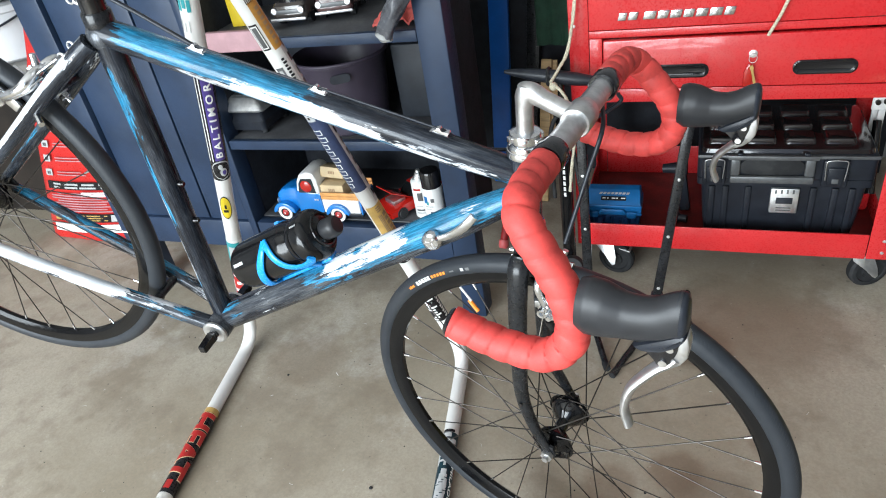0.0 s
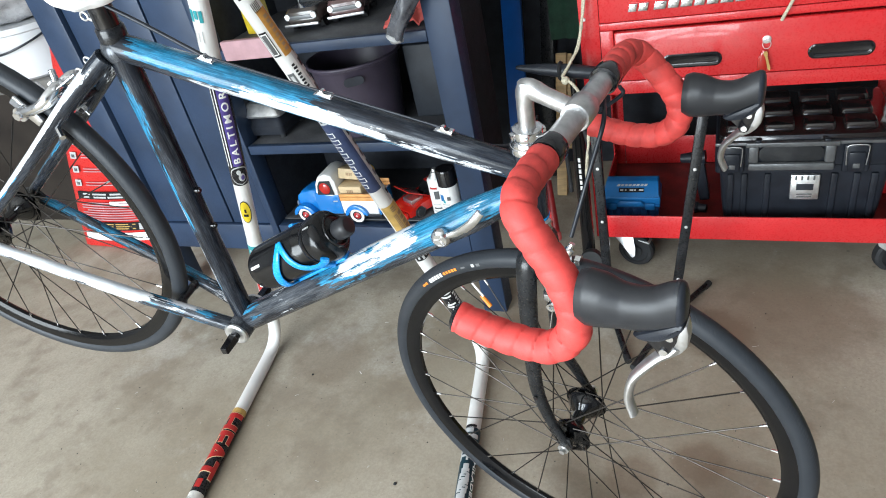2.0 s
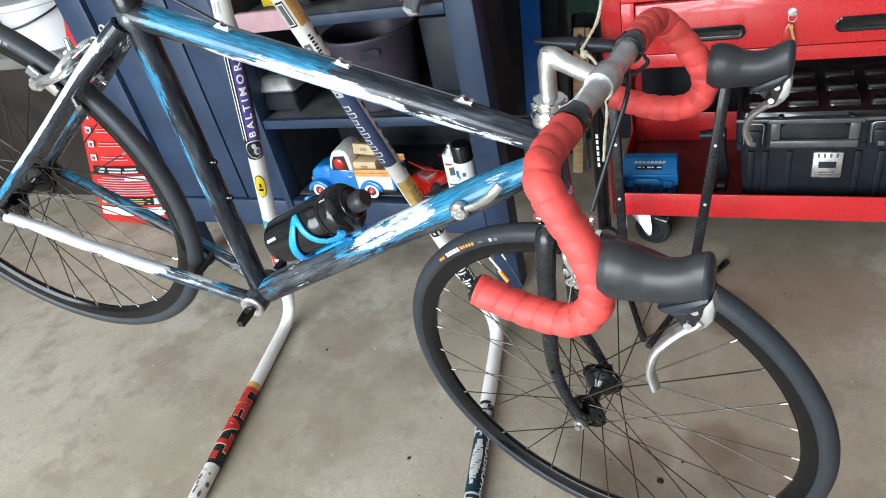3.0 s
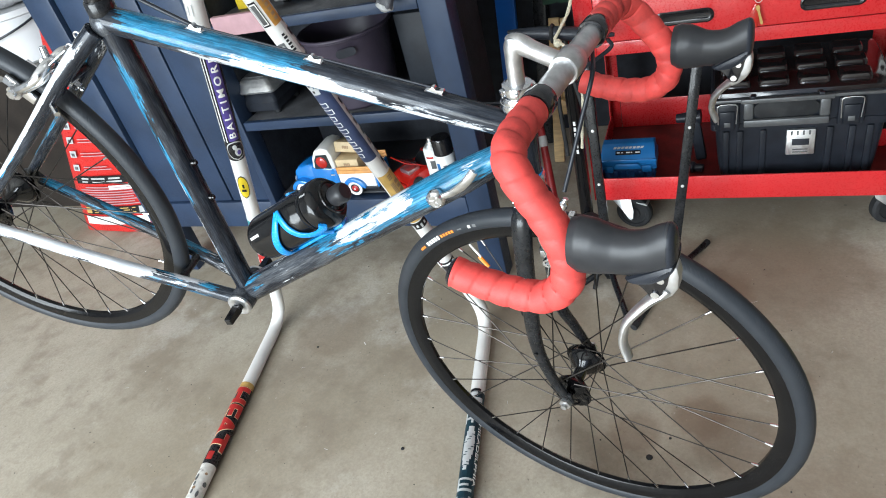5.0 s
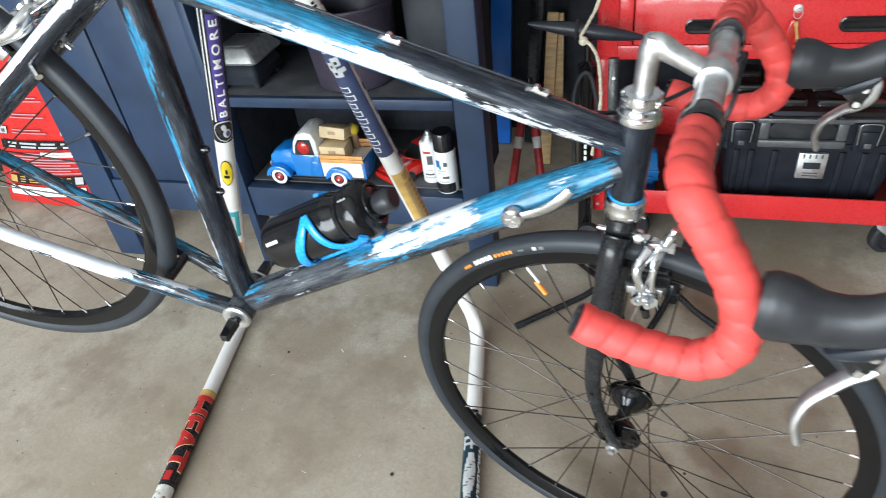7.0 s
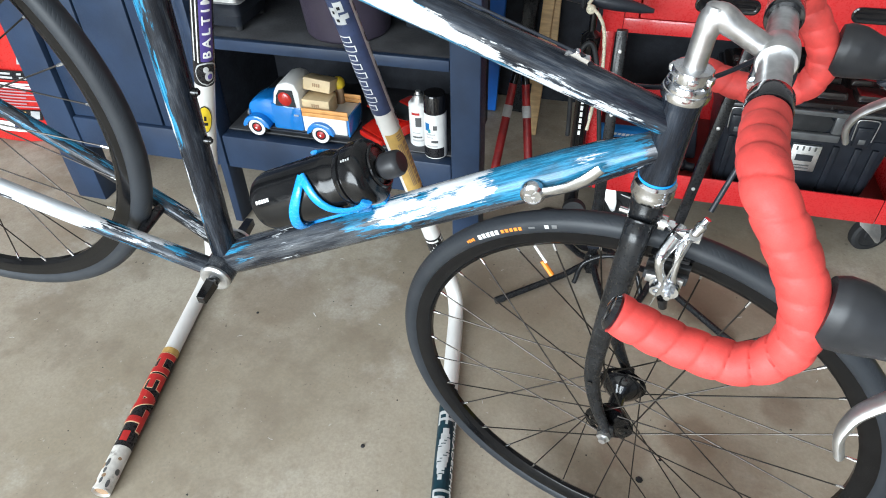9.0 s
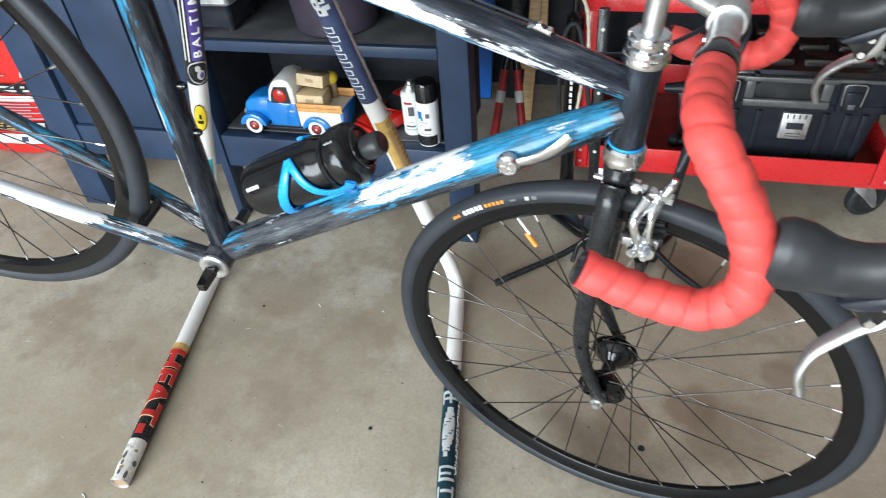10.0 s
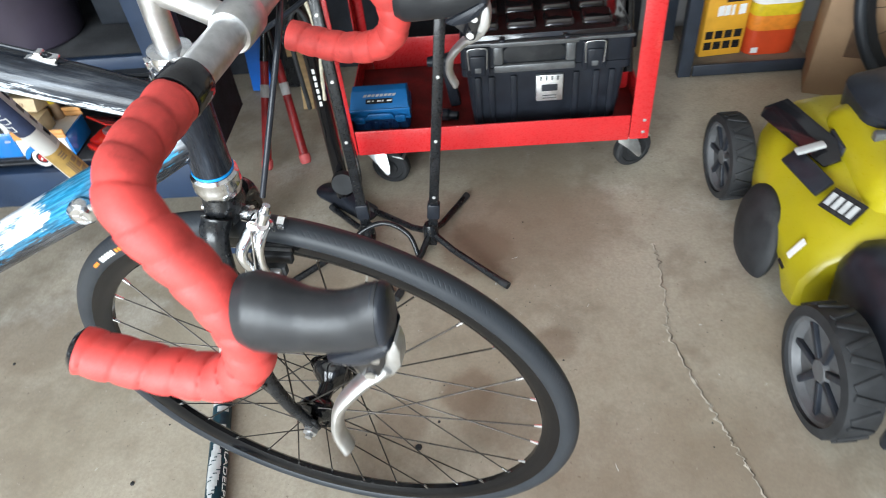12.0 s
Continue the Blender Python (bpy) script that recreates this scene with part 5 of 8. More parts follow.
def wrap_letters(pts, s0, text, size, mat, label, face, ang=0.0, r=0.0168, length=0.2, back=False, bold=0.0, lift=0.0022, gap=1.0):
    """Letters that read up the pipe, or back down it, bent round it."""
    bm = letters(text, size, bold=bold, gap=gap)
    x0, x1 = min(v.co.x for v in bm.verts), max(v.co.x for v in bm.verts)
    for v in bm.verts:
        w = (v.co.x - (x0 + x1) / 2) * length / (x1 - x0)
        p, d = run(pts, s0 - w if back else s0 + w)
        x = (face - d * face.dot(d)).normalized()
        y = d.cross(x) * (1 if back else -1)
        a = radians(ang) + v.co.y / r
        v.co = p + (x * math.cos(a) + y * math.sin(a)) * (r + lift + v.co.z)
    return part("sticker_print", bm, mat, stand, label, smooth=False)


CAMSIDE = V((0.35, -0.75, 0.55)).normalized()
tubes = []
for tip, knee, high in (((-0.660, 0.800, 0.0172), (-0.792, 1.388, 0.0172), (-0.340, 1.148, 1.22)), ((-0.042, 0.845, 0.0172), (-0.178, 1.452, 0.0172), (-0.325, 1.085, 1.22))):
    pts = stand_tube(tip, knee, high)
    sweepb = sweep(bmesh.new(), pts, 0.0168, 22, caps=False)
    sweep(sweepb, pts[:2], 0.0138, 22, caps=False)
    ob = part("leg", sweepb, M["white"], stand, "white-painted bent steel pipe, chipped at its foot")
    part("foot_plug", lathe([(0.0, 0.004), (0.0138, 0.004), (0.0138, 0.012)], along(V(tip), V(knee), V((0, 0, 1))), 18), M["card"], stand, "bare rusty pipe end")
    tubes.append(pts)
TL, TR = tubes
TLU = [TL[0] + (TL[0] - TL[1]).normalized() * 0.048] + TL[1:]  # lengths on the upright count from here
apex = V((-0.333, 1.115, 1.22))
part("head", rod(apex - V((0, 0.04, 0.02)), apex + V((-0.03, -0.17, 0.06)), 0.02, seg=18), M["white"], stand)

# the leg with the red sticker
F = V((0.25, -0.55, 0.8)).normalized()
sleeve(TL, 0.088, 0.325, M["sticker_black"], "black sticker wound round the leg", face=F)
sleeve(TL, 0.316, 0.331, M["gold"], "gold sticker band", face=F, lift=0.0011)
wrap_letters(TL, 0.218, "HEAT", 0.064, M["crate"], "thin pale outline of the letters", F, -12, length=0.194, back=True, bold=0.0030, lift=0.0012)
wrap_letters(TL, 0.218, "HEAT", 0.064, M["sticker_red"], "bold red letters", F, -12, length=0.190, back=True, bold=0.0023, lift=0.0018)
sleeve(TL, 0.098, 0.120, M["sticker_red"], "red round patch", (-28, 20), 0.0013, face=F)
for k in range(5):
    sleeve(TL, 0.096 + k * 0.0062, 0.1000 + k * 0.0062, M["sticker_white"], "tiny white letter-like mark", (-72, -52), 0.0013, face=F)
sleeve(TL, 0.0005, 0.0875, M["chipped"], "chipped white paint at the foot", None, 0.0005, face=F)
for k in range(11):
    a, q, w = rnd.uniform(-75, 75), rnd.uniform(0.002, 0.062), rnd.uniform(6, 17)
    oval(TL, q, q + rnd.uniform(0.006, 0.018), a, w, M["greymetal" if k % 3 else "card"], "bare metal where paint has chipped", 0.0009, F)
# the leg with the dark teal sticker
sleeve(TR, 0.022, 0.352, M["sticker_teal"], "dark teal sticker wound round the leg", face=F)
sleeve(TR, 0.0, 0.022, M["sticker_grey"], "grey tape at the foot", face=F)
for s0, s1, arc in ((0.338, 0.350, (-60, 10)), (0.322, 0.334, (-20, 50)), (0.286, 0.294, (-60, 40)), (0.272, 0.278, (-60, 40)), (0.263, 0.294, (-66, -50)), (0.263, 0.294, (-14, 2)), (0.098, 0.104, (-60, 45)), (0.098, 0.128, (-60, -44)), (0.110, 0.115, (-60, 20)), (0.123, 0.128, (-60, 45)),
                    (0.058, 0.088, (-62, -46)), (0.058, 0.064, (-62, 44)), (0.076, 0.082, (-40, 44)), (0.058, 0.088, (28, 44)), (0.030, 0.036, (-60, 44)), (0.030, 0.050, (-60, -44))):
    sleeve(TR, s0, s1, M["sticker_grey"], "pale grey letter-like block", arc, 0.0013, face=F)
for k in range(9):
    a, w = -22 + 2 * k, 62 * math.sin(math.pi * (k + 1.2) / 11)
    sleeve(TR, 0.146 + k * 0.0120, 0.1580 + k * 0.0120, M["sticker_grey"], "pale feathered patch", (a - w * 0.6, a + w * 0.66), 0.0013, face=F)
for k in range(16):
    a = -46 + 17 * (k % 5)
    sleeve(TR, 0.150 + k * 0.0063, 0.1520 + k * 0.0063, M["sticker_teal"], "dark line between feathers", (a, a + 16 + 6 * (k % 3)), 0.0017, face=F)
wrap_letters(TR, 0.195, "PHILADELPHIA", 0.0115, M["sticker_white"], "small white letters", F, 56, length=0.165, back=True, lift=0.0016)
sleeve(TR, 0.3525, 0.360, M["sticker_black"], "black tape mark", (-60, 30), 0.0009, face=F)

# uprights
for s0, s1, mat, arc in ((0.780, 1.058, "sticker_white", None), (0.965, 1.050, "sticker_teal2", (-50, 60)), (0.975, 1.035, "sticker_grey", (-25, 30)), (0.988, 1.000, "sticker_white", (-15, 20)), (0.790, 0.955, "sticker_red", (-40, 30)),
                         (0.800, 0.940, "orange", (34, 62)), (0.905, 0.935, "sticker_teal", (-70, -35)), (0.83, 0.86, "sticker_teal2", (-75, -42))):
    sleeve(TLU, s0, s1, M[mat], "bright cartoon-coloured sticker patch", arc, 0.0008 if arc is None else 0.0012 + 0.0002 * (s1 - s0 < 0.065), face=CAMSIDE)
for k in range(5):
    sleeve(TLU, 0.800 + k * 0.030, 0.812 + k * 0.030, M["sticker_white"], "white letter-like notch", (-30 + 20 * (k % 2), 5 + 20 * (k % 2)), 0.0016, face=CAMSIDE)
oval(TLU, 1.134, 1.206, 14, 40, M["sticker_black"], "black rim of an oval sticker", 0.0008, CAMSIDE)
oval(TLU, 1.137, 1.203, 14, 35, M["sticker_yellow"], "yellow oval sticker", 0.0011, CAMSIDE)
sleeve(TLU, 1.1560, 1.1640, M["sticker_black"], "black mark on the sticker", (-3, 30), 0.0014, face=CAMSIDE)
sleeve(TLU, 1.1680, 1.1800, M["sticker_black"], "black mark on the sticker", (8, 22), 0.0014, face=CAMSIDE)
sleeve(TLU, 1.2530, 1.5350, M["sticker_black"], "black team sticker", (-54, 118), 0.0008, face=CAMSIDE)
for a0, a1 in ((-36, -28), (-12, -5)):
    sleeve(TLU, 1.3050, 1.5350, M["sticker_white"], "white stripe", (a0, a1), 0.0012, face=CAMSIDE)
sleeve(TLU, 1.3090, 1.5280, M["sticker_purple"], "purple stripe behind the letters", (6, 76), 0.0012, face=CAMSIDE)
oval(TLU, 1.2560, 1.3075, 36, 64, M["sticker_grey"], "pale rim of a round badge", 0.0012, CAMSIDE)
oval(TLU, 1.2590, 1.3045, 36, 58, M["sticker_black"], "black round badge", 0.0016, CAMSIDE)
oval(TLU, 1.2660, 1.2880, 46, 22, M["sticker_grey"], "pale bird-like mark", 0.0020, CAMSIDE)
oval(TLU, 1.2700, 1.2830, 50, 12, M["sticker_purple"], "purple fill of the mark", 0.0023, CAMSIDE)
oval(TLU, 1.2850, 1.2990, 30, 14, M["sticker_grey"], "pale bird-like mark", 0.0020, CAMSIDE)
wrap_letters(TLU, 1.4180, "BALTIMORE", 0.0165, M["sticker_white"], "white letters", CAMSIDE, -41, length=0.200, bold=0.0003, gap=1.5)
for k in range(3):
    sleeve(TLU, 1.638 + 0.006 * (k % 2), 1.660, M["sticker_teal2"], "teal print on the pipe", (-40 + k * 26, -20 + k * 26), 0.0009, face=CAMSIDE)
    sleeve(TLU, 1.600, 1.622 - 0.004 * (k % 2), M["sticker_grey"], "faint grey script-like mark", (-40 + k * 24, -34 + k * 24), 0.0009, face=CAMSIDE)

sleeve(TR, 0.7500, 0.8420, M["sticker_black"], "black and white sticker", (-90, 80), 0.0008, face=CAMSIDE)
for k in range(9):
    sleeve(TR, 0.7550 + k * 0.0095, 0.7605 + k * 0.0095, M["sticker_white"], "white letter-like print", (-70 + 22 * (k % 4), -30 + 24 * (k % 3)), 0.0012, face=CAMSIDE)
    sleeve(TR, 0.7550 + k * 0.0095, 0.7610 + k * 0.0095, M["sticker_white"], "white letter-like print", (35 + 6 * (k % 2), 62), 0.0012, face=CAMSIDE)
sleeve(TR, 0.9720, 0.9930, M["sticker_black"], "black edge of a sticker", (-90, 80), 0.0008, face=CAMSIDE)
for k in range(4):
    sleeve(TR, 0.9740 + 0.004 * (k % 2), 0.9860, M["sticker_grey"], "pale mark", (-60 + 32 * k, -44 + 32 * k), 0.0012, face=CAMSIDE)
sleeve(TR, 0.9960, 1.1450, M["gold"], "gold sticker", (-48, 85), 0.0008, face=CAMSIDE)
for k in range(9):
    sleeve(TR, 1.0100 + k * 0.0125, 1.0190 + k * 0.0125, M["card"], "brown letter-like block", (34, 62), 0.0012, face=CAMSIDE)
for j in range(3):
    sleeve(TR, 1.0120, 1.1180, M["card"], "thin brown line of print", (2 + 9 * j, 7 + 9 * j), 0.0012, face=CAMSIDE)
for k in range(3):
    sleeve(TR, 1.1260 + k * 0.005, 1.1290 + k * 0.005, M["card"], "small brown mark", (10, 40), 0.0012, face=CAMSIDE)
sleeve(TR, 1.1900, 1.4100, M["sticker_navy"], "navy sticker", (-95, 42), 0.0008, face=CAMSIDE)
for k in range(9):
    wide = 22 + 7 * ((k * 5) % 3)
    sleeve(TR, 1.2030 + k * 0.0165, 1.2140 + k * 0.0165, M["sticker_white"], "white script-like outline", (-48 - wide, -48 + wide), 0.0012, face=CAMSIDE)
    sleeve(TR, 1.2046 + k * 0.0165, 1.2124 + k * 0.0165, M["sticker_navy"], "navy fill", (-48 - wide + 5, -48 + wide - 5), 0.0015, face=CAMSIDE)
for s0, s1, a0, a1 in ((1.366, 1.380, -60, -10), (1.378, 1.394, -70, -30), (1.386, 1.402, -40, 0), (1.374, 1.382, -25, 12)):
    sleeve(TR, s0, s1, M["sticker_grey"], "pale beast-like badge", (a0, a1), 0.0014, face=CAMSIDE)
for s0, s1, a0, a1 in ((1.371, 1.376, -48, -34), (1.384, 1.389, -55, -44), (1.390, 1.395, -28, -14)):
    sleeve(TR, s0, s1, M["sticker_black"], "dark mark in the badge", (a0, a1), 0.0018, face=CAMSIDE)
sleeve(TR, 1.1500, 1.5450, M["sticker_grey"], "worn grey edge of a sticker", (44, 100), 0.0006, face=CAMSIDE)
for k in range(14):
    sleeve(TR, 1.1650 + k * 0.0260, 1.1800 + k * 0.0260, M["greymetal" if k % 3 else "sticker_black"], "scratched dark print", (60 + 6 * (k % 2), 88), 0.0010, face=CAMSIDE)
for k in range(9):
    sleeve(TR, 1.4380 + k * 0.0062, 1.4420 + k * 0.0062, M["sticker_black"], "small black letter-like mark", (8, 24 + 6 * (k % 2)), 0.0014, face=CAMSIDE)
sleeve(TR, 1.4450, 1.4780, M["greymetal"], "metallic square badge", (-48, -8), 0.0008, face=CAMSIDE)
sleeve(TR, 1.4500, 1.4730, M["sticker_grey"], "pale mark in the badge", (-36, -18), 0.0012, face=CAMSIDE)
sleeve(TR, 1.5080, 1.5900, M["orange_gold"], "orange-gold sticker", (8, 72), 0.0008, face=CAMSIDE)
for k in range(8):
    sleeve(TR, 1.5150 + k * 0.0085, 1.5205 + k * 0.0085, M["card"], "brown letter-like mark", (30, 54), 0.0012, face=CAMSIDE)
sleeve(TR, 1.5120, 1.5580, M["sticker_black"], "black round-ended badge", (-52, -6), 0.0008, face=CAMSIDE)
sleeve(TR, 1.5150, 1.5550, M["sticker_white"], "pale badge border", (-47, -11), 0.0011, face=CAMSIDE)
sleeve(TR, 1.5170, 1.5530, M["greymetal"], "dark print in the badge", (-42, -16), 0.0014, face=CAMSIDE)
for j in range(5):
    sleeve(TR, 1.5880, 1.6040, M["sticker_black"], "thin black bar of a printed label", (6 + 9 * j, 10 + 9 * j), 0.0009, face=CAMSIDE)
for j in range(3):
    for k in range(5):
        sleeve(TR, 1.6150 + k * 0.0085, 1.6210 + k * 0.0085, M["sticker_black"], "small black letter-like mark", (-30 + 26 * j, -16 + 26 * j), 0.0009, face=CAMSIDE)

# cloth round the clamp at the seat post
cp = LUG + UPV * 0.085
bm = bmesh.new()
bmesh.ops.create_icosphere(bm, subdivisions=4, radius=1.0)
for v in bm.verts:
    d = v.co.normalized()
    k = 1 + 0.18 * noise.noise(d * 2.3) + 0.07 * noise.noise(d * 6.0 + V((3, 1, 2)))
    v.co = V((d.x * 0.062 * k, d.y * 0.052 * k, d.z * 0.034 * k)) + cp
single("wrapped_clamp_cloth", bm, M["cloth"], "crumpled white cloth wrapped round the seat post clamp", "cloth", angle=80)

PLACE = stand_at(0.080, 0.047, 0.0, 2.2)
# ---- the red tool cart ----
CX0, CX1, CF, CB = 0.028, 0.763, 1.79, 2.205
cart = thing("tool_cart", Matrix.Translation((0.395, 2.015, 0)), "red steel rolling tool cart with one drawer and an open tray", "tool cart")
for x0, x1, s in ((CX0, CX0 + 0.045, 1), (CX1 - 0.045, CX1, -1)):
    for y0, y1 in ((CF, CF + 0.003), (CB - 0.003, CB)):
        bm = box(x0, x1 - 0.016 if s > 0 else x1, y0, y1, 0.116, 0.5285, 0.001)
        box(x0, x1, y0, y1, 0.5285, 1.0, 0.001, bm=bm)
        xa, xb = (x0, x0 + 0.003) if s > 0 else (x1 - 0.003, x1)
        ya, yb = (y1, y1 + 0.042) if y0 < 2 else (y0 - 0.042, y0)
        box(xa, xb, ya, yb, 0.116, 1.0, bm=bm)
        post = part("corner_post", bm, M["red"], cart)
        if y0 < 2:
            for z in (0.135, 0.168, 0.713, 0.743):
                part("rivet", lathe([(0.0, 0.0022), (0.003, 0.002), (0.0045, 0.0)], axes((x0 + 0.012 if s > 0 else x1 - 0.014, y0, z), (1, 0, 0), (0, 0, 1), (0, -1, 0)), 12), M["chrome"], post)
tray = part("bottom_tray", box(CX0 + 0.004, CX1 - 0.004, CF + 0.006, CB - 0.006, 0.118, 0.123), M["red_dark"], cart, "mottled dark red tray floor")
part("tray_lip", box(CX0 + 0.031, CX1 - 0.047, CF - 0.001, CF + 0.004, 0.116, 0.184, 0.001), M["red"], cart)
part("tray_lip", box(CX0 + 0.031, CX1 - 0.047, CB - 0.004, CB, 0.116, 0.184, 0.001), M["red"], cart)
for x in (CX0 + 0.004, CX1 - 0.007):
    part("tray_lip", box(x, x + 0.003, CF + 0.046, CB - 0.046, 0.124, 0.184), M["red"], cart)
part("back_panel", box(CX0 + 0.031, CX1 - 0.047, CB - 0.009, CB - 0.006, 0.1235, 0.215, 0.001), M["red"], cart)
# cabinet with the drawer
part("box_bottom", box(CX0 + 0.047, CX1 - 0.047, CF + 0.001, CB - 0.004, 0.530, 0.536), M["red"], cart)
part("box_rail", box(CX0 + 0.0455, CX1 - 0.0455, CF - 0.002, CF + 0.012, 0.529, 0.561, 0.002), M["red"], cart)
part("box_rail", box(CX0 + 0.0455, CX1 - 0.0455, CF - 0.002, CF + 0.012, 0.683, 0.70, 0.002), M["red"], cart)
part("box_side", box(CX0 + 0.0465, CX0 + 0.075, CF - 0.001, CB - 0.01, 0.562, 0.682, 0.001), M["red"], cart)
part("box_side", box(CX1 - 0.062, CX1 - 0.0465, CF - 0.001, CB - 0.01, 0.562, 0.682, 0.001), M["red"], cart)
drawer = part("drawer", box(CX0 + 0.078, CX1 - 0.064, CF - 0.010, CF + 0.006, 0.565, 0.679, 0.0035), M["red"], cart, "glossy red drawer front")
for x0, x1 in ((0.209, 0.334), (0.500, 0.621)):
    mm = axes(((x0 + x1) / 2, CF - 0.0105, 0.605), (1, 0, 0), (0, 0, 1), (0, -1, 0))
    n = [rounded(x1 - x0, 0.031, 0.0145, 0.0), rounded(x1 - x0, 0.031, 0.0145, 0.003), rounded(x1 - x0 - 0.006, 0.025, 0.012, 0.0042), rounded(x1 - x0 - 0.012, 0.019, 0.009, 0.0022), rounded(x1 - x0 - 0.016, 0.014, 0.0065, 0.0015)]
    part("drawer_pull", loft(n, m=mm), M["gloss"], drawer, "black recessed plastic drawer pull")
part("lock", lathe([(0.0, 0.004), (0.006, 0.004), (0.0085, 0.003), (0.009, 0.0)], axes((0.421, CF - 0.010, 0.638), (1, 0, 0), (0, 0, 1), (0, -1, 0)), 20), M["chrome"], drawer, "chrome drawer lock")
part("front_panel", box(CX0 + 0.0465, CX1 - 0.0465, CF - 0.004, CF + 0.004, 0.702, 1.0, 0.002), M["red"], cart)
part("cart_top", box(CX0 + 0.0465, CX1 - 0.0465, CF + 0.006, CB - 0.006, 0.96, 0.975), M["red"], cart)
part("box_back", box(CX0 + 0.0465, CX1 - 0.0465, CB - 0.009, CB - 0.006, 0.537, 0.955), M["red"], cart)
# the maker's badge as plain chrome blocks
x = 0.138
for w in (0.018, 0.0200, 0.0255, 0.0225, 0.0235, 0.0215, 0.0235, 0.0255, 0.0205):
    bm = prism([(0.0, 0.0), (w, 0.0), (w + 0.0045, 0.0172), (0.0045, 0.0172)], 0.004, Matrix.Translation((x, CF - 0.008, 0.722)), 0.0012)
    part("badge_block", bm, M["silver"], cart, "plain chrome badge block")
    x += w + (0.0125 if w == 0.0200 else 0.0036)
# casters
for x, y, a in ((0.715, 1.838, 20), (0.098, 1.838, -12), (0.715, 2.155, 10), (0.098, 2.155, -30)):
    mm = Matrix.Translation((x, y, 0)) @ Matrix.Rotation(radians(a), 4, "Z")
    cas = part("caster", box(-0.030, 0.030, -0.024, 0.024, 0.110, 0.1155, 0.001, mm), M["chrome"], cart, "zinc-plated swivel caster")
    for s in (-1, 1):
        part("fork", prism([(-0.026, 0.111), (0.024, 0.111), (0.036, 0.066), (0.036, 0.046), (0.030, 0.041), (0.024, 0.044), (0.004, 0.068), (-0.022, 0.092)], 0.0025, mm @ Matrix.Translation((0, s * 0.0225 - 0.00125, 0.08)) @ Matrix.Rotation(radians(s * 20), 4, "X") @ Matrix.Translation((0, 0, -0.08)), 0.001), M["chrome"], cas)
    part("wheel", lathe([(0.010, -0.015), (0.018, -0.015), (0.020, -0.011), (0.033, -0.011), (0.035, -0.0145), (0.044, -0.0135), (0.0490, -0.008), (0.0495, 0.0), (0.0490, 0.008), (0.044, 0.0135), (0.035, 0.0145), (0.033, 0.011), (0.020, 0.011), (0.018, 0.015), (0.010, 0.015)], mm @ Matrix.Translation((0.030, 0, 0.0495)) @ Matrix.Rotation(math.pi / 2, 4, "X"), 30), M["rubber"], cas, "black rubber caster wheel")
    part("brake_tab", box(0.02, 0.052, -0.014, 0.014, 0.092, 0.096, 0.001, mm @ Matrix.Rotation(radians(12), 4, "Y")), M["chrome"], cas)

# key with its red tag
key = thing("key_ring", Matrix.Translation((0.421, CF - 0.02, 0.57)), "small keys on a worn red plastic tag hanging from the lock", "keys")
part("ring", sweep(bmesh.new(), [(0.421 + 0.008 * math.sin(a), CF - 0.017, 0.630 + 0.010 * math.cos(a)) for a in [2 * math.pi * k / 18 for k in range(18)]], 0.0009, 6, closed=True), M["chrome"], key)
part("tag", prism([(-0.008, -0.052), (0.008, -0.052), (0.0105, -0.020), (0.004, -0.002), (-0.004, -0.002), (-0.0105, -0.020)], 0.004, Matrix.Translation((0.418, CF - 0.020, 0.620)) @ Matrix.Rotation(radians(6), 4, "Y"), 0.0014), M["toyred"], key, "worn red plastic tag")
part("key", prism([(-0.0028, -0.040), (0.0, -0.044), (0.0028, -0.040), (0.0022, -0.012), (0.0042, -0.006), (0.003, 0.0), (-0.003, 0.0), (-0.0042, -0.006), (-0.0022, -0.012)], 0.0015, Matrix.Translation((0.4185, CF - 0.0235, 0.616)) @ Matrix.Rotation(radians(-14), 4, "Y"), 0.0), M["gold"], key, "flat brass key")
single("cord", sweep(bmesh.new(), bspline([(0.446, CF - 0.0125, 0.676), (0.470, CF - 0.018, 0.735), (0.486, CF - 0.013, 0.80), (0.492, CF - 0.008, 0.975)], 8), 0.0035, 10), M["rope"], "cream cord hanging down the cart front", "cord")

# ---- the black toolbox in the tray ----
TX0, TX1, TY0, TY1 = 0.326, 0.713, 1.838, 2.115
tb = thing("toolbox", Matrix.Translation(((TX0 + TX1) / 2, 1.96, 0.1235)), "black plastic toolbox with two latches and a ribbed lid", "toolbox")
W, D, tx, ty = TX1 - TX0, TY1 - TY0, (TX0 + TX1) / 2, (TY0 + TY1) / 2
part("body", loft([rounded(W - 0.05, D - 0.03, 0.015, 0.1235, cx=tx, cy=ty), rounded(W - 0.032, D - 0.016, 0.016, 0.20, cx=tx, cy=ty), rounded(W - 0.020, D - 0.006, 0.016, 0.292, cx=tx, cy=ty)]), M["blackplastic"], tb, angle=30)
part("rim", loft([rounded(W, D + 0.004, 0.012, 0.286, cx=tx, cy=ty), rounded(W, D + 0.004, 0.012, 0.304, cx=tx, cy=ty)]), M["blackplastic"], tb, angle=30)
for x in (0.362, 0.394, 0.446, 0.590, 0.636, 0.672):
    part("rib", box(-0.007, 0.007, -0.005, 0.004, 0.0, 0.152, 0.002, Matrix.Translation((x, TY0 + 0.011, 0.130)) @ Matrix.Rotation(radians(3.5), 4, "X")), M["blackplastic"], tb)
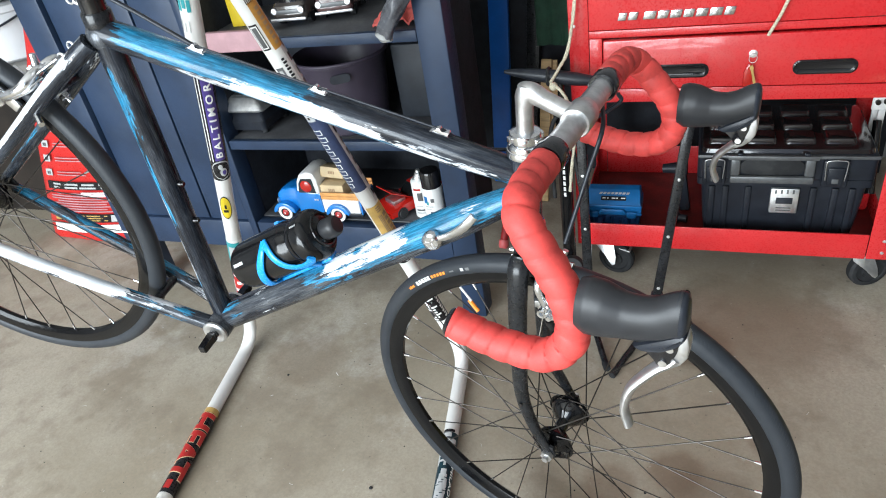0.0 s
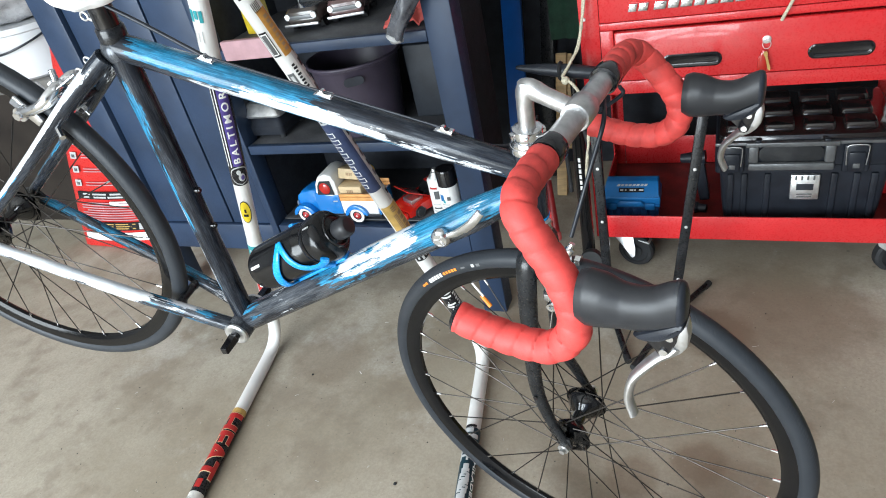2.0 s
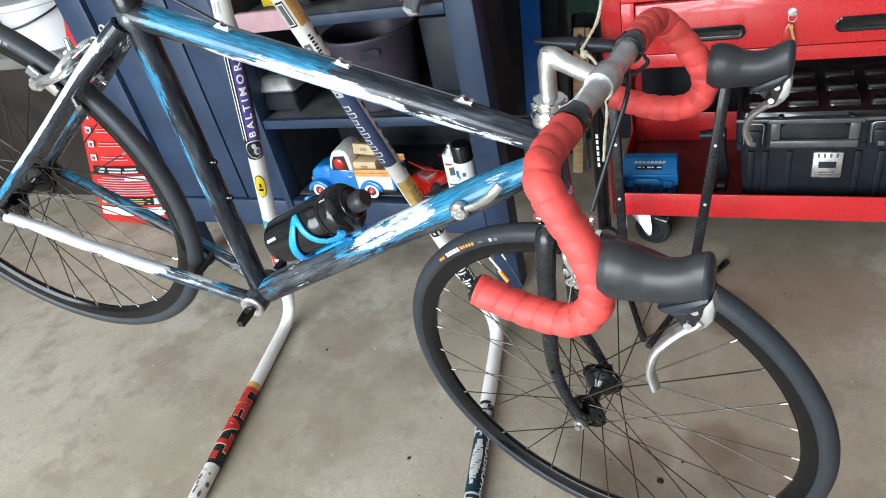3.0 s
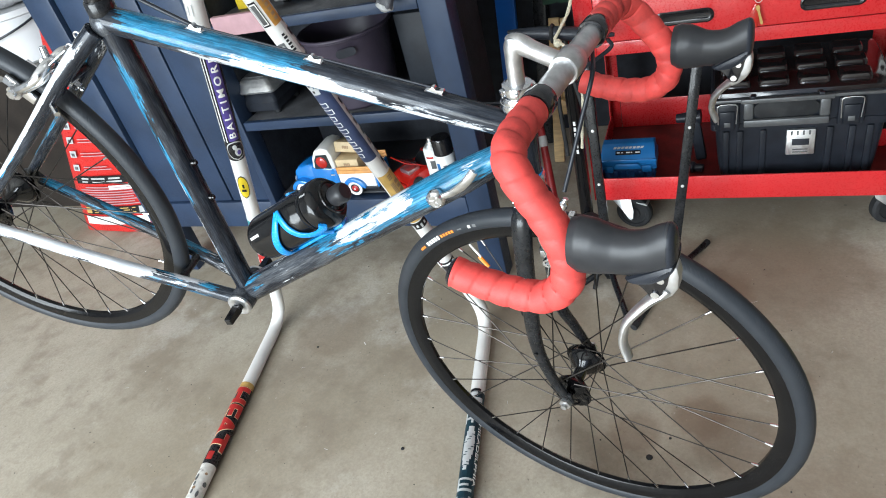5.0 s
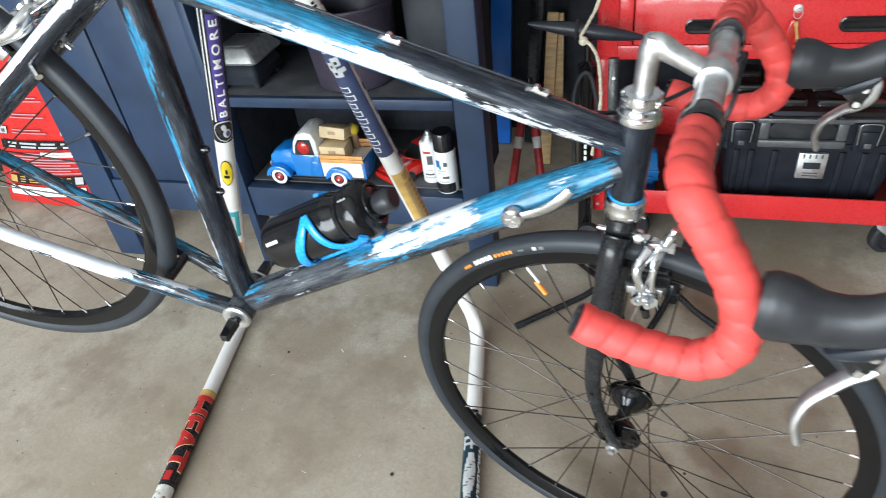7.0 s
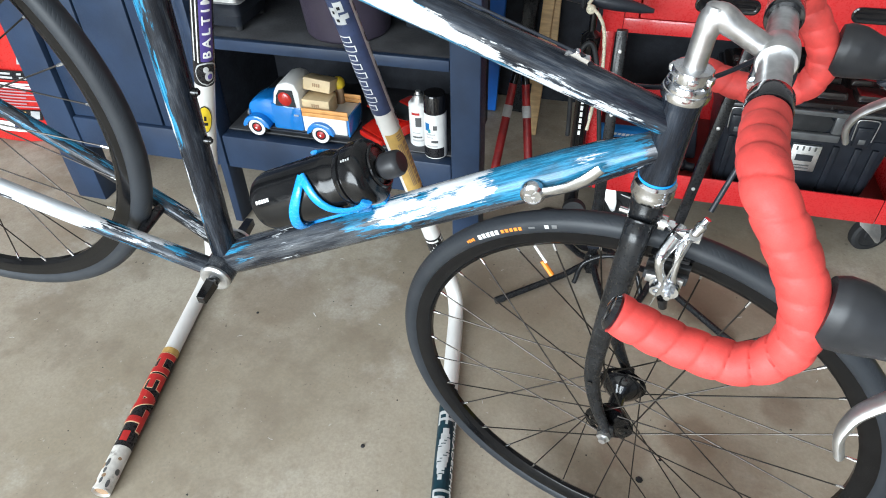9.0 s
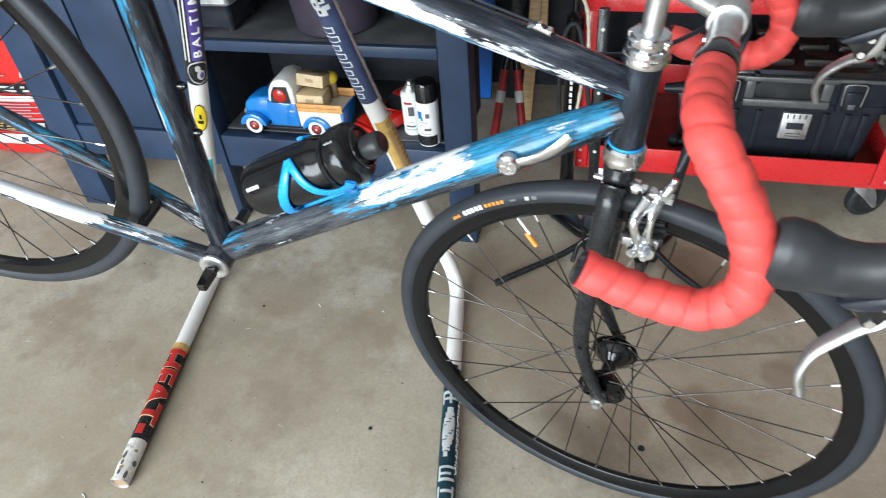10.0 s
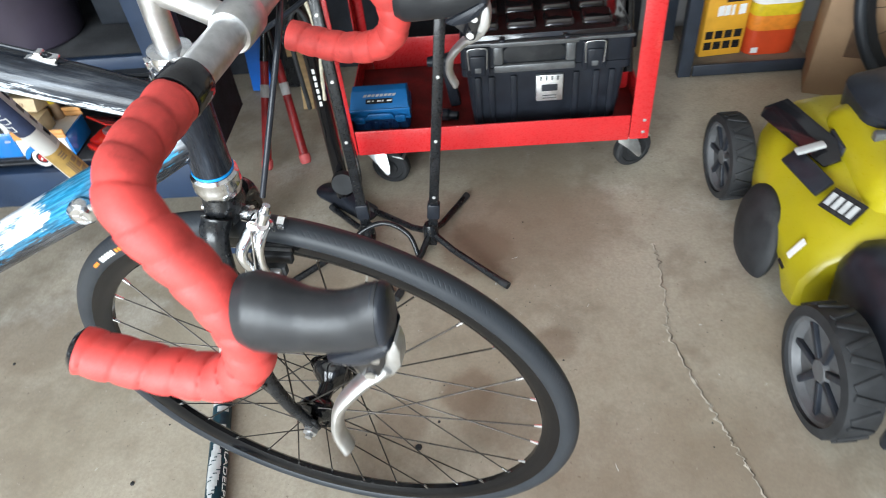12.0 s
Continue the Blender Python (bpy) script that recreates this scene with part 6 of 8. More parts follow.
lid = part("lid", loft([rounded(W + 0.002, D + 0.006, 0.014, 0.306, cx=tx, cy=ty), rounded(W + 0.002, D + 0.006, 0.014, 0.364, cx=tx, cy=ty), rounded(W - 0.006, D - 0.004, 0.02, 0.370, cx=tx, cy=ty)]), M["blackplastic"], tb, "black lid with a lipped edge", angle=25)
top = part("lid_top", loft([rounded(W - 0.012, D - 0.010, 0.016, 0.3703, cx=tx, cy=ty), rounded(W - 0.018, D - 0.016, 0.018, 0.380, cx=tx, cy=ty), rounded(W - 0.05, D - 0.05, 0.02, 0.384, cx=tx, cy=ty)]), M["lidbrown"], lid, "glossy smoky top of the lid", angle=25)
for i in range(4):
    for j in range(3):
        x0, y0 = TX0 + 0.021 + i * 0.0845, TY0 + 0.026 + j * 0.080
        part("lid_rib", loft([rounded(0.070, 0.060, 0.008, 0.378, cx=x0 + 0.035, cy=y0 + 0.030), rounded(0.066, 0.0515, 0.008, 0.3915, cx=x0 + 0.035, cy=y0 + 0.030), rounded(0.060, 0.046, 0.008, 0.3955, cx=x0 + 0.035, cy=y0 + 0.030), rounded(0.046, 0.032, 0.006, 0.3935, cx=x0 + 0.035, cy=y0 + 0.030)]), M["lidbrown"], top, angle=28)
hx0, hx1 = 0.400, 0.584
han = part("handle", box(hx0, hx1, TY0 - 0.018, TY0 - 0.004, 0.299, 0.318, 0.004), M["greymetal"], tb, "grey grip bar across the front")
for x in (hx0, hx1 - 0.022):
    part("handle_arm", box(x, x + 0.022, TY0 - 0.016, TY0 - 0.004, 0.3185, 0.362, 0.004), M["greymetal"], han)
part("lid_edge", box(TX0 - 0.001, TX1 + 0.001, TY0 - 0.0095, TY0 - 0.0034, 0.3625, 0.3705, 0.0015), M["greymetal"], lid, "paler grey edge of the lid")
part("handle_top", box(hx0 - 0.006, hx1 + 0.006, TY0 - 0.018, TY0 - 0.0098, 0.3622, 0.3735, 0.002), M["greymetal"], han)
e = 0.012
w0, w1 = hx0 + 0.0225, hx1 - 0.0225
part("handle_well", prism([(w0 + e, 0.3195), (w1 - e, 0.3195), (w1, 0.3195 + e), (w1, 0.3605 - e), (w1 - e, 0.3605), (w0 + e, 0.3605), (w0, 0.3605 - e), (w0, 0.3195 + e)], 0.005, Matrix.Translation((0, TY0 - 0.0092, 0)), 0.001), M["rubber"], tb, "dark recess behind the grip")
for x in (hx0 + 0.014, hx1 - 0.026):
    part("hinge_block", box(x, x + 0.012, TY0 - 0.020, TY0 - 0.008, 0.3740, 0.381, 0.002), M["blackplastic"], han)
for x0 in (0.337, 0.600):
    la = part("latch", box(x0, x0 + 0.054, TY0 - 0.016, TY0 - 0.004, 0.292, 0.3615, 0.004), M["blackplastic"], tb, "wide black latch")
    part("latch_bar", sweep(bmesh.new(), bspline([(x0 + 0.007, TY0 - 0.018, 0.312), (x0 + 0.005, TY0 - 0.019, 0.350), (x0 + 0.007, TY0 - 0.019, 0.362), (x0 + 0.020, TY0 - 0.019, 0.3645), (x0 + 0.034, TY0 - 0.019, 0.3645), (x0 + 0.047, TY0 - 0.019, 0.362), (x0 + 0.049, TY0 - 0.019, 0.350), (x0 + 0.047, TY0 - 0.018, 0.312)], 5), 0.0014, 8), M["satin"], la, "bare wire bail")
    part("latch_tongue", box(x0 + 0.010, x0 + 0.044, TY0 - 0.022, TY0 - 0.0165, 0.298, 0.346, 0.003), M["blackplastic"], la)
    part("latch_mark", box(x0 + 0.020, x0 + 0.034, TY0 - 0.0232, TY0 - 0.0222, 0.306, 0.318, 0.0004), M["greymetal"], la)
pl = part("lock_plate", box(0.497, 0.560, TY0 - 0.008, TY0 + 0.0035, 0.212, 0.281, 0.003), M["chrome"], tb, "satin silver lock plate")
part("plate_slot", box(0.510, 0.547, TY0 - 0.0095, TY0 - 0.0085, 0.240, 0.257, 0.0004), M["dark"], pl, "dark slot")
for z in (0.220, 0.227):
    part("plate_line", box(0.512, 0.545, TY0 - 0.0092, TY0 - 0.0084, z, z + 0.0025), M["greymetal"], pl)
for k in range(4):
    part("plate_tooth", box(0.506 + k * 0.013, 0.510 + k * 0.013, TY0 - 0.0092, TY0 - 0.0084, 0.268, 0.279), M["greymetal"], pl)

# ---- the blue case in the tray ----
bc = thing("tool_case", Matrix.Translation((0.118, 1.92, 0.1235)), "small blue plastic tool case with a ribbed base, in the tray", "tool case")
BX0, BX1, BY0, BY1 = 0.034, 0.187, 1.885, 1.957
part("base", box(BX0 + 0.004, BX1 - 0.004, BY0 + 0.002, BY1, 0.1235, 0.154, 0.004), M["case_navy"], bc, "darker blue ribbed base")
for k in range(6):
    x = BX0 + 0.008 + k * 0.0235
    part("rib", prism([(x, 0.127), (x + 0.0175, 0.127), (x + 0.0155, 0.149), (x + 0.0020, 0.149)], 0.006, Matrix.Translation((0, BY0 - 0.004, 0)), 0.0018), M["case_navy"], bc)


def case_ring(inset, front, back, z):
    return [(BX0 + inset, BY0 + front, z), (BX1 - inset, BY0 + front, z), (BX1 - inset, BY1 - back, z), (BX0 + inset, BY1 - back, z)]


lidc = part("lid", loft([case_ring(0.002, 0.0, 0.002, 0.1555), case_ring(0.0, -0.002, 0.0, 0.158), case_ring(0.0, -0.002, 0.0, 0.187), case_ring(0.003, 0.002, 0.001, 0.191), case_ring(0.006, 0.036, 0.003, 0.2135), case_ring(0.010, 0.042, 0.007, 0.2155)]), M["caseblue"], bc, angle=20)
part("lid_band", box(BX0 - 0.002, BX1 + 0.002, BY0 - 0.007, BY0 - 0.0025, 0.1575, 0.1645, 0.002), M["caseblue"], lidc)
part("lid_band", box(BX0 - 0.002, BX1 + 0.002, BY0 - 0.007, BY0 - 0.0025, 0.181, 0.1885, 0.002), M["caseblue"], lidc)
for x in (BX0 + 0.012, BX1 - 0.038):
    latch = part("latch", box(x, x + 0.026, BY0 - 0.012, BY0 - 0.0072, 0.151, 0.171, 0.003), M["caseblue"], bc)
    part("latch_lip", box(x + 0.004, x + 0.022, BY0 - 0.0145, BY0 - 0.0122, 0.1525, 0.1565, 0.001), M["caseblue"], latch)
part("carry_handle", prism([(BX0 + 0.040, 0.162), (BX1 - 0.040, 0.162), (BX1 - 0.040, 0.1685), (BX1 - 0.048, 0.1785), (BX0 + 0.048, 0.1785), (BX0 + 0.040, 0.1685)], 0.005, Matrix.Translation((0, BY0 - 0.0125, 0)), 0.002), M["caseblue"], bc)
sl = axes(((BX0 + BX1) / 2, BY0 + 0.019, 0.20225), (1, 0, 0), (0, 0.834, 0.552), (0, -0.552, 0.834))
for k in range(8):
    part("print", prism([(-0.040 + k * 0.0105, 0.007), (-0.0325 + k * 0.0105, 0.007), (-0.0295 + k * 0.0105, 0.0135), (-0.0370 + k * 0.0105, 0.0135)], 0.0007, sl @ Matrix.Translation((0, 0, 0.0010)) @ Matrix.Rotation(radians(-90), 4, "X")), M["sticker_grey"], bc, "pale letter-like mark")
part("label", box(-0.033, 0.035, -0.012, 0.001, 0.0002, 0.0010, m=sl), M["sticker_black"], bc, "black strip on the lid")
for k, w in enumerate((0.008, 0.004, 0.010, 0.004, 0.012)):
    part("label_mark", box(-0.029 + k * 0.0125, -0.029 + k * 0.0125 + w, -0.0070, -0.0035, 0.0011, 0.0016, m=sl), M["sticker_white"], bc, "pale mark")

# air gun lying in the tray
gun = thing("air_tool", Matrix.Translation((0.27, 1.99, 0.1235)), "black pistol-shaped air tool lying in the tray", "tool")
part("barrel", rod((0.236, 1.99, 0.248), (0.300, 1.985, 0.254), 0.012, 0.019, seg=18), M["blackplastic"], gun)
part("grip", box(-0.014, 0.014, -0.014, 0.014, 0.0, 0.125, 0.005, Matrix.Translation((0.300, 1.985, 0.1235)) @ Matrix.Rotation(radians(-8), 4, "Y")), M["blackplastic"], gun)
part("trigger", box(-0.004, 0.004, -0.005, 0.005, 0.0, 0.02, 0.002, Matrix.Translation((0.278, 1.985, 0.222))), M["satin"], gun)
bm = lathe([(0.0, 0.0), (0.014, 0.0), (0.016, 0.004), (0.016, 0.020), (0.011, 0.026), (0.011, 0.046), (0.0, 0.046)], along((0.262, 1.915, 0.1395), (0.312, 1.902, 0.1395), V((0, 0, 1))), 18)
single("socket_wrench_head", bm, M["blackplastic"], "small black socket head lying on the tray", "tool")

# white-handled jack and bars at the side of the box
jack = thing("floor_jack", Matrix.Translation((0.728, 2.02, 0.1235)), "white steel jack handle with bolts leaning in the cart", "jack")
for x, t in ((0.735, -9), (0.752, -5)):
    part("handle_bar", box(-0.008, 0.008, -0.004, 0.004, 0.0, 0.34, 0.002, Matrix.Translation((x - 0.012, 2.04, 0.124)) @ Matrix.Rotation(radians(-t * 0.4), 4, "Y") @ Matrix.Rotation(radians(t), 4, "X")), M["white"], jack)
part("cross_plate", box(0.716, 0.752, 2.022, 2.028, 0.40, 0.440, 0.003), M["white"], jack)
for x, z in ((0.727, 0.422), (0.744, 0.424)):
    part("bolt", rod((x, 2.022, z), (x, 2.013, z), 0.006, seg=8), M["steel"], jack)
part("jack_body", box(0.702, 0.752, 2.0, 2.16, 0.1235, 0.20, 0.012), M["red"], jack, "red jack body")
part("jack_arm", rod((0.735, 1.96, 0.20), (0.742, 2.05, 0.36), 0.014, 0.010, seg=12), M["blackmetal"], jack)

PLACE = stand_at(0.060, 0.030, 0.0, 2.1)
# ---- folding black stands ----


def floor_stand(name, foot, top, feet, label, knots):
    st = thing(name, Matrix.Translation((foot[0], foot[1], 0)), label, "stand", "folding stands")
    f, t = V(foot), V(top)
    mm = along(f, t, V((0, -1, 0)))
    L = (t - f).length
    pole = part("pole", box(-0.007, 0.007, -0.011, 0.011, 0.0, L, 0.003, mm), M["blackpaint"], st)
    for s in knots:
        part("screw", lathe([(0.0, 0.0018), (0.003, 0.0015), (0.0042, 0.0)], axes(mm @ V((0.007, 0, s)), mm.to_3x3() @ V((0, 1, 0)), mm.to_3x3() @ V((0, 0, 1)), mm.to_3x3() @ V((1, 0, 0))), 10), M["chrome"], pole)
    part("hub", lathe([(0.0, 0.0), (0.016, 0.0), (0.018, 0.01), (0.018, 0.040), (0.012, 0.052), (0.0, 0.052)], Matrix.Translation((f.x, f.y, 0.012)), 14), M["blackpaint"], st)
    part("clamp", box(-0.012, 0.011, -0.0145, 0.0145, 0.13 * L, 0.13 * L + 0.040, 0.004, mm), M["blackplastic"], st)
    for q in feet:
        e = V((q[0], q[1], 0.0085))
        lg = part("leg", sweep(bmesh.new(), [f + V((0, 0, 0.040)), f + (e - f) * 0.3 + V((0, 0, 0.018)), e], 0.0078, 10), M["blackpaint"], st)
        d = (e - f)
        d.z = 0
        d.normalize()
        part("foot_cap", rod(e - d * 0.012, e + d * 0.010, 0.0085, seg=10), M["rubber"], lg)
    return st


floor_stand("folding_stand", (0.254, 1.598, 0.0), (0.328, 1.635, 0.615), ((0.333, 1.752), (0.418, 1.452), (0.10, 1.722), (0.185, 1.43)), "black steel folding stand with riveted flat pole and star feet", (0.14, 0.285, 0.43, 0.57))
floor_stand("folding_stand", (0.104, 1.612, 0.0), (0.092, 1.645, 0.60), ((-0.092, 1.458), (0.165, 1.45), (0.0, 1.735)), "black steel folding stand beside the cart", (0.285, 0.425, 0.56))
single("bent_handle", sweep(bmesh.new(), bspline([(0.070, 1.56, 0.006), (0.088, 1.575, 0.06), (0.15, 1.585, 0.085), (0.205, 1.57, 0.06), (0.228, 1.54, 0.006)], 8), 0.006, 10), M["blackpaint"], "bent black steel handle standing on the floor", "handle")

PLACE = stand_at(0.052, 0.075, -0.0145, 2.1)
# ---- things on the bottom shelf ----
S1, S2, S3 = 0.2855, 0.5325, 0.7855


def toy_wheel(parent, c, r, w, axis=V((0, -1, 0))):
    mm = axes(c, V((1, 0, 0)), axis.cross(V((1, 0, 0))), axis)
    t = part("wheel", lathe([(r * 0.62, -w / 2), (r * 0.93, -w / 2), (r, -w * 0.3), (r, w * 0.3), (r * 0.93, w / 2), (r * 0.62, w / 2)], mm, 28, closed=True), M["rubber"], parent)
    part("whitewall", lathe([(r * 0.55, w / 2 + 0.0006), (r * 0.86, w / 2 + 0.0012), (r * 0.88, w / 2)], mm, 28, caps=False), M["whiteplain"], t, "white tyre wall")
    part("hub_disc", lathe([(0.0, w / 2 - 0.0004), (r * 0.58, w / 2 - 0.0008)], mm, 22), M["blackplastic"], t, "black wheel centre")
    part("hubcap", lathe([(0.0, w / 2 + 0.0030), (r * 0.24, w / 2 + 0.0025), (r * 0.40, w / 2 + 0.0002)], mm, 22), M["rimred"], t, "red hub cap")
    part("hub_mark", lathe([(0.0, w / 2 + 0.0042), (r * 0.13, w / 2 + 0.0036)], mm, 4), M["whiteplain"], t, "small white mark")
    return t


truck = thing("toy_truck", Matrix.Translation((-0.62, 1.62, S1)), "blue and white toy pickup truck carrying wooden crates, on the shelf", "toy truck")
ty0, ty1 = 1.572, 1.672
fx, rx, tz = -0.729, -0.561, S1


def slab(outline, y0, y1, bevel):
    return prism([(x, z) for x, z in outline], y1 - y0, Matrix.Translation((0, y0, 0)), bevel)


part("chassis", box(-0.760, -0.490, ty0 + 0.008, ty1 - 0.008, tz + 0.014, tz + 0.026, 0.003), M["blackplastic"], truck)
hood_ = [(-0.752, tz + 0.030), (-0.757, tz + 0.058), (-0.750, tz + 0.080), (-0.730, tz + 0.092), (-0.700, tz + 0.095), (-0.660, tz + 0.096), (-0.660, tz + 0.026), (-0.74, tz + 0.026)]
part("bonnet", slab(hood_, ty0 + 0.016, ty1 - 0.016, 0.011), M["truckblue"], truck, "rounded glossy blue bonnet")
cabp = [(-0.684, tz + 0.024), (-0.684, tz + 0.092), (-0.606, tz + 0.086), (-0.606, tz + 0.024)]
part("cab", slab(cabp, ty0 + 0.006, ty1 - 0.006, 0.005), M["truckblue"], truck, "blue cab with a door")
roof = [(-0.680, tz + 0.086), (-0.672, tz + 0.120), (-0.658, tz + 0.142), (-0.634, tz + 0.150), (-0.614, tz + 0.145), (-0.606, tz + 0.125), (-0.606, tz + 0.070)]
part("cab_roof", slab(roof, ty0 + 0.008, ty1 - 0.008, 0.007), M["whiteplain"], truck, "white cab roof")
part("side_window", slab([(-0.670, tz + 0.087), (-0.664, tz + 0.114), (-0.654, tz + 0.129), (-0.621, tz + 0.130), (-0.617, tz + 0.087)], ty0 + 0.0062, ty0 + 0.0075, 0.0), M["glassdark"], truck, "dark open side window")
bmx_ = bmesh.new()
bmesh.ops.create_uvsphere(bmx_, u_segments=20, v_segments=12, radius=0.0185, matrix=Matrix.Translation((-0.643, ty0 + 0.0085, tz + 0.1065)) @ Matrix.Diagonal((1, 0.4, 1, 1)))
part("round_passenger", bmx_, M["toyred"], truck, "plain red rounded shape in the window")
part("bed", box(-0.605, -0.494, ty0 + 0.006, ty1 - 0.006, tz + 0.026, tz + 0.068, 0.003), M["whiteplain"], truck, "white load bed")
part("tail_board", box(-0.4935, -0.488, ty0 + 0.008, ty1 - 0.008, tz + 0.022, tz + 0.072, 0.002), M["truckblue"], truck)
for y in (ty0 + 0.004, ty1 - 0.008):
    for z in (0.0685, 0.0795):
        part("slat", box(-0.604, -0.488, y, y + 0.004, tz + z, tz + z + 0.0100, 0.001), M["slat"], truck, "orange wooden slat")
for cx, y in ((fx, ty0), (rx, ty0), (fx, ty1 - 0.03), (rx, ty1 - 0.03)):
    arc = [(cx + 0.036 * math.cos(radians(a)), tz + 0.024 + 0.033 * math.sin(radians(a))) for a in range(0, 181, 15)]
    arc += [(cx + 0.0275 * math.cos(radians(a)), tz + 0.024 + 0.0265 * math.sin(radians(a))) for a in range(180, -1, -15)]
    part("wheel_arch", slab(arc, y - 0.004 if y == ty0 else y, y + 0.030, 0.004), M["truckblue"], truck, "bulging blue wheel arch")
    toy_wheel(truck, V((cx, y + (0.008 if y == ty0 else 0.022), tz + 0.0245)), 0.0245, 0.016, V((0, -1, 0)) if y == ty0 else V((0, 1, 0)))
part("running_board", box(-0.696, -0.592, ty0 + 0.002, ty0 + 0.012, tz + 0.018, tz + 0.023, 0.001), M["blackplastic"], truck)
part("bumper", box(-0.764, -0.757, ty0 + 0.010, ty1 - 0.010, tz + 0.018, tz + 0.030, 0.002), M["chrome"], truck)
part("headlight", lathe([(0.0, 0.006), (0.007, 0.005), (0.009, 0.0)], axes((-0.748, ty0 + 0.018, tz + 0.055), (0, 1, 0), (0, 0, 1), (-1, 0, 0)), 16), M["chrome"], truck)
part("door_handle", box(-0.625, -0.613, ty0 + 0.003, ty0 + 0.006, tz + 0.066, tz + 0.069), M["chrome"], truck)
for m_ in (Matrix.Translation((-0.570, 1.610, tz + 0.089)), Matrix.Translation((-0.572, 1.630, tz + 0.1250)) @ Matrix.Rotation(radians(-14), 4, "X") @ Matrix.Rotation(radians(5), 4, "Y")):
    cr = part("crate", box(-0.034, 0.034, -0.024, 0.024, -0.020 if m_.translation.z < tz + 0.1 else -0.010, 0.0185, 0.0012, m_), M["crate"], truck, "pale wooden crate")
    for k in range(4):
        part("crate_mark", box(-0.010 + k * 0.005, -0.0065 + k * 0.005, -0.0247, -0.0241, 0.0, 0.008, m=m_), M["card"], cr, "brown mark")
bmy = bmesh.new()
bmesh.ops.create_uvsphere(bmy, u_segments=20, v_segments=12, radius=0.016, matrix=Matrix.Translation((-0.540, 1.662, tz + 0.118)))
part("round_cargo", bmy, M["lime"], truck, "plain yellow rounded shape among the crates")
part("cargo_post", rod((-0.540, 1.662, tz + 0.052), (-0.540, 1.662, tz + 0.106), 0.013, 0.010, seg=14), M["card"], truck)

car = thing("toy_car", Matrix.Translation((-0.40, 1.68, S1)), "red model sports car with its bonnet raised, on the shelf", "toy car")
cm = Matrix.Translation((-0.385, 1.685, S1)) @ Matrix.Rotation(radians(58), 4, "Z")
part("body", loft([[(x, y * w, z) for x, z in ((-0.10, 0.014), (-0.10, 0.030), (-0.060, 0.038), (-0.02, 0.040), (0.04, 0.040), (0.095, 0.034), (0.10, 0.014))] for y, w in ((-0.042, 1.0), (-0.036, 1.0), (0.036, 1.0), (0.042, 1.0))], m=cm), M["toyred"], car, angle=30)
part("cabin", prism([(-0.02, 0.040), (0.008, 0.060), (0.045, 0.061), (0.075, 0.042)], 0.064, cm @ Matrix.Translation((0, -0.032, 0)), 0.004), M["glassdark"], car, "dark tinted cabin")
part("roof", prism([(0.006, 0.0612), (0.046, 0.0622), (0.044, 0.065), (0.01, 0.064)], 0.056, cm @ Matrix.Translation((0, -0.028, 0)), 0.001), M["toyred"], car)
part("bonnet", box(-0.075, 0.0, -0.036, 0.036, 0.0, 0.003, 0.001, cm @ Matrix.Translation((-0.022, 0, 0.042)) @ Matrix.Rotation(radians(32), 4, "Y")), M["toyred"], car, "raised red bonnet")
part("engine", box(-0.075, -0.035, -0.022, 0.022, 0.034, 0.048, 0.003, cm), M["satin"], car, "silver engine block")
part("front_bumper", box(-0.112, -0.101, -0.040, 0.040, 0.012, 0.028, 0.004, cm), M["toyred"], car)
for x in (-0.066, 0.066):
    for y in (-0.040, 0.040):
        wv = lathe([(0.0, 0.006), (0.010, 0.006), (0.012, 0.004), (0.0165, 0.005), (0.0165, -0.005), (0.0, -0.005)], cm @ Matrix.Translation((x, y, 0.0165)) @ Matrix.Rotation(radians(90 if y < 0 else -90), 4, "X"), 20)
        part("wheel", wv, M["rubber"], car)


def can(c, r, h, mats, label, prints):
    ob = thing("spray_can", Matrix.Translation(c), label, "spray can", "spray cans")
    part("body", lathe([(r * 0.9, 0.0), (r, 0.003), (r, h * 0.70), (r * 0.93, h * 0.715), (r * 0.78, h * 0.745)], None, 28), mats[0], ob, world=False)
    part("cap", lathe([(r * 0.95, h * 0.72), (r * 0.95, h * 0.97), (r * 0.88, h), (0.0, h)] if mats[1] is M["gloss"] else [(r * 0.78, h * 0.745), (r * 0.5, h * 0.80), (r * 0.42, h * 0.80), (r * 0.42, h * 0.84), (r * 0.25, h * 0.85), (r * 0.25, h * 0.90), (0.0, h * 0.90)], None, 24), mats[1], ob, world=False)
    for z0, z1, a0, a1, mt in prints:
        bm = bmesh.new()
        ring = [[bm.verts.new(((r + 0.0005) * math.cos(radians(a0 + (a1 - a0) * k / 10)), (r + 0.0005) * math.sin(radians(a0 + (a1 - a0) * k / 10)), z)) for k in range(11)] for z in (z0 * h, z1 * h)]
        for k in range(10):
            bm.faces.new((ring[0][k], ring[0][k + 1], ring[1][k + 1], ring[1][k]))
        part("print", bm, M[mt], ob, "printed patch", world=False)
    return ob


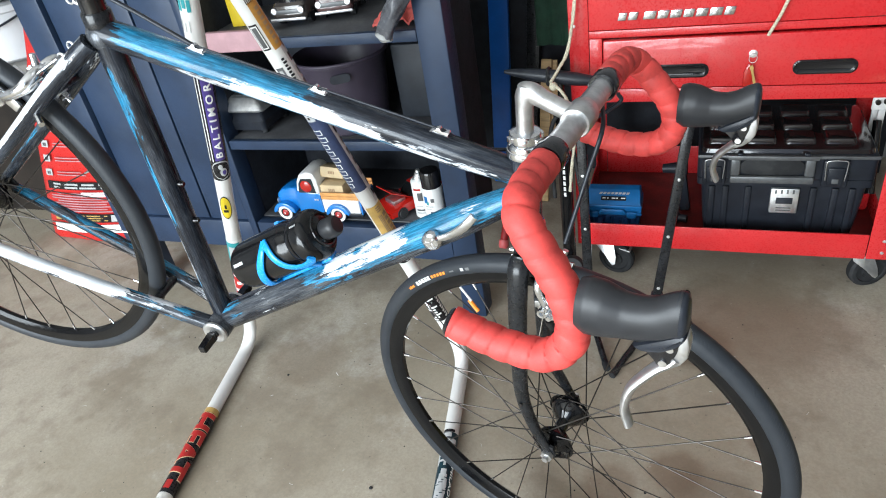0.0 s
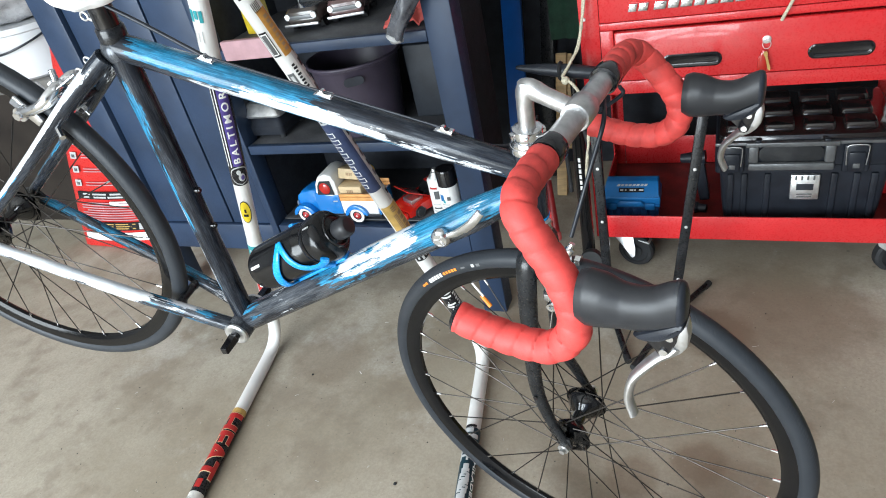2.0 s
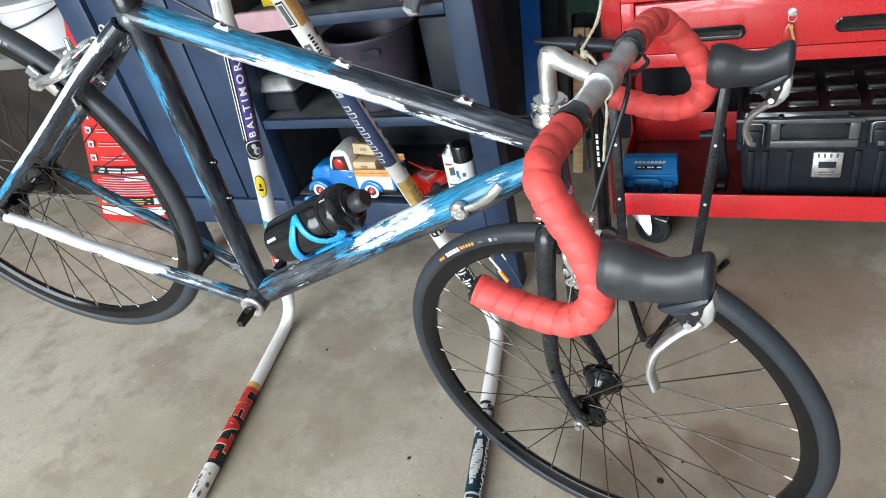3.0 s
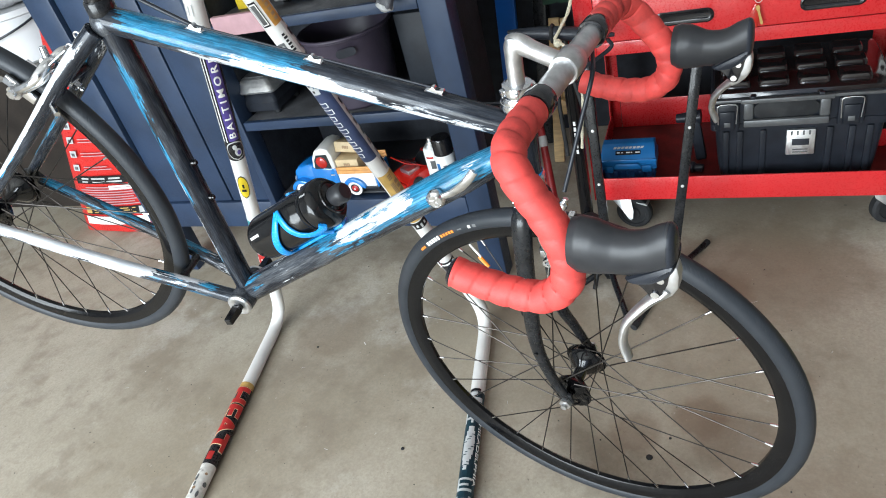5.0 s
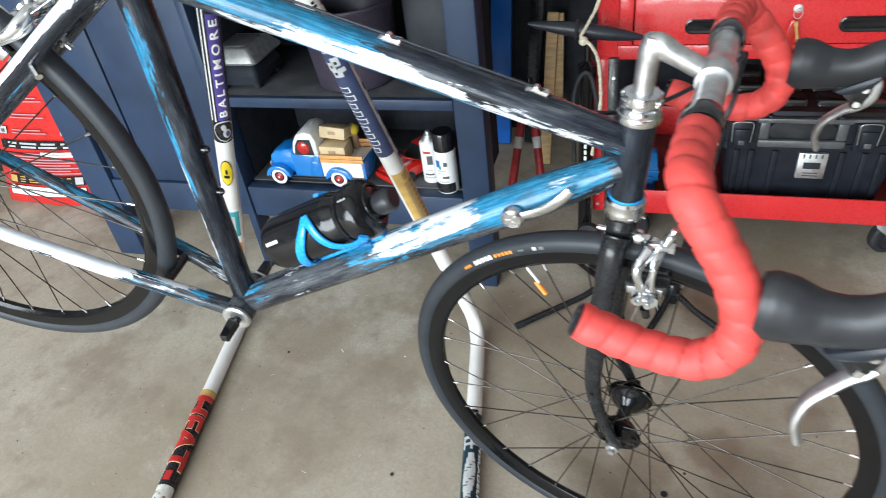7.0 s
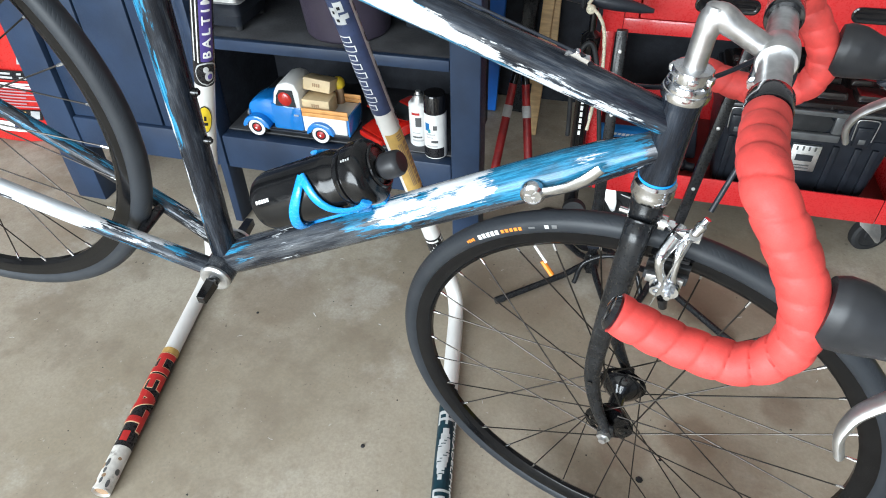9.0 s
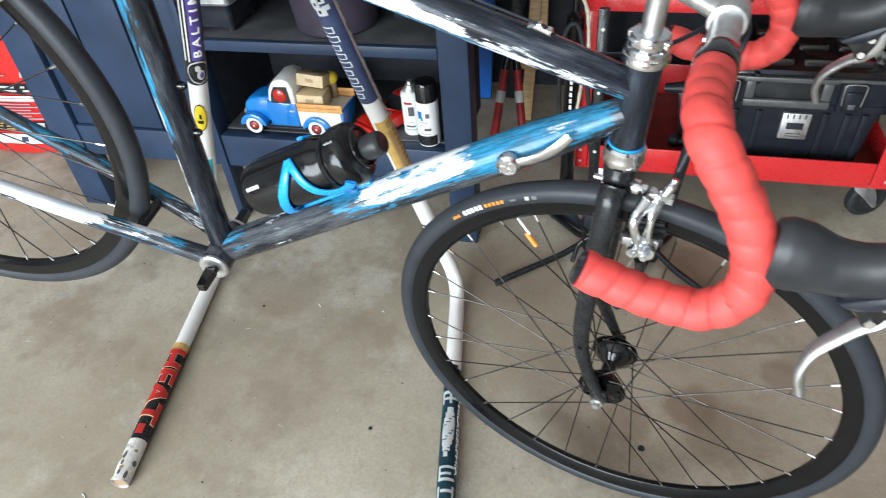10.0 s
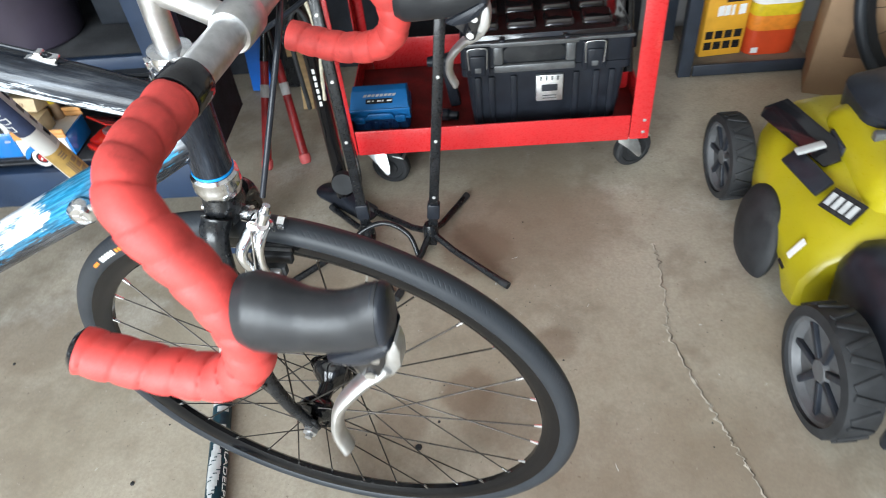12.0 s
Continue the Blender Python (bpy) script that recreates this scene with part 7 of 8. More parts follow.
can((-0.332, 1.634, S1), 0.0235, 0.150, (M["whiteplain"], M["chrome"]), "white spray can with a grey valve", ((0.36, 0.52, -96, -62, "greymetal"), (0.56, 0.60, -118, -70, "sticker_red"), (0.10, 0.13, -120, -50, "sticker_grey"), (0.16, 0.19, -116, -60, "greymetal"), (0.24, 0.26, -116, -70, "sticker_grey")))
can((-0.281, 1.592, S1), 0.0265, 0.158, (M["whiteplain"], M["gloss"]), "white spray can with a glossy black cap", ((0.47, 0.59, -128, -104, "caseblue"), (0.44, 0.50, -112, -98, "sticker_teal2"), (0.49, 0.56, -86, -66, "greymetal"), (0.40, 0.425, -122, -76, "sticker_grey"), (0.355, 0.375, -122, -86, "sticker_grey"), (0.28, 0.32, -96, -62, "greymetal"), (0.03, 0.19, -150, -30, "sticker_black"), (0.21, 0.235, -120, -66, "sticker_grey")))

PLACE = stand_at(0.052, 0.075, -0.0105, 2.1)
# ---- on the middle shelf ----
sc = thing("scale", Matrix.Translation((-0.80, 1.66, S2)), "grey metal kitchen scale with a tray, on the shelf", "scale")
part("base", loft([rounded(0.125, 0.13, 0.012, S2 + 0.012, cx=-0.792, cy=1.665), rounded(0.13, 0.135, 0.012, S2 + 0.036, cx=-0.792, cy=1.665), rounded(0.10, 0.11, 0.012, S2 + 0.06, cx=-0.792, cy=1.672)]), M["blackplastic"], sc, angle=30)
part("tray", loft([rounded(0.135, 0.145, 0.012, S2 + 0.062, cx=-0.792, cy=1.672), rounded(0.138, 0.15, 0.012, S2 + 0.068, cx=-0.792, cy=1.670), rounded(0.100, 0.11, 0.012, S2 + 0.094, cx=-0.792, cy=1.670), rounded(0.085, 0.095, 0.012, S2 + 0.097, cx=-0.792, cy=1.670)]), M["chrome"], sc, angle=30)
part("dial_face", loft([rounded(0.074, 0.080, 0.010, S2 + 0.0972, cx=-0.792, cy=1.670), rounded(0.072, 0.078, 0.010, S2 + 0.0985, cx=-0.792, cy=1.670)]), M["greymetal"], sc, "dull grey inset top", angle=30)
for x in (-0.842, -0.742):
    for y in (1.615, 1.72):
        part("foot", lathe([(0.008, 0.0), (0.010, 0.012)], Matrix.Translation((x, y, S2)), 10), M["rubber"], sc)
bk = thing("bucket", Matrix.Translation((-0.50, 1.675, S2)), "dull purple plastic tub with handles, on the shelf", "tub")
part("body", lathe([(0.0, 0.0), (0.088, 0.0), (0.094, 0.006), (0.112, 0.175), (0.118, 0.182), (0.118, 0.190), (0.114, 0.190), (0.108, 0.180), (0.090, 0.010), (0.0, 0.008)], None, 40), M["purple"], bk, world=False)
part("rim", sweep(bmesh.new(), [(0.119 * math.cos(a), 0.119 * math.sin(a), 0.188) for a in [2 * math.pi * k / 40 for k in range(40)]], 0.0045, 8, closed=True), M["purple"], bk, world=False)
part("handle_hole", loft([rounded(0.05, 0.022, 0.0105, 0.0), rounded(0.05, 0.022, 0.0105, 0.0012)], m=axes((0.045, -0.1045, 0.155), (0.92, 0.38, 0.05), (0.04, -0.09, 0.99), (0.39, -0.92, 0.1))), M["dark"], bk, "dark hand hole", world=False)
single("storage_box", box(-0.375, -0.245, 1.70, 1.872, S2, S2 + 0.19, 0.006), simple("slate_plastic", (0.022, 0.026, 0.033), 0.5), "slate-blue plastic storage box at the back of the shelf", "storage box")
PLACE = stand_at(0.052, 0.075, 0.0, 2.1)
# ---- on the top shelf ----
def bottle_of(c, r, h, mat, label, cap):
    ob = thing("bottle", Matrix.Translation(c), label, "bottle", "bottles on the shelf")
    part("body", lathe([(r * 0.9, 0.0), (r, 0.004), (r, h * 0.72), (r * 0.85, h * 0.80), (r * 0.45, h * 0.86), (r * 0.45, h * 0.9)], None, 24), mat, ob, world=False)
    part("cap", lathe([(r * 0.55, h * 0.89), (r * 0.55, h), (0.0, h)], None, 16), cap, ob, world=False)
    part("label", lathe([(r + 0.0006, h * 0.2), (r + 0.0006, h * 0.55)], None, 24, caps=False), M["sticker_white"], ob, "pale paper label", world=False)


bottle_of((-0.853, 1.668, S3), 0.023, 0.125, simple("pale_blue_tin", (0.55, 0.64, 0.70), 0.35, vary=0.1), "pale blue and white tin with a metal cap", M["satin"])
bottle_of((-0.845, 1.755, S3), 0.026, 0.20, M["lime"], "yellow bottle on the shelf", M["lime"])
bottle_of((-0.672, 1.82, S3), 0.028, 0.18, M["truckblue"], "blue can at the back of the shelf", M["whiteplain"])
single("yellow_box", box(-0.788, -0.735, 1.675, 1.72, S3, S3 + 0.13, 0.003), M["lime"], "bright yellow carton standing on the shelf", "carton")


def model_car(c, ang, body, label, long=0.95):
    ob = thing("model_car", Matrix.Translation(c) @ Matrix.Rotation(radians(ang), 4, "Z") @ Matrix.Diagonal((1.13, long, 1.2, 1.0)), label, "model car", "model cars")
    part("body", loft([rounded(0.075, 0.19, 0.012, 0.012), rounded(0.082, 0.20, 0.014, 0.024), rounded(0.078, 0.195, 0.014, 0.040), rounded(0.070, 0.18, 0.014, 0.046)]), body, ob, world=False, angle=30)
    part("cabin", loft([rounded(0.068, 0.085, 0.010, 0.046, cy=0.015), rounded(0.058, 0.062, 0.010, 0.068, cy=0.018)]), M["glassdark"], ob, "dark glass cabin", world=False, angle=30)
    part("roof", loft([rounded(0.057, 0.061, 0.010, 0.0685, cy=0.018), rounded(0.054, 0.058, 0.010, 0.071, cy=0.018)]), body, ob, world=False, angle=30)
    part("bumper", box(-0.042, 0.042, -0.108, -0.100, 0.013, 0.019, 0.002), M["satin"], ob, "chrome bumper", world=False)
    part("grille", box(-0.034, 0.034, -0.1025, -0.099, 0.026, 0.034, 0.001), M["greymetal"], ob, "chrome grille", world=False)
    for x in (-0.034, 0.034):
        part("headlight", lathe([(0.0, 0.004), (0.006, 0.003), (0.007, 0.0)], axes((x * 0.95, -0.0995, 0.032), (1, 0, 0), (0, 0, 1), (0, -1, 0)), 12), M["chrome"], ob, world=False)
        for y in (-0.06, 0.062):
            part("wheel", lathe([(0.0, -0.006), (0.016, -0.006), (0.016, 0.006), (0.0, 0.006)], Matrix.Translation((x, y, 0.016)) @ Matrix.Rotation(math.pi / 2, 4, "Y"), 18), M["rubber"], ob, world=False)


model_car((-0.600, 1.738, S3), 3, simple("dark_brown_enamel", (0.050, 0.042, 0.038), 0.2, coat=0.5), "dark brown model car with a chrome bumper")
model_car((-0.508, 1.760, S3), 12, simple("maroon_enamel", (0.115, 0.065, 0.065), 0.2, coat=0.5), "dull maroon model car with chrome trim", 0.80)
bm = bmesh.new()
bmesh.ops.create_grid(bm, x_segments=22, y_segments=16, size=1.0)
for v in bm.verts:
    x, y = v.co.x, v.co.y
    v.co = V((-0.290 + x * 0.060, 1.645 + y * 0.06, S3 + 0.016 + 0.030 * abs(noise.noise(V((x * 1.7, y * 1.9, 0.4)))) + 0.010 * noise.noise(V((x * 5, y * 5, 2))) - 0.010 * max(abs(x), abs(y)) ** 4))
bmesh.ops.solidify(bm, geom=bm.faces[:], thickness=0.006)
single("cloth", bm, simple("salmon_cloth", (0.55, 0.10, 0.085), 0.85, vary=0.12, scale=40, bump=0.3), "crumpled red cloth lying on the shelf", "cloth", angle=80)
single("pink_board", box(-0.772, -0.618, 1.536, 1.5535, 0.7635, 0.8115, 0.003, Matrix.Translation((0, 0, 0))), M["pink"], "faded pink board fixed to the shelf edge", "board")
um = thing("umbrella", Matrix.Translation((-0.29, 1.50, 0.78)), "dark folded umbrella in a crumpled plastic sleeve, hanging", "umbrella")
ul = bspline([(-0.288, 1.505, 0.790), (-0.272, 1.505, 0.818), (-0.244, 1.51, 0.862), (-0.215, 1.52, 0.915), (-0.175, 1.535, 1.0), (-0.14, 1.548, 1.1)], 8)
part("sleeve", sweep(bmesh.new(), ul, lambda s, a: 0.0165 + 0.006 * min(1, s / 0.12) + 0.0025 * math.sin(3 * a + 40 * s) + 0.0015 * math.sin(7 * a - 90 * s), 22), M["greybag"], um, angle=70)
part("tip", lathe([(0.0, -0.010), (0.008, -0.010), (0.014, -0.004), (0.020, 0.0), (0.0165, 0.008), (0.0, 0.010)], along(ul[0], ul[1], V((0, -1, 0))), 14), M["sticker_grey"], um, "crumpled pale plastic tip")

PLACE = stand_at(0.066, 0.060, 0.0, 2.1)
# ---- against the back wall, between cabinet and cart ----
single("blue_board", box(-0.033, 0.033, -0.010, 0.010, 0.0, 1.1, 0.003, along((-0.322, 2.320, 0.004), (-0.285, 2.415, 0.9), V((1, 0, 0)))), M["boardblue"], "narrow bright blue board leaning against the wall", "board")
# added sheet; it stands in for the dark behind the cabinet and cart
single("gap_darkening_sheet", box(-0.66, 0.88, 2.435, 2.455, 0.0, 1.25, 0.002), M["dark"], "large matt black sheet added to darken the gaps before the back wall", "board")
for x, w in ((-0.53, 0.055), (-0.22, 0.022)):
    single("black_board", box(-w, w, -0.012, 0.012, 0.0, 1.15, 0.003, along((x, 2.33, 0.004), (x + 0.06, 2.43, 0.95), V((1, 0, 0)))), M["blackpaint"], "black-painted board leaning against the wall", "board")
bm = bmesh.new()
bmesh.ops.create_cube(bm, size=1.0)
bmesh.ops.subdivide_edges(bm, edges=bm.edges[:], cuts=9, use_grid_fill=True)
for v in bm.verts:
    v.co = V((-0.105 + v.co.x * 0.115, 2.36 + v.co.y * 0.10 + 0.012 * noise.noise(v.co * 5), 0.50 + (v.co.z + 0.5) * 0.62)) + V((0.010 * noise.noise(v.co * 4), 0.016 * noise.noise(v.co * 7 + V((2, 0, 0))), 0))
single("green_bag", bm, M["green"], "dark green fabric bag hanging on the wall", "bag", angle=70)
ws = thing("wood_strips", Matrix.Translation((-0.13, 2.2, 0)), "pale pine strips leaning together by the wall", "wood strips")
part("strip", box(-0.017, 0.017, -0.008, 0.008, 0.0, 0.47, 0.002, along((-0.150, 2.19, 0.003), (-0.135, 2.29, 0.40), V((1, 0, 0)))), M["wood"], ws)
part("strip", box(-0.016, 0.016, -0.008, 0.008, 0.19, 0.46, 0.002, along((-0.112, 2.21, 0.003), (-0.118, 2.31, 0.40), V((1, 0, 0)))), M["wood"], ws)
part("cross_strip", box(-0.185, -0.085, 2.215, 2.232, 0.165, 0.215, 0.002), M["wood"], ws)
cut = thing("bolt_cutters", Matrix.Translation((-0.16, 1.95, 0)), "bolt cutters with red tube handles propped on the floor", "bolt cutters")
for a, b in (((-0.209, 1.872, 0.028), (-0.186, 2.02, 0.26)), ((-0.107, 1.892, 0.028), (-0.152, 2.02, 0.26))):
    a, b = V(a), V(b)
    d = (b - a).normalized()
    # red kept dark and mottled: the shade by the wall is in its colour
    part("handle", rod(a + d * 0.012, b, 0.0125, 0.011, seg=14), simple("shaded_red_tube", (0.30, 0.018, 0.020), 0.4, vary=0.3, scale=25, dirt=(0.10, 0.02, 0.02, 0.6)), cut, "red tube handle, darkened in colour for shade")
    part("tape_band", rod(a.lerp(b, 0.66), a.lerp(b, 0.78), 0.0128, 0.0126, seg=14), M["sticker_grey"], cut, "pale grey tape band")
    part("grip_end", lathe([(0.0, -0.014), (0.0115, -0.013), (0.0155, -0.006), (0.0155, 0.012), (0.0125, 0.014)], along(a + d * 0.004, b, V((1, 0, 0))), 16), simple("pink_rubber", (0.62, 0.11, 0.11), 0.5), cut, "pinkish rubber grip end")
    part("jaw", rod(b, b + (V((-0.168, 2.06, 0.36)) - b), 0.012, 0.008, seg=10), M["blackmetal"], cut)

pump = thing("floor_pump", Matrix.Translation((0.022, 1.735, 0)), "black bicycle floor pump with a tapered cross handle", "floor pump")
px, py = 0.022, 1.735
part("barrel", lathe([(0.0, 0.03), (0.022, 0.03), (0.022, 0.05), (0.0175, 0.055), (0.0175, 0.50), (0.021, 0.505), (0.021, 0.535), (0.008, 0.545), (0.008, 0.62), (0.0, 0.62)], Matrix.Translation((px, py, 0)), 22), M["blackmetal"], pump)
part("base", loft([rounded(0.055, 0.20, 0.025, 0.0), rounded(0.06, 0.205, 0.028, 0.008), rounded(0.045, 0.12, 0.02, 0.020), rounded(0.04, 0.05, 0.018, 0.035)], m=Matrix.Translation((px, py, 0)) @ Matrix.Rotation(radians(50), 4, "Z")), M["blackplastic"], pump, angle=40)
grip = [(px + x, py - 0.03 - 0.02 * x, 0.622 - 0.13 * x) for x in (-0.125, -0.10, -0.05, -0.012, 0.012, 0.05, 0.095, 0.118)]
part("handle", sweep(bmesh.new(), grip, [0.004, 0.009, 0.0145, 0.016, 0.016, 0.0145, 0.009, 0.004], 16), M["blackplastic"], pump)
part("handle_ring", lathe([(0.020, -0.004), (0.023, 0.0), (0.020, 0.004), (0.017, 0.0)], axes((px - 0.02, py - 0.03, 0.624), (0, 1, 0), (0, 0, 1), (1, 0, 0)), 20, closed=True), M["rubber"], pump)
for k in range(6):
    part("print", box(-0.003, 0.003, -0.0185, -0.0178, 0.30 + k * 0.016, 0.311 + k * 0.016, m=Matrix.Translation((px, py, 0))), M["sticker_white"], pump, "white letter-like mark")
part("gauge", lathe([(0.0, 0.012), (0.028, 0.012), (0.03, 0.0), (0.03, -0.006), (0.0, -0.008)], axes((px + 0.012, py - 0.03, 0.09), (1, 0, 0), (0, 0.2, 0.98), (0, -0.98, 0.2)), 24), M["rubber"], pump)
part("hose", sweep(bmesh.new(), bspline([(px, py - 0.02, 0.05), (px + 0.06, py - 0.06, 0.12), (px + 0.045, py - 0.05, 0.34), (px + 0.01, py - 0.03, 0.52), (px - 0.025, py - 0.03, 0.48), (px - 0.025, py - 0.025, 0.30)], 10), 0.0052, 10), M["rubber"], pump)
bm = sweep(bmesh.new(), bspline([(0.075, 1.752, 1.0), (0.062, 1.75, 0.80), (0.044, 1.735, 0.68), (0.026, 1.700, 0.642), (0.012, 1.672, 0.622)], 10), lambda s, a: 0.0036 + 0.0006 * math.sin(2 * a + s * 900), 10)
sweep(bm, bspline([(0.012, 1.672, 0.622), (0.036, 1.672, 0.60), (0.050, 1.680, 0.56), (0.056, 1.69, 0.47), (0.046, 1.692, 0.39), (0.040, 1.692, 0.33)], 10), lambda s, a: 0.0036 + 0.0006 * math.sin(2 * a + s * 900), 10)
bmesh.ops.create_icosphere(bm, subdivisions=2, radius=0.010, matrix=Matrix.Translation((0.018, 1.674, 0.612)))
single("rope", bm, M["rope"], "cream flecked rope knotted round the pump handle", "rope")

PLACE = stand_at(0.132, 0.125, 0.0, 2.1)
# ---- shelf rack and boxes beyond the cart ----
rack_paint = simple("slate_steel_paint", (0.032, 0.041, 0.058), 0.45, vary=0.2, scale=9, bump=0.06)
rack = thing("shelf_rack", Matrix.Translation((1.10, 2.28, 0)), "dark slate steel shelf rack with packets on its low shelf", "shelf rack")
for x in (0.895, 1.268):
    for y in (2.17, 2.40):
        part("upright", box(x, x + 0.038, y, y + 0.035, 0.0, 1.3, 0.003), rack_paint, rack)
# board coloured as the shaded floor behind the rail, shade included
part("low_shelf", box(0.935, 1.266, 2.175, 2.43, 0.022, 0.034, 0.002), simple("shaded_floor_brown", (0.15, 0.12, 0.09), 0.75, vary=0.25, scale=9), rack, "low shelf board in the dark brown of shaded floor")
part("shelf_rail", box(0.935, 1.266, 2.165, 2.174, 0.004, 0.040, 0.003), rack_paint, rack)
part("shelf_board", box(0.935, 1.266, 2.175, 2.43, 0.42, 0.44, 0.002), M["shelf"], rack)
yb = thing("kindling_box", Matrix.Translation((1.03, 2.25, 0.0345)), "yellow-orange carton with black pictures, on the low shelf", "carton")
ym = Matrix.Translation((1.022, 2.262, 0.0345)) @ Matrix.Rotation(radians(5), 4, "Z")
part("box", box(-0.062, 0.062, -0.035, 0.035, 0.0, 0.215, 0.002, ym), simple("orange_yellow_carton", (0.72, 0.36, 0.03), 0.45, vary=0.08, scale=20), yb)
for i in range(4):
    for j in range(2):
        part("picture", box(-0.054 + i * 0.028, -0.032 + i * 0.028, -0.0362, -0.0353, 0.022 + j * 0.034, 0.046 + j * 0.034, m=ym), M["sticker_black"], yb, "small dark picture")
for k, w in enumerate((0.018, 0.015, 0.008, 0.020)):
    part("title_block", prism([(0, 0), (w, 0.002), (w, 0.032), (0, 0.030)], 0.001, ym @ Matrix.Translation((-0.030 + k * 0.020, -0.0365, 0.125))), M["sticker_white"], yb, "white letter-like block")
part("stripe", box(-0.010, 0.055, -0.0362, -0.0353, 0.165, 0.178, m=ym), M["sticker_black"], yb, "dark print line")
fl = thing("fire_log_pack", Matrix.Translation((1.165, 2.26, 0.0345)), "red, orange and white plastic-wrapped pack on the shelf", "packet")
prev = 0.0
for k, (h, mt) in enumerate(((0.075, "heat_orange"), (0.045, "orange"), (0.035, "sticker_yellow"), (0.10, "sticker_white"))):
    part("band", loft([rounded(0.142, 0.10, 0.03, 0.0345 + prev + 0.0002, cx=1.165, cy=2.265), rounded(0.146, 0.104, 0.03, 0.0345 + prev + h / 2, cx=1.165, cy=2.265), rounded(0.142, 0.10, 0.03, 0.0345 + prev + h, cx=1.165, cy=2.265)]), M[mt], fl, "coloured band of the wrapping", angle=60)
    prev += h
part("price_mark", box(1.108, 1.128, 2.2115, 2.2125, 0.043, 0.060), M["sticker_white"], fl, "pale mark")
tube_ = thing("metal_tubes", Matrix.Translation((1.0, 2.28, 0.4405)), "grey metal tubes lying on the rack", "tubes")
for k in range(3):
    part("tube", rod((0.91, 2.16 + 0.03 * k, 0.455 + 0.001 * k), (1.30, 2.20 + 0.06 * k, 0.455), 0.014, seg=14), M["satin"], tube_)

ct = thing("carton", Matrix.Translation((1.395, 2.075, 0)), "tall brown cardboard carton with printed marks", "carton")
km = Matrix.Translation((1.387, 2.080, 0)) @ Matrix.Rotation(radians(-20), 4, "Z")
part("box", box(-0.155, 0.26, -0.09, 0.09, 0.0, 0.72, 0.003, km), M["card"], ct)
part("red_mark", box(0.01, 0.085, -0.0912, -0.0903, 0.20, 0.285, m=km), M["sticker_red"], ct, "red printed square")
part("arrow_mark", box(0.035, 0.052, -0.0918, -0.0911, 0.215, 0.265, m=km), M["sticker_white"], ct, "pale arrow-like mark")
part("dark_mark", box(-0.085, -0.035, -0.0912, -0.0903, 0.12, 0.20, m=km), simple("dark_brown_print", (0.12, 0.07, 0.04), 0.7), ct, "dark brown printed square")
for k in range(4):
    part("yellow_mark", box(-0.10 + k * 0.028, -0.078 + k * 0.028, -0.0912, -0.0903, 0.30, 0.325, m=km), M["gold"], ct, "faint yellow letter-like mark")

sw = thing("spare_wheel", Matrix.Translation((1.55, 1.91, 0)), "spare black bicycle wheel leaning on the carton", "bicycle wheel")
wm = axes((1.560, 1.895, 0.343), V((0.94, -0.33, 0.0)), V((0.10, 0.28, 0.955)), V((0.94, -0.33, 0.0)).cross(V((0.10, 0.28, 0.955))))
part("tyre", lathe([(0.328 + 0.015 * math.cos(a), 0.015 * math.sin(a)) for a in [2 * math.pi * k / 12 for k in range(12)]], wm, 64, closed=True), M["tyre"], sw)
part("rim", lathe([(0.295, -0.004), (0.295, 0.004), (0.316, 0.010), (0.316, -0.010)], wm, 64, closed=True), M["blackmetal"], sw)
part("hub", lathe([(0.0, -0.05), (0.012, -0.05), (0.024, -0.034), (0.010, 0.0), (0.024, 0.034), (0.012, 0.05), (0.0, 0.05)], wm, 18), M["blackmetal"], sw)
for k in range(28):
    a = 2 * math.pi * k / 28
    s, b = (1 if k % 2 else -1), a + (1 if (k // 2) % 2 else -1) * 1.05
    part("spoke", rod(wm @ V((0.296 * math.cos(a), 0.296 * math.sin(a), 0)), wm @ V((0.022 * math.cos(b), 0.022 * math.sin(b), 0.034 * s)), 0.001, seg=5), M["steel"], sw)

PLACE = Matrix()
# ---- the mower ----
mo = thing("lawn_mower", Matrix.Translation((1.18, 1.45, 0)), "bright yellow and black electric lawn mower with ribbed black wheels", "lawn mower")
MX = 1.235


def deck_ring(y, left):
    return [(x, y, z) for x, z in left] + [(2 * MX - x, y, z) for x, z in reversed(left)]


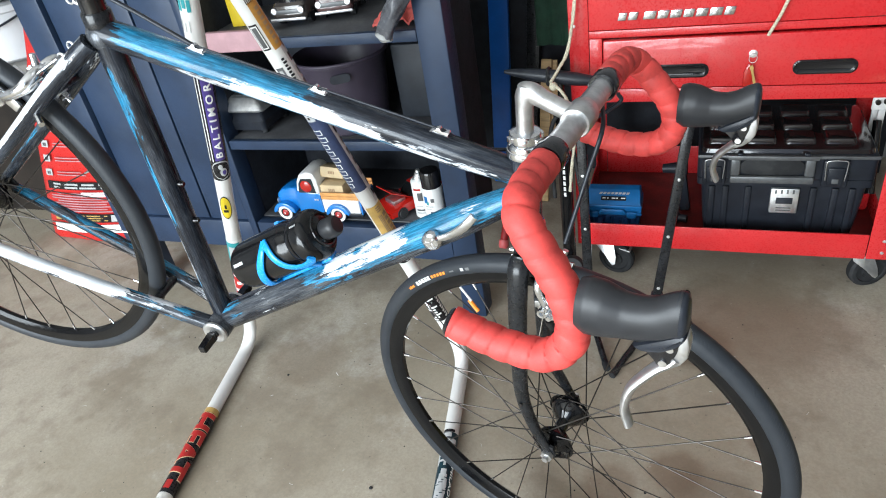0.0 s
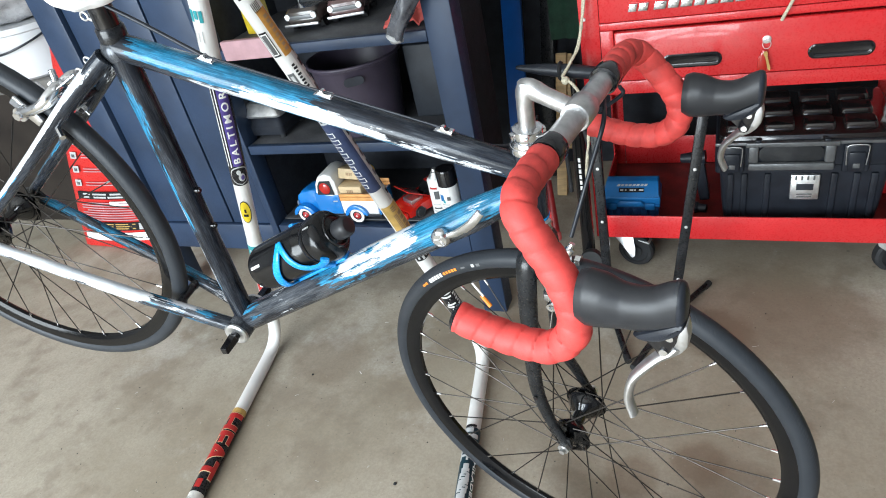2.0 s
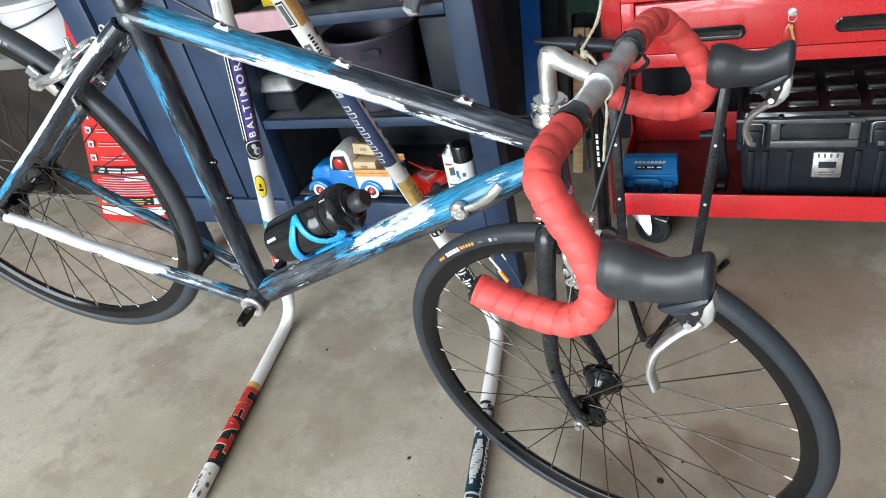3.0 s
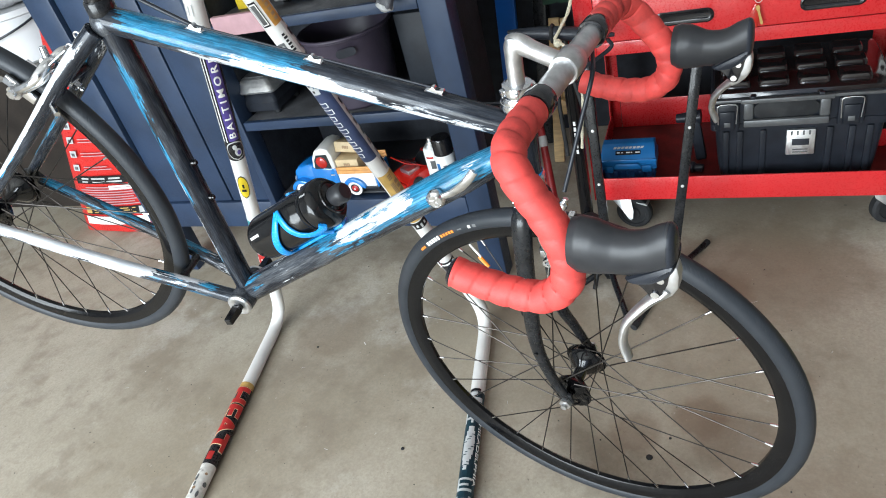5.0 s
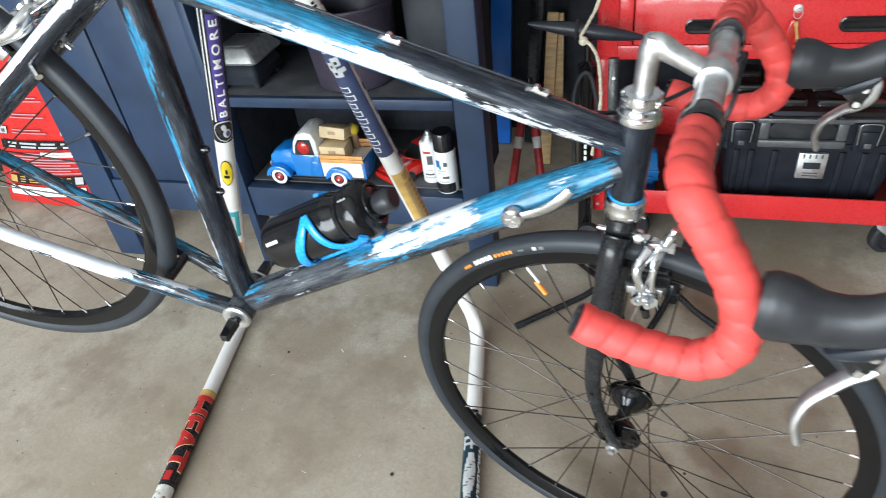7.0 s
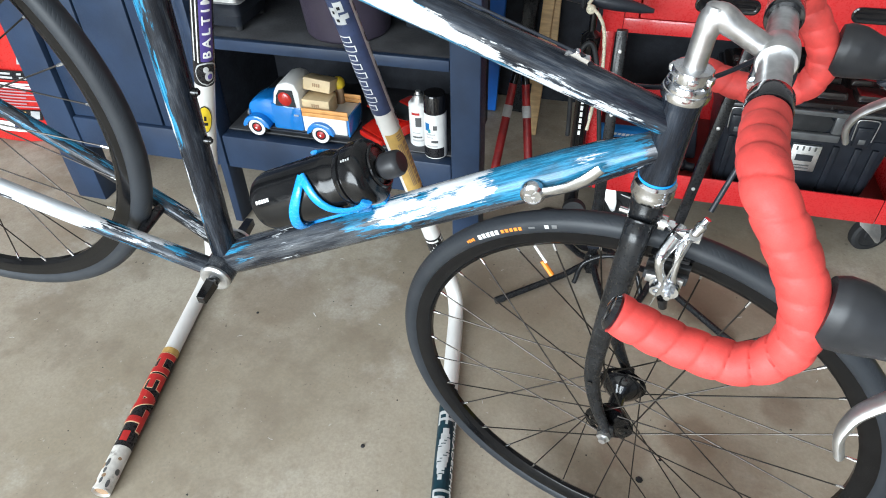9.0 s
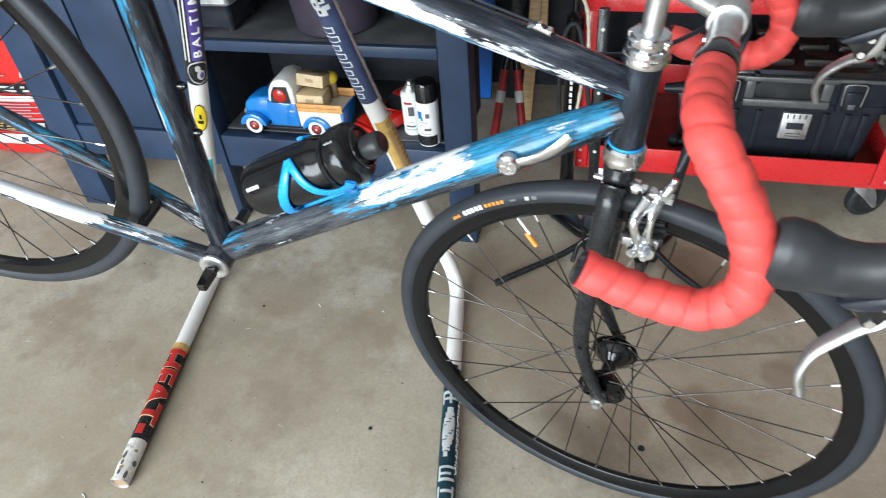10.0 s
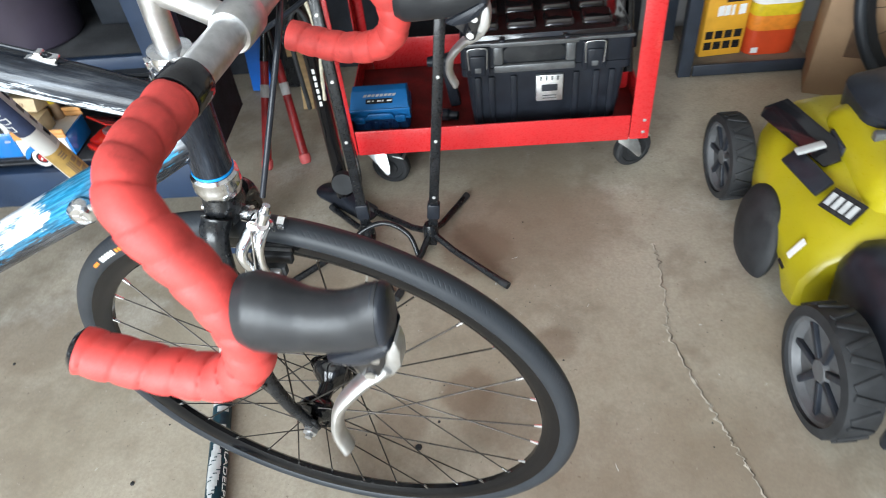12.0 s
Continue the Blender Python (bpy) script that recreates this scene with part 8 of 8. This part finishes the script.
part("deck", loft([deck_ring(1.376, [(0.988, 0.062), (0.982, 0.075), (0.980, 0.120), (1.005, 0.172), (1.050, 0.205), (1.10, 0.220)]),
                   deck_ring(1.384, [(0.975, 0.058), (0.970, 0.070), (0.970, 0.125), (0.996, 0.178), (1.050, 0.213), (1.10, 0.232)]),
                   deck_ring(1.415, [(0.968, 0.058), (0.962, 0.070), (0.965, 0.130), (0.992, 0.182), (1.050, 0.228), (1.10, 0.248)]),
                   deck_ring(1.46, [(0.968, 0.090), (0.960, 0.110), (0.960, 0.150), (0.988, 0.190), (1.050, 0.240), (1.10, 0.262)]),
                   deck_ring(1.54, [(0.968, 0.110), (0.960, 0.130), (0.960, 0.162), (0.988, 0.197), (1.052, 0.250), (1.10, 0.272)]),
                   deck_ring(1.62, [(0.960, 0.110), (0.954, 0.130), (0.957, 0.168), (0.984, 0.208), (1.040, 0.262), (1.10, 0.280)]),
                   deck_ring(1.68, [(0.972, 0.100), (0.966, 0.118), (0.968, 0.180), (0.992, 0.220), (1.040, 0.266), (1.10, 0.282)]),
                   deck_ring(1.76, [(0.992, 0.120), (0.986, 0.140), (0.988, 0.196), (1.010, 0.232), (1.050, 0.264), (1.11, 0.276)]),
                   deck_ring(1.805, [(1.020, 0.130), (1.016, 0.145), (1.018, 0.192), (1.036, 0.222), (1.066, 0.244), (1.12, 0.254)])]), M["yellow"], mo, "yellow moulded deck with sharp creases", angle=32)
part("top_cover", loft([rounded(0.33, 0.30, 0.05, 0.245, cx=MX, cy=1.568), rounded(0.325, 0.295, 0.05, 0.288, cx=MX, cy=1.568), rounded(0.29, 0.26, 0.05, 0.312, cx=MX, cy=1.568), rounded(0.22, 0.19, 0.05, 0.322, cx=MX, cy=1.568)]), M["yellow"], mo, "raised yellow motor cover", angle=40)
part("motor_hood", loft([rounded(0.28, 0.18, 0.05, 0.29, cx=MX + 0.01, cy=1.66), rounded(0.29, 0.19, 0.06, 0.338, cx=MX + 0.01, cy=1.66), rounded(0.22, 0.14, 0.06, 0.365, cx=MX + 0.01, cy=1.66)]), M["blackplastic"], mo, "dark grey motor hood", angle=45)
part("clear_band", box(1.10, 1.38, 1.548, 1.565, 0.312, 0.332, 0.004), M["greymetal"], mo)


def on_deck(x, y, z, tilt, turn=0.0):
    return Matrix.Translation((x, y, z)) @ Matrix.Rotation(radians(turn), 4, "Z") @ Matrix.Rotation(radians(-tilt), 4, "Y")


pm = on_deck(1.026, 1.655, 0.2600, 34, 15)
part("black_panel", prism([(-0.030, -0.105), (-0.012, -0.118), (0.030, -0.100), (0.034, 0.060), (0.012, 0.105), (-0.018, 0.095)], 0.006, pm @ Matrix.Rotation(radians(90), 4, "X"), 0.0015), M["gloss"], mo, "black trim panel")
for k in range(5):
    part("panel_print", box(-0.008, 0.006, -0.055 + k * 0.022, -0.039 + k * 0.022, 0.0002, 0.0012, m=pm), M["sticker_white"], mo, "pale letter-like mark")
for k in range(4):
    part("vent", box(1.066 + k * 0.013, 1.073 + k * 0.013, 1.575, 1.640, 0.262 + k * 0.004, 0.284 + k * 0.004, 0.002), M["dark"], mo, "dark vent slot")
part("height_slot", box(-0.020, 0.020, -0.060, 0.055, -0.004, 0.006, 0.003, on_deck(1.006, 1.560, 0.2450, 38, 14)), M["blackplastic"], mo, "black height-setting slot")
part("height_lever", box(-0.030, 0.024, -0.009, 0.009, 0.0, 0.008, 0.003, on_deck(1.020, 1.594, 0.270, 14, 6)), M["sticker_grey"], mo, "pale grey height lever")
sm = on_deck(1.034, 1.452, 0.2440, 34, 32)
part("printed_plate", box(-0.020, 0.024, -0.034, 0.034, 0.0, 0.004, 0.001, sm), M["sticker_black"], mo, "black printed sticker")
for k in range(4):
    part("sticker_mark", box(-0.012, 0.014, -0.026 + k * 0.015, -0.016 + k * 0.015, 0.0042, 0.005, m=sm), M["sticker_grey"], mo, "pale mark")
# side cover over the outlet
bm = bmesh.new()
bmesh.ops.create_uvsphere(bm, u_segments=24, v_segments=14, radius=1.0)
for v in bm.verts:
    v.co = V((0.952 + v.co.x * 0.032 + 0.012 * v.co.z, 1.560 + v.co.y * 0.094 + 0.012 * v.co.z, max(0.026, 0.090 + v.co.z * 0.094)))
part("side_cover", bm, M["rubber"], mo, "black rounded side cover")
lm = on_deck(0.9700, 1.428, 0.1680, 62, 0)
part("warning_label", box(-0.024, 0.020, -0.007, 0.007, 0.0, 0.0012, m=lm), M["sticker_white"], mo, "pale warning label")
part("warning_mark", box(-0.046, -0.040, -0.016, 0.010, 0.0, 0.0012, m=lm), M["sticker_black"], mo, "thin dark line on the deck")


def mower_wheel(c, r, w, ang):
    mm = Matrix.Translation(c) @ Matrix.Rotation(radians(ang), 4, "Z") @ Matrix.Rotation(radians(-90), 4, "Y")
    wh = part("wheel", lathe([(r * 0.80, -w / 2), (r * 0.95, -w * 0.46), (r * 0.97, -w * 0.3), (r * 0.97, w * 0.3), (r * 0.95, w * 0.46), (r * 0.80, w / 2)], mm, 40, closed=True), M["rubber"], mo, "ribbed black plastic wheel")
    for k in range(24):
        a = 2 * math.pi * k / 24
        part("tread", box(r * 0.955, r, -0.0055, 0.0055, -w * 0.36, w * 0.36, 0.0015, mm @ Matrix.Rotation(a, 4, "Z") @ Matrix.Rotation(radians(20 if k % 2 else -20), 4, "X")), M["rubber"], wh)
    part("disc", lathe([(0.0, w * 0.28), (r * 0.16, w * 0.30), (r * 0.22, w * 0.18), (r * 0.66, w * 0.16), (r * 0.74, w * 0.36), (r * 0.82, w * 0.40), (r * 0.82, -w * 0.3), (0.0, -w * 0.3)], mm, 36), simple("dark_grey_plastic", (0.085, 0.087, 0.092), 0.45), wh, "dark grey wheel disc")
    for k in range(7):
        a = 2 * math.pi * k / 7
        part("disc_spoke", box(r * 0.18, r * 0.72, -0.006, 0.006, w * 0.14, w * 0.30, 0.002, mm @ Matrix.Rotation(a, 4, "Z")), M["blackplastic"], wh)


mower_wheel((0.948, 1.802, 0.102), 0.102, 0.055, 4)
mower_wheel((0.962, 1.190, 0.116), 0.116, 0.062, 4)
mower_wheel((1.50, 1.80, 0.102), 0.102, 0.055, 184)
mower_wheel((1.52, 1.19, 0.116), 0.116, 0.060, 184)
part("axle", rod((0.96, 1.802, 0.102), (1.48, 1.802, 0.102), 0.008), M["steel"], mo)
part("axle", rod((0.99, 1.190, 0.116), (1.50, 1.190, 0.116), 0.008), M["steel"], mo)
part("front_grille", loft([rounded(0.44, 0.27, 0.05, 0.10, cx=MX, cy=1.250), rounded(0.45, 0.29, 0.05, 0.185, cx=MX, cy=1.250), rounded(0.42, 0.27, 0.05, 0.222, cx=MX, cy=1.256), rounded(0.34, 0.21, 0.04, 0.245, cx=MX, cy=1.262)]), M["blackplastic"], mo, "black front grille block", angle=40)
for k in range(6):
    part("grille_bar", box(1.085 + k * 0.05, 1.10 + k * 0.05, 1.085, 1.10, 0.12, 0.235, 0.003), M["blackplastic"], mo)
part("front_guard", box(1.02, 1.40, 1.075, 1.10, 0.05, 0.15, 0.012), M["blackplastic"], mo)

PLACE = stand_at(0.052, 0.075, 0.0, 2.1)
# ---- left of the cabinet ----
bg = thing("charcoal_bag", Matrix.Translation((-1.72, 1.88, 0)), "tall red plastic bag with printed panels, standing by the cabinet", "bag")
n_ = 26
secs = []
for i in range(13):
    z = i / 12
    cx, cy = -1.83 + 0.31 * z, 1.84 + 0.03 * z
    wid, dep = 0.42 * (1 - 0.12 * z ** 3), 0.13 * (1 - z ** 4 * 0.82) + 0.012
    ring = []
    for k in range(n_):
        a = 2 * math.pi * k / n_
        ca, sa = math.cos(a), math.sin(a)
        q = V((abs(ca) ** 0.6 * math.copysign(wid / 2, ca), abs(sa) ** 0.6 * math.copysign(dep / 2, sa), 0))
        wob = 0.008 * noise.noise(V((ca * 2, sa * 2, z * 6)))
        ring.append((cx + q.x + wob, cy + q.y + wob, 0.84 * z + 0.002))
    secs.append(ring)
part("bag", loft(secs), M["bag"], bg, angle=70)


def bag_patch(u0, u1, z0, z1, mat, label):
    """A printed patch on the bag's front."""
    bm = bmesh.new()
    rows = []
    for j in range(4):
        z = z0 + (z1 - z0) * j / 3
        cx, cy = -1.83 + 0.31 * z / 0.84, 1.84 + 0.03 * z / 0.84
        dep = 0.13 * (1 - (z / 0.84) ** 4 * 0.82) + 0.012
        rows.append([bm.verts.new((cx + u0 + (u1 - u0) * i / 4, cy - dep / 2 - 0.0095 + 0.5 * (u0 + (u1 - u0) * i / 4) ** 2, z)) for i in range(5)])
    for a, b in zip(rows, rows[1:]):
        for i in range(4):
            bm.faces.new((a[i], a[i + 1], b[i + 1], b[i]))
    part("print", bm, M[mat], bg, label)


bag_patch(-0.15, 0.172, 0.040, 0.076, "sticker_white", "white printed panel")
bag_patch(0.075, 0.100, 0.048, 0.066, "sticker_navy", "small dark blue mark")
bag_patch(0.110, 0.150, 0.052, 0.058, "sticker_grey", "thin grey line of print")
bag_patch(-0.14, 0.175, 0.086, 0.122, "sticker_black", "dark printed panel")
bag_patch(0.135, 0.165, 0.090, 0.118, "sticker_grey", "small pale picture")
bag_patch(-0.14, -0.11, 0.090, 0.118, "gold", "yellow picture")
for k in range(3):
    bag_patch(-0.095, 0.120 - 0.02 * (k % 2), 0.0925 + k * 0.0095, 0.0965 + k * 0.0095, "gold", "thin yellow line of print")
for k in range(8):
    bag_patch(-0.14 + 0.03 * (k % 3 == 1), 0.165 - 0.04 * (k % 2), 0.130 + k * 0.0105, 0.1345 + k * 0.0105, "pink", "thin pale line of print")
for k in range(2):
    bag_patch(0.015, 0.160, 0.196 + k * 0.010, 0.203 + k * 0.010, "sticker_white", "bold white line of print")
bag_patch(-0.15, 0.170, 0.222, 0.254, "sticker_black", "dark printed band")
for k in range(2):
    bag_patch(-0.12, 0.145 - 0.03 * k, 0.227 + k * 0.013, 0.234 + k * 0.013, "sticker_grey", "thin pale line of print")
for k in range(4):
    for u in (-0.15, 0.105):
        bag_patch(u, u + 0.035, 0.276 + k * 0.055, 0.302 + k * 0.055, "sticker_grey", "small pale picture")
        bag_patch(u + 0.007, u + 0.026, 0.281 + k * 0.055, 0.293 + k * 0.055, "greymetal", "dark shape in the picture")
    for j in range(2):
        bag_patch(-0.09, 0.05 - 0.02 * j, 0.280 + k * 0.055 + j * 0.011, 0.2835 + k * 0.055 + j * 0.011, "pink", "thin pale line of print")
bn = thing("storage_bin", Matrix.Translation((-2.36, 2.16, 0)), "large dark brown storage bin with a dusty grey lid", "bin")
part("body", loft([rounded(1.06, 0.40, 0.03, 0.0, cx=-2.36, cy=2.16), rounded(1.12, 0.44, 0.03, 0.590, cx=-2.36, cy=2.16)]), simple("dark_bin_plastic", (0.022, 0.017, 0.014), 0.6, vary=0.3, scale=6), bn, angle=40)
part("lid", loft([rounded(1.13, 0.45, 0.03, 0.592, cx=-2.36, cy=2.16), rounded(1.14, 0.46, 0.03, 0.600, cx=-2.36, cy=2.16), rounded(1.14, 0.46, 0.03, 0.634, cx=-2.36, cy=2.16), rounded(1.12, 0.44, 0.03, 0.640, cx=-2.36, cy=2.16)]), simple("dusty_grey_lid", (0.17, 0.162, 0.15), 0.7, vary=0.2, scale=7), bn, "dusty grey lid", angle=40)
for x in (-2.72, -2.0):
    part("handle", box(x - 0.06, x + 0.06, 1.922, 1.940, 0.540, 0.575, 0.006), M["blackplastic"], bn)
wb = thing("white_tub", Matrix.Translation((-2.06, 2.06, 0.6405)), "white plastic tub with a wire handle standing on the bin", "tub")
part("body", lathe([(0.0, 0.0), (0.135, 0.0), (0.15, 0.01), (0.162, 0.165), (0.172, 0.170), (0.172, 0.190), (0.0, 0.195)], None, 40), simple("dull_white_plastic", (0.56, 0.57, 0.59), 0.45, vary=0.06, scale=8), wb, world=False)
part("handle", sweep(bmesh.new(), bspline([(-0.17, -0.02, 0.165), (-0.10, -0.17, 0.13), (0.03, -0.19, 0.115), (0.13, -0.13, 0.135), (0.17, -0.02, 0.165)], 8), 0.004, 8), M["blackplastic"], wb, "black wire handle", world=False)
bm = bmesh.new()
bmesh.ops.create_icosphere(bm, subdivisions=4, radius=1.0)
for v in bm.verts:
    d = v.co.normalized()
    k = 1 + 0.16 * noise.noise(d * 2.1) + 0.10 * noise.noise(d * 5.5 + V((1, 4, 2)))
    v.co = V((-2.06 + d.x * 0.185 * k, 2.06 + d.y * 0.17 * k, 0.8365 + 0.115 + max(-0.115, d.z * 0.125 * k)))
single("plastic_bag", bm, simple("cloudy_plastic_film", (0.30, 0.30, 0.31), 0.3, vary=0.3, scale=14, bump=0.4, fine=60), "crumpled cloudy grey plastic bag lying on the white tub", "plastic bag", angle=70)
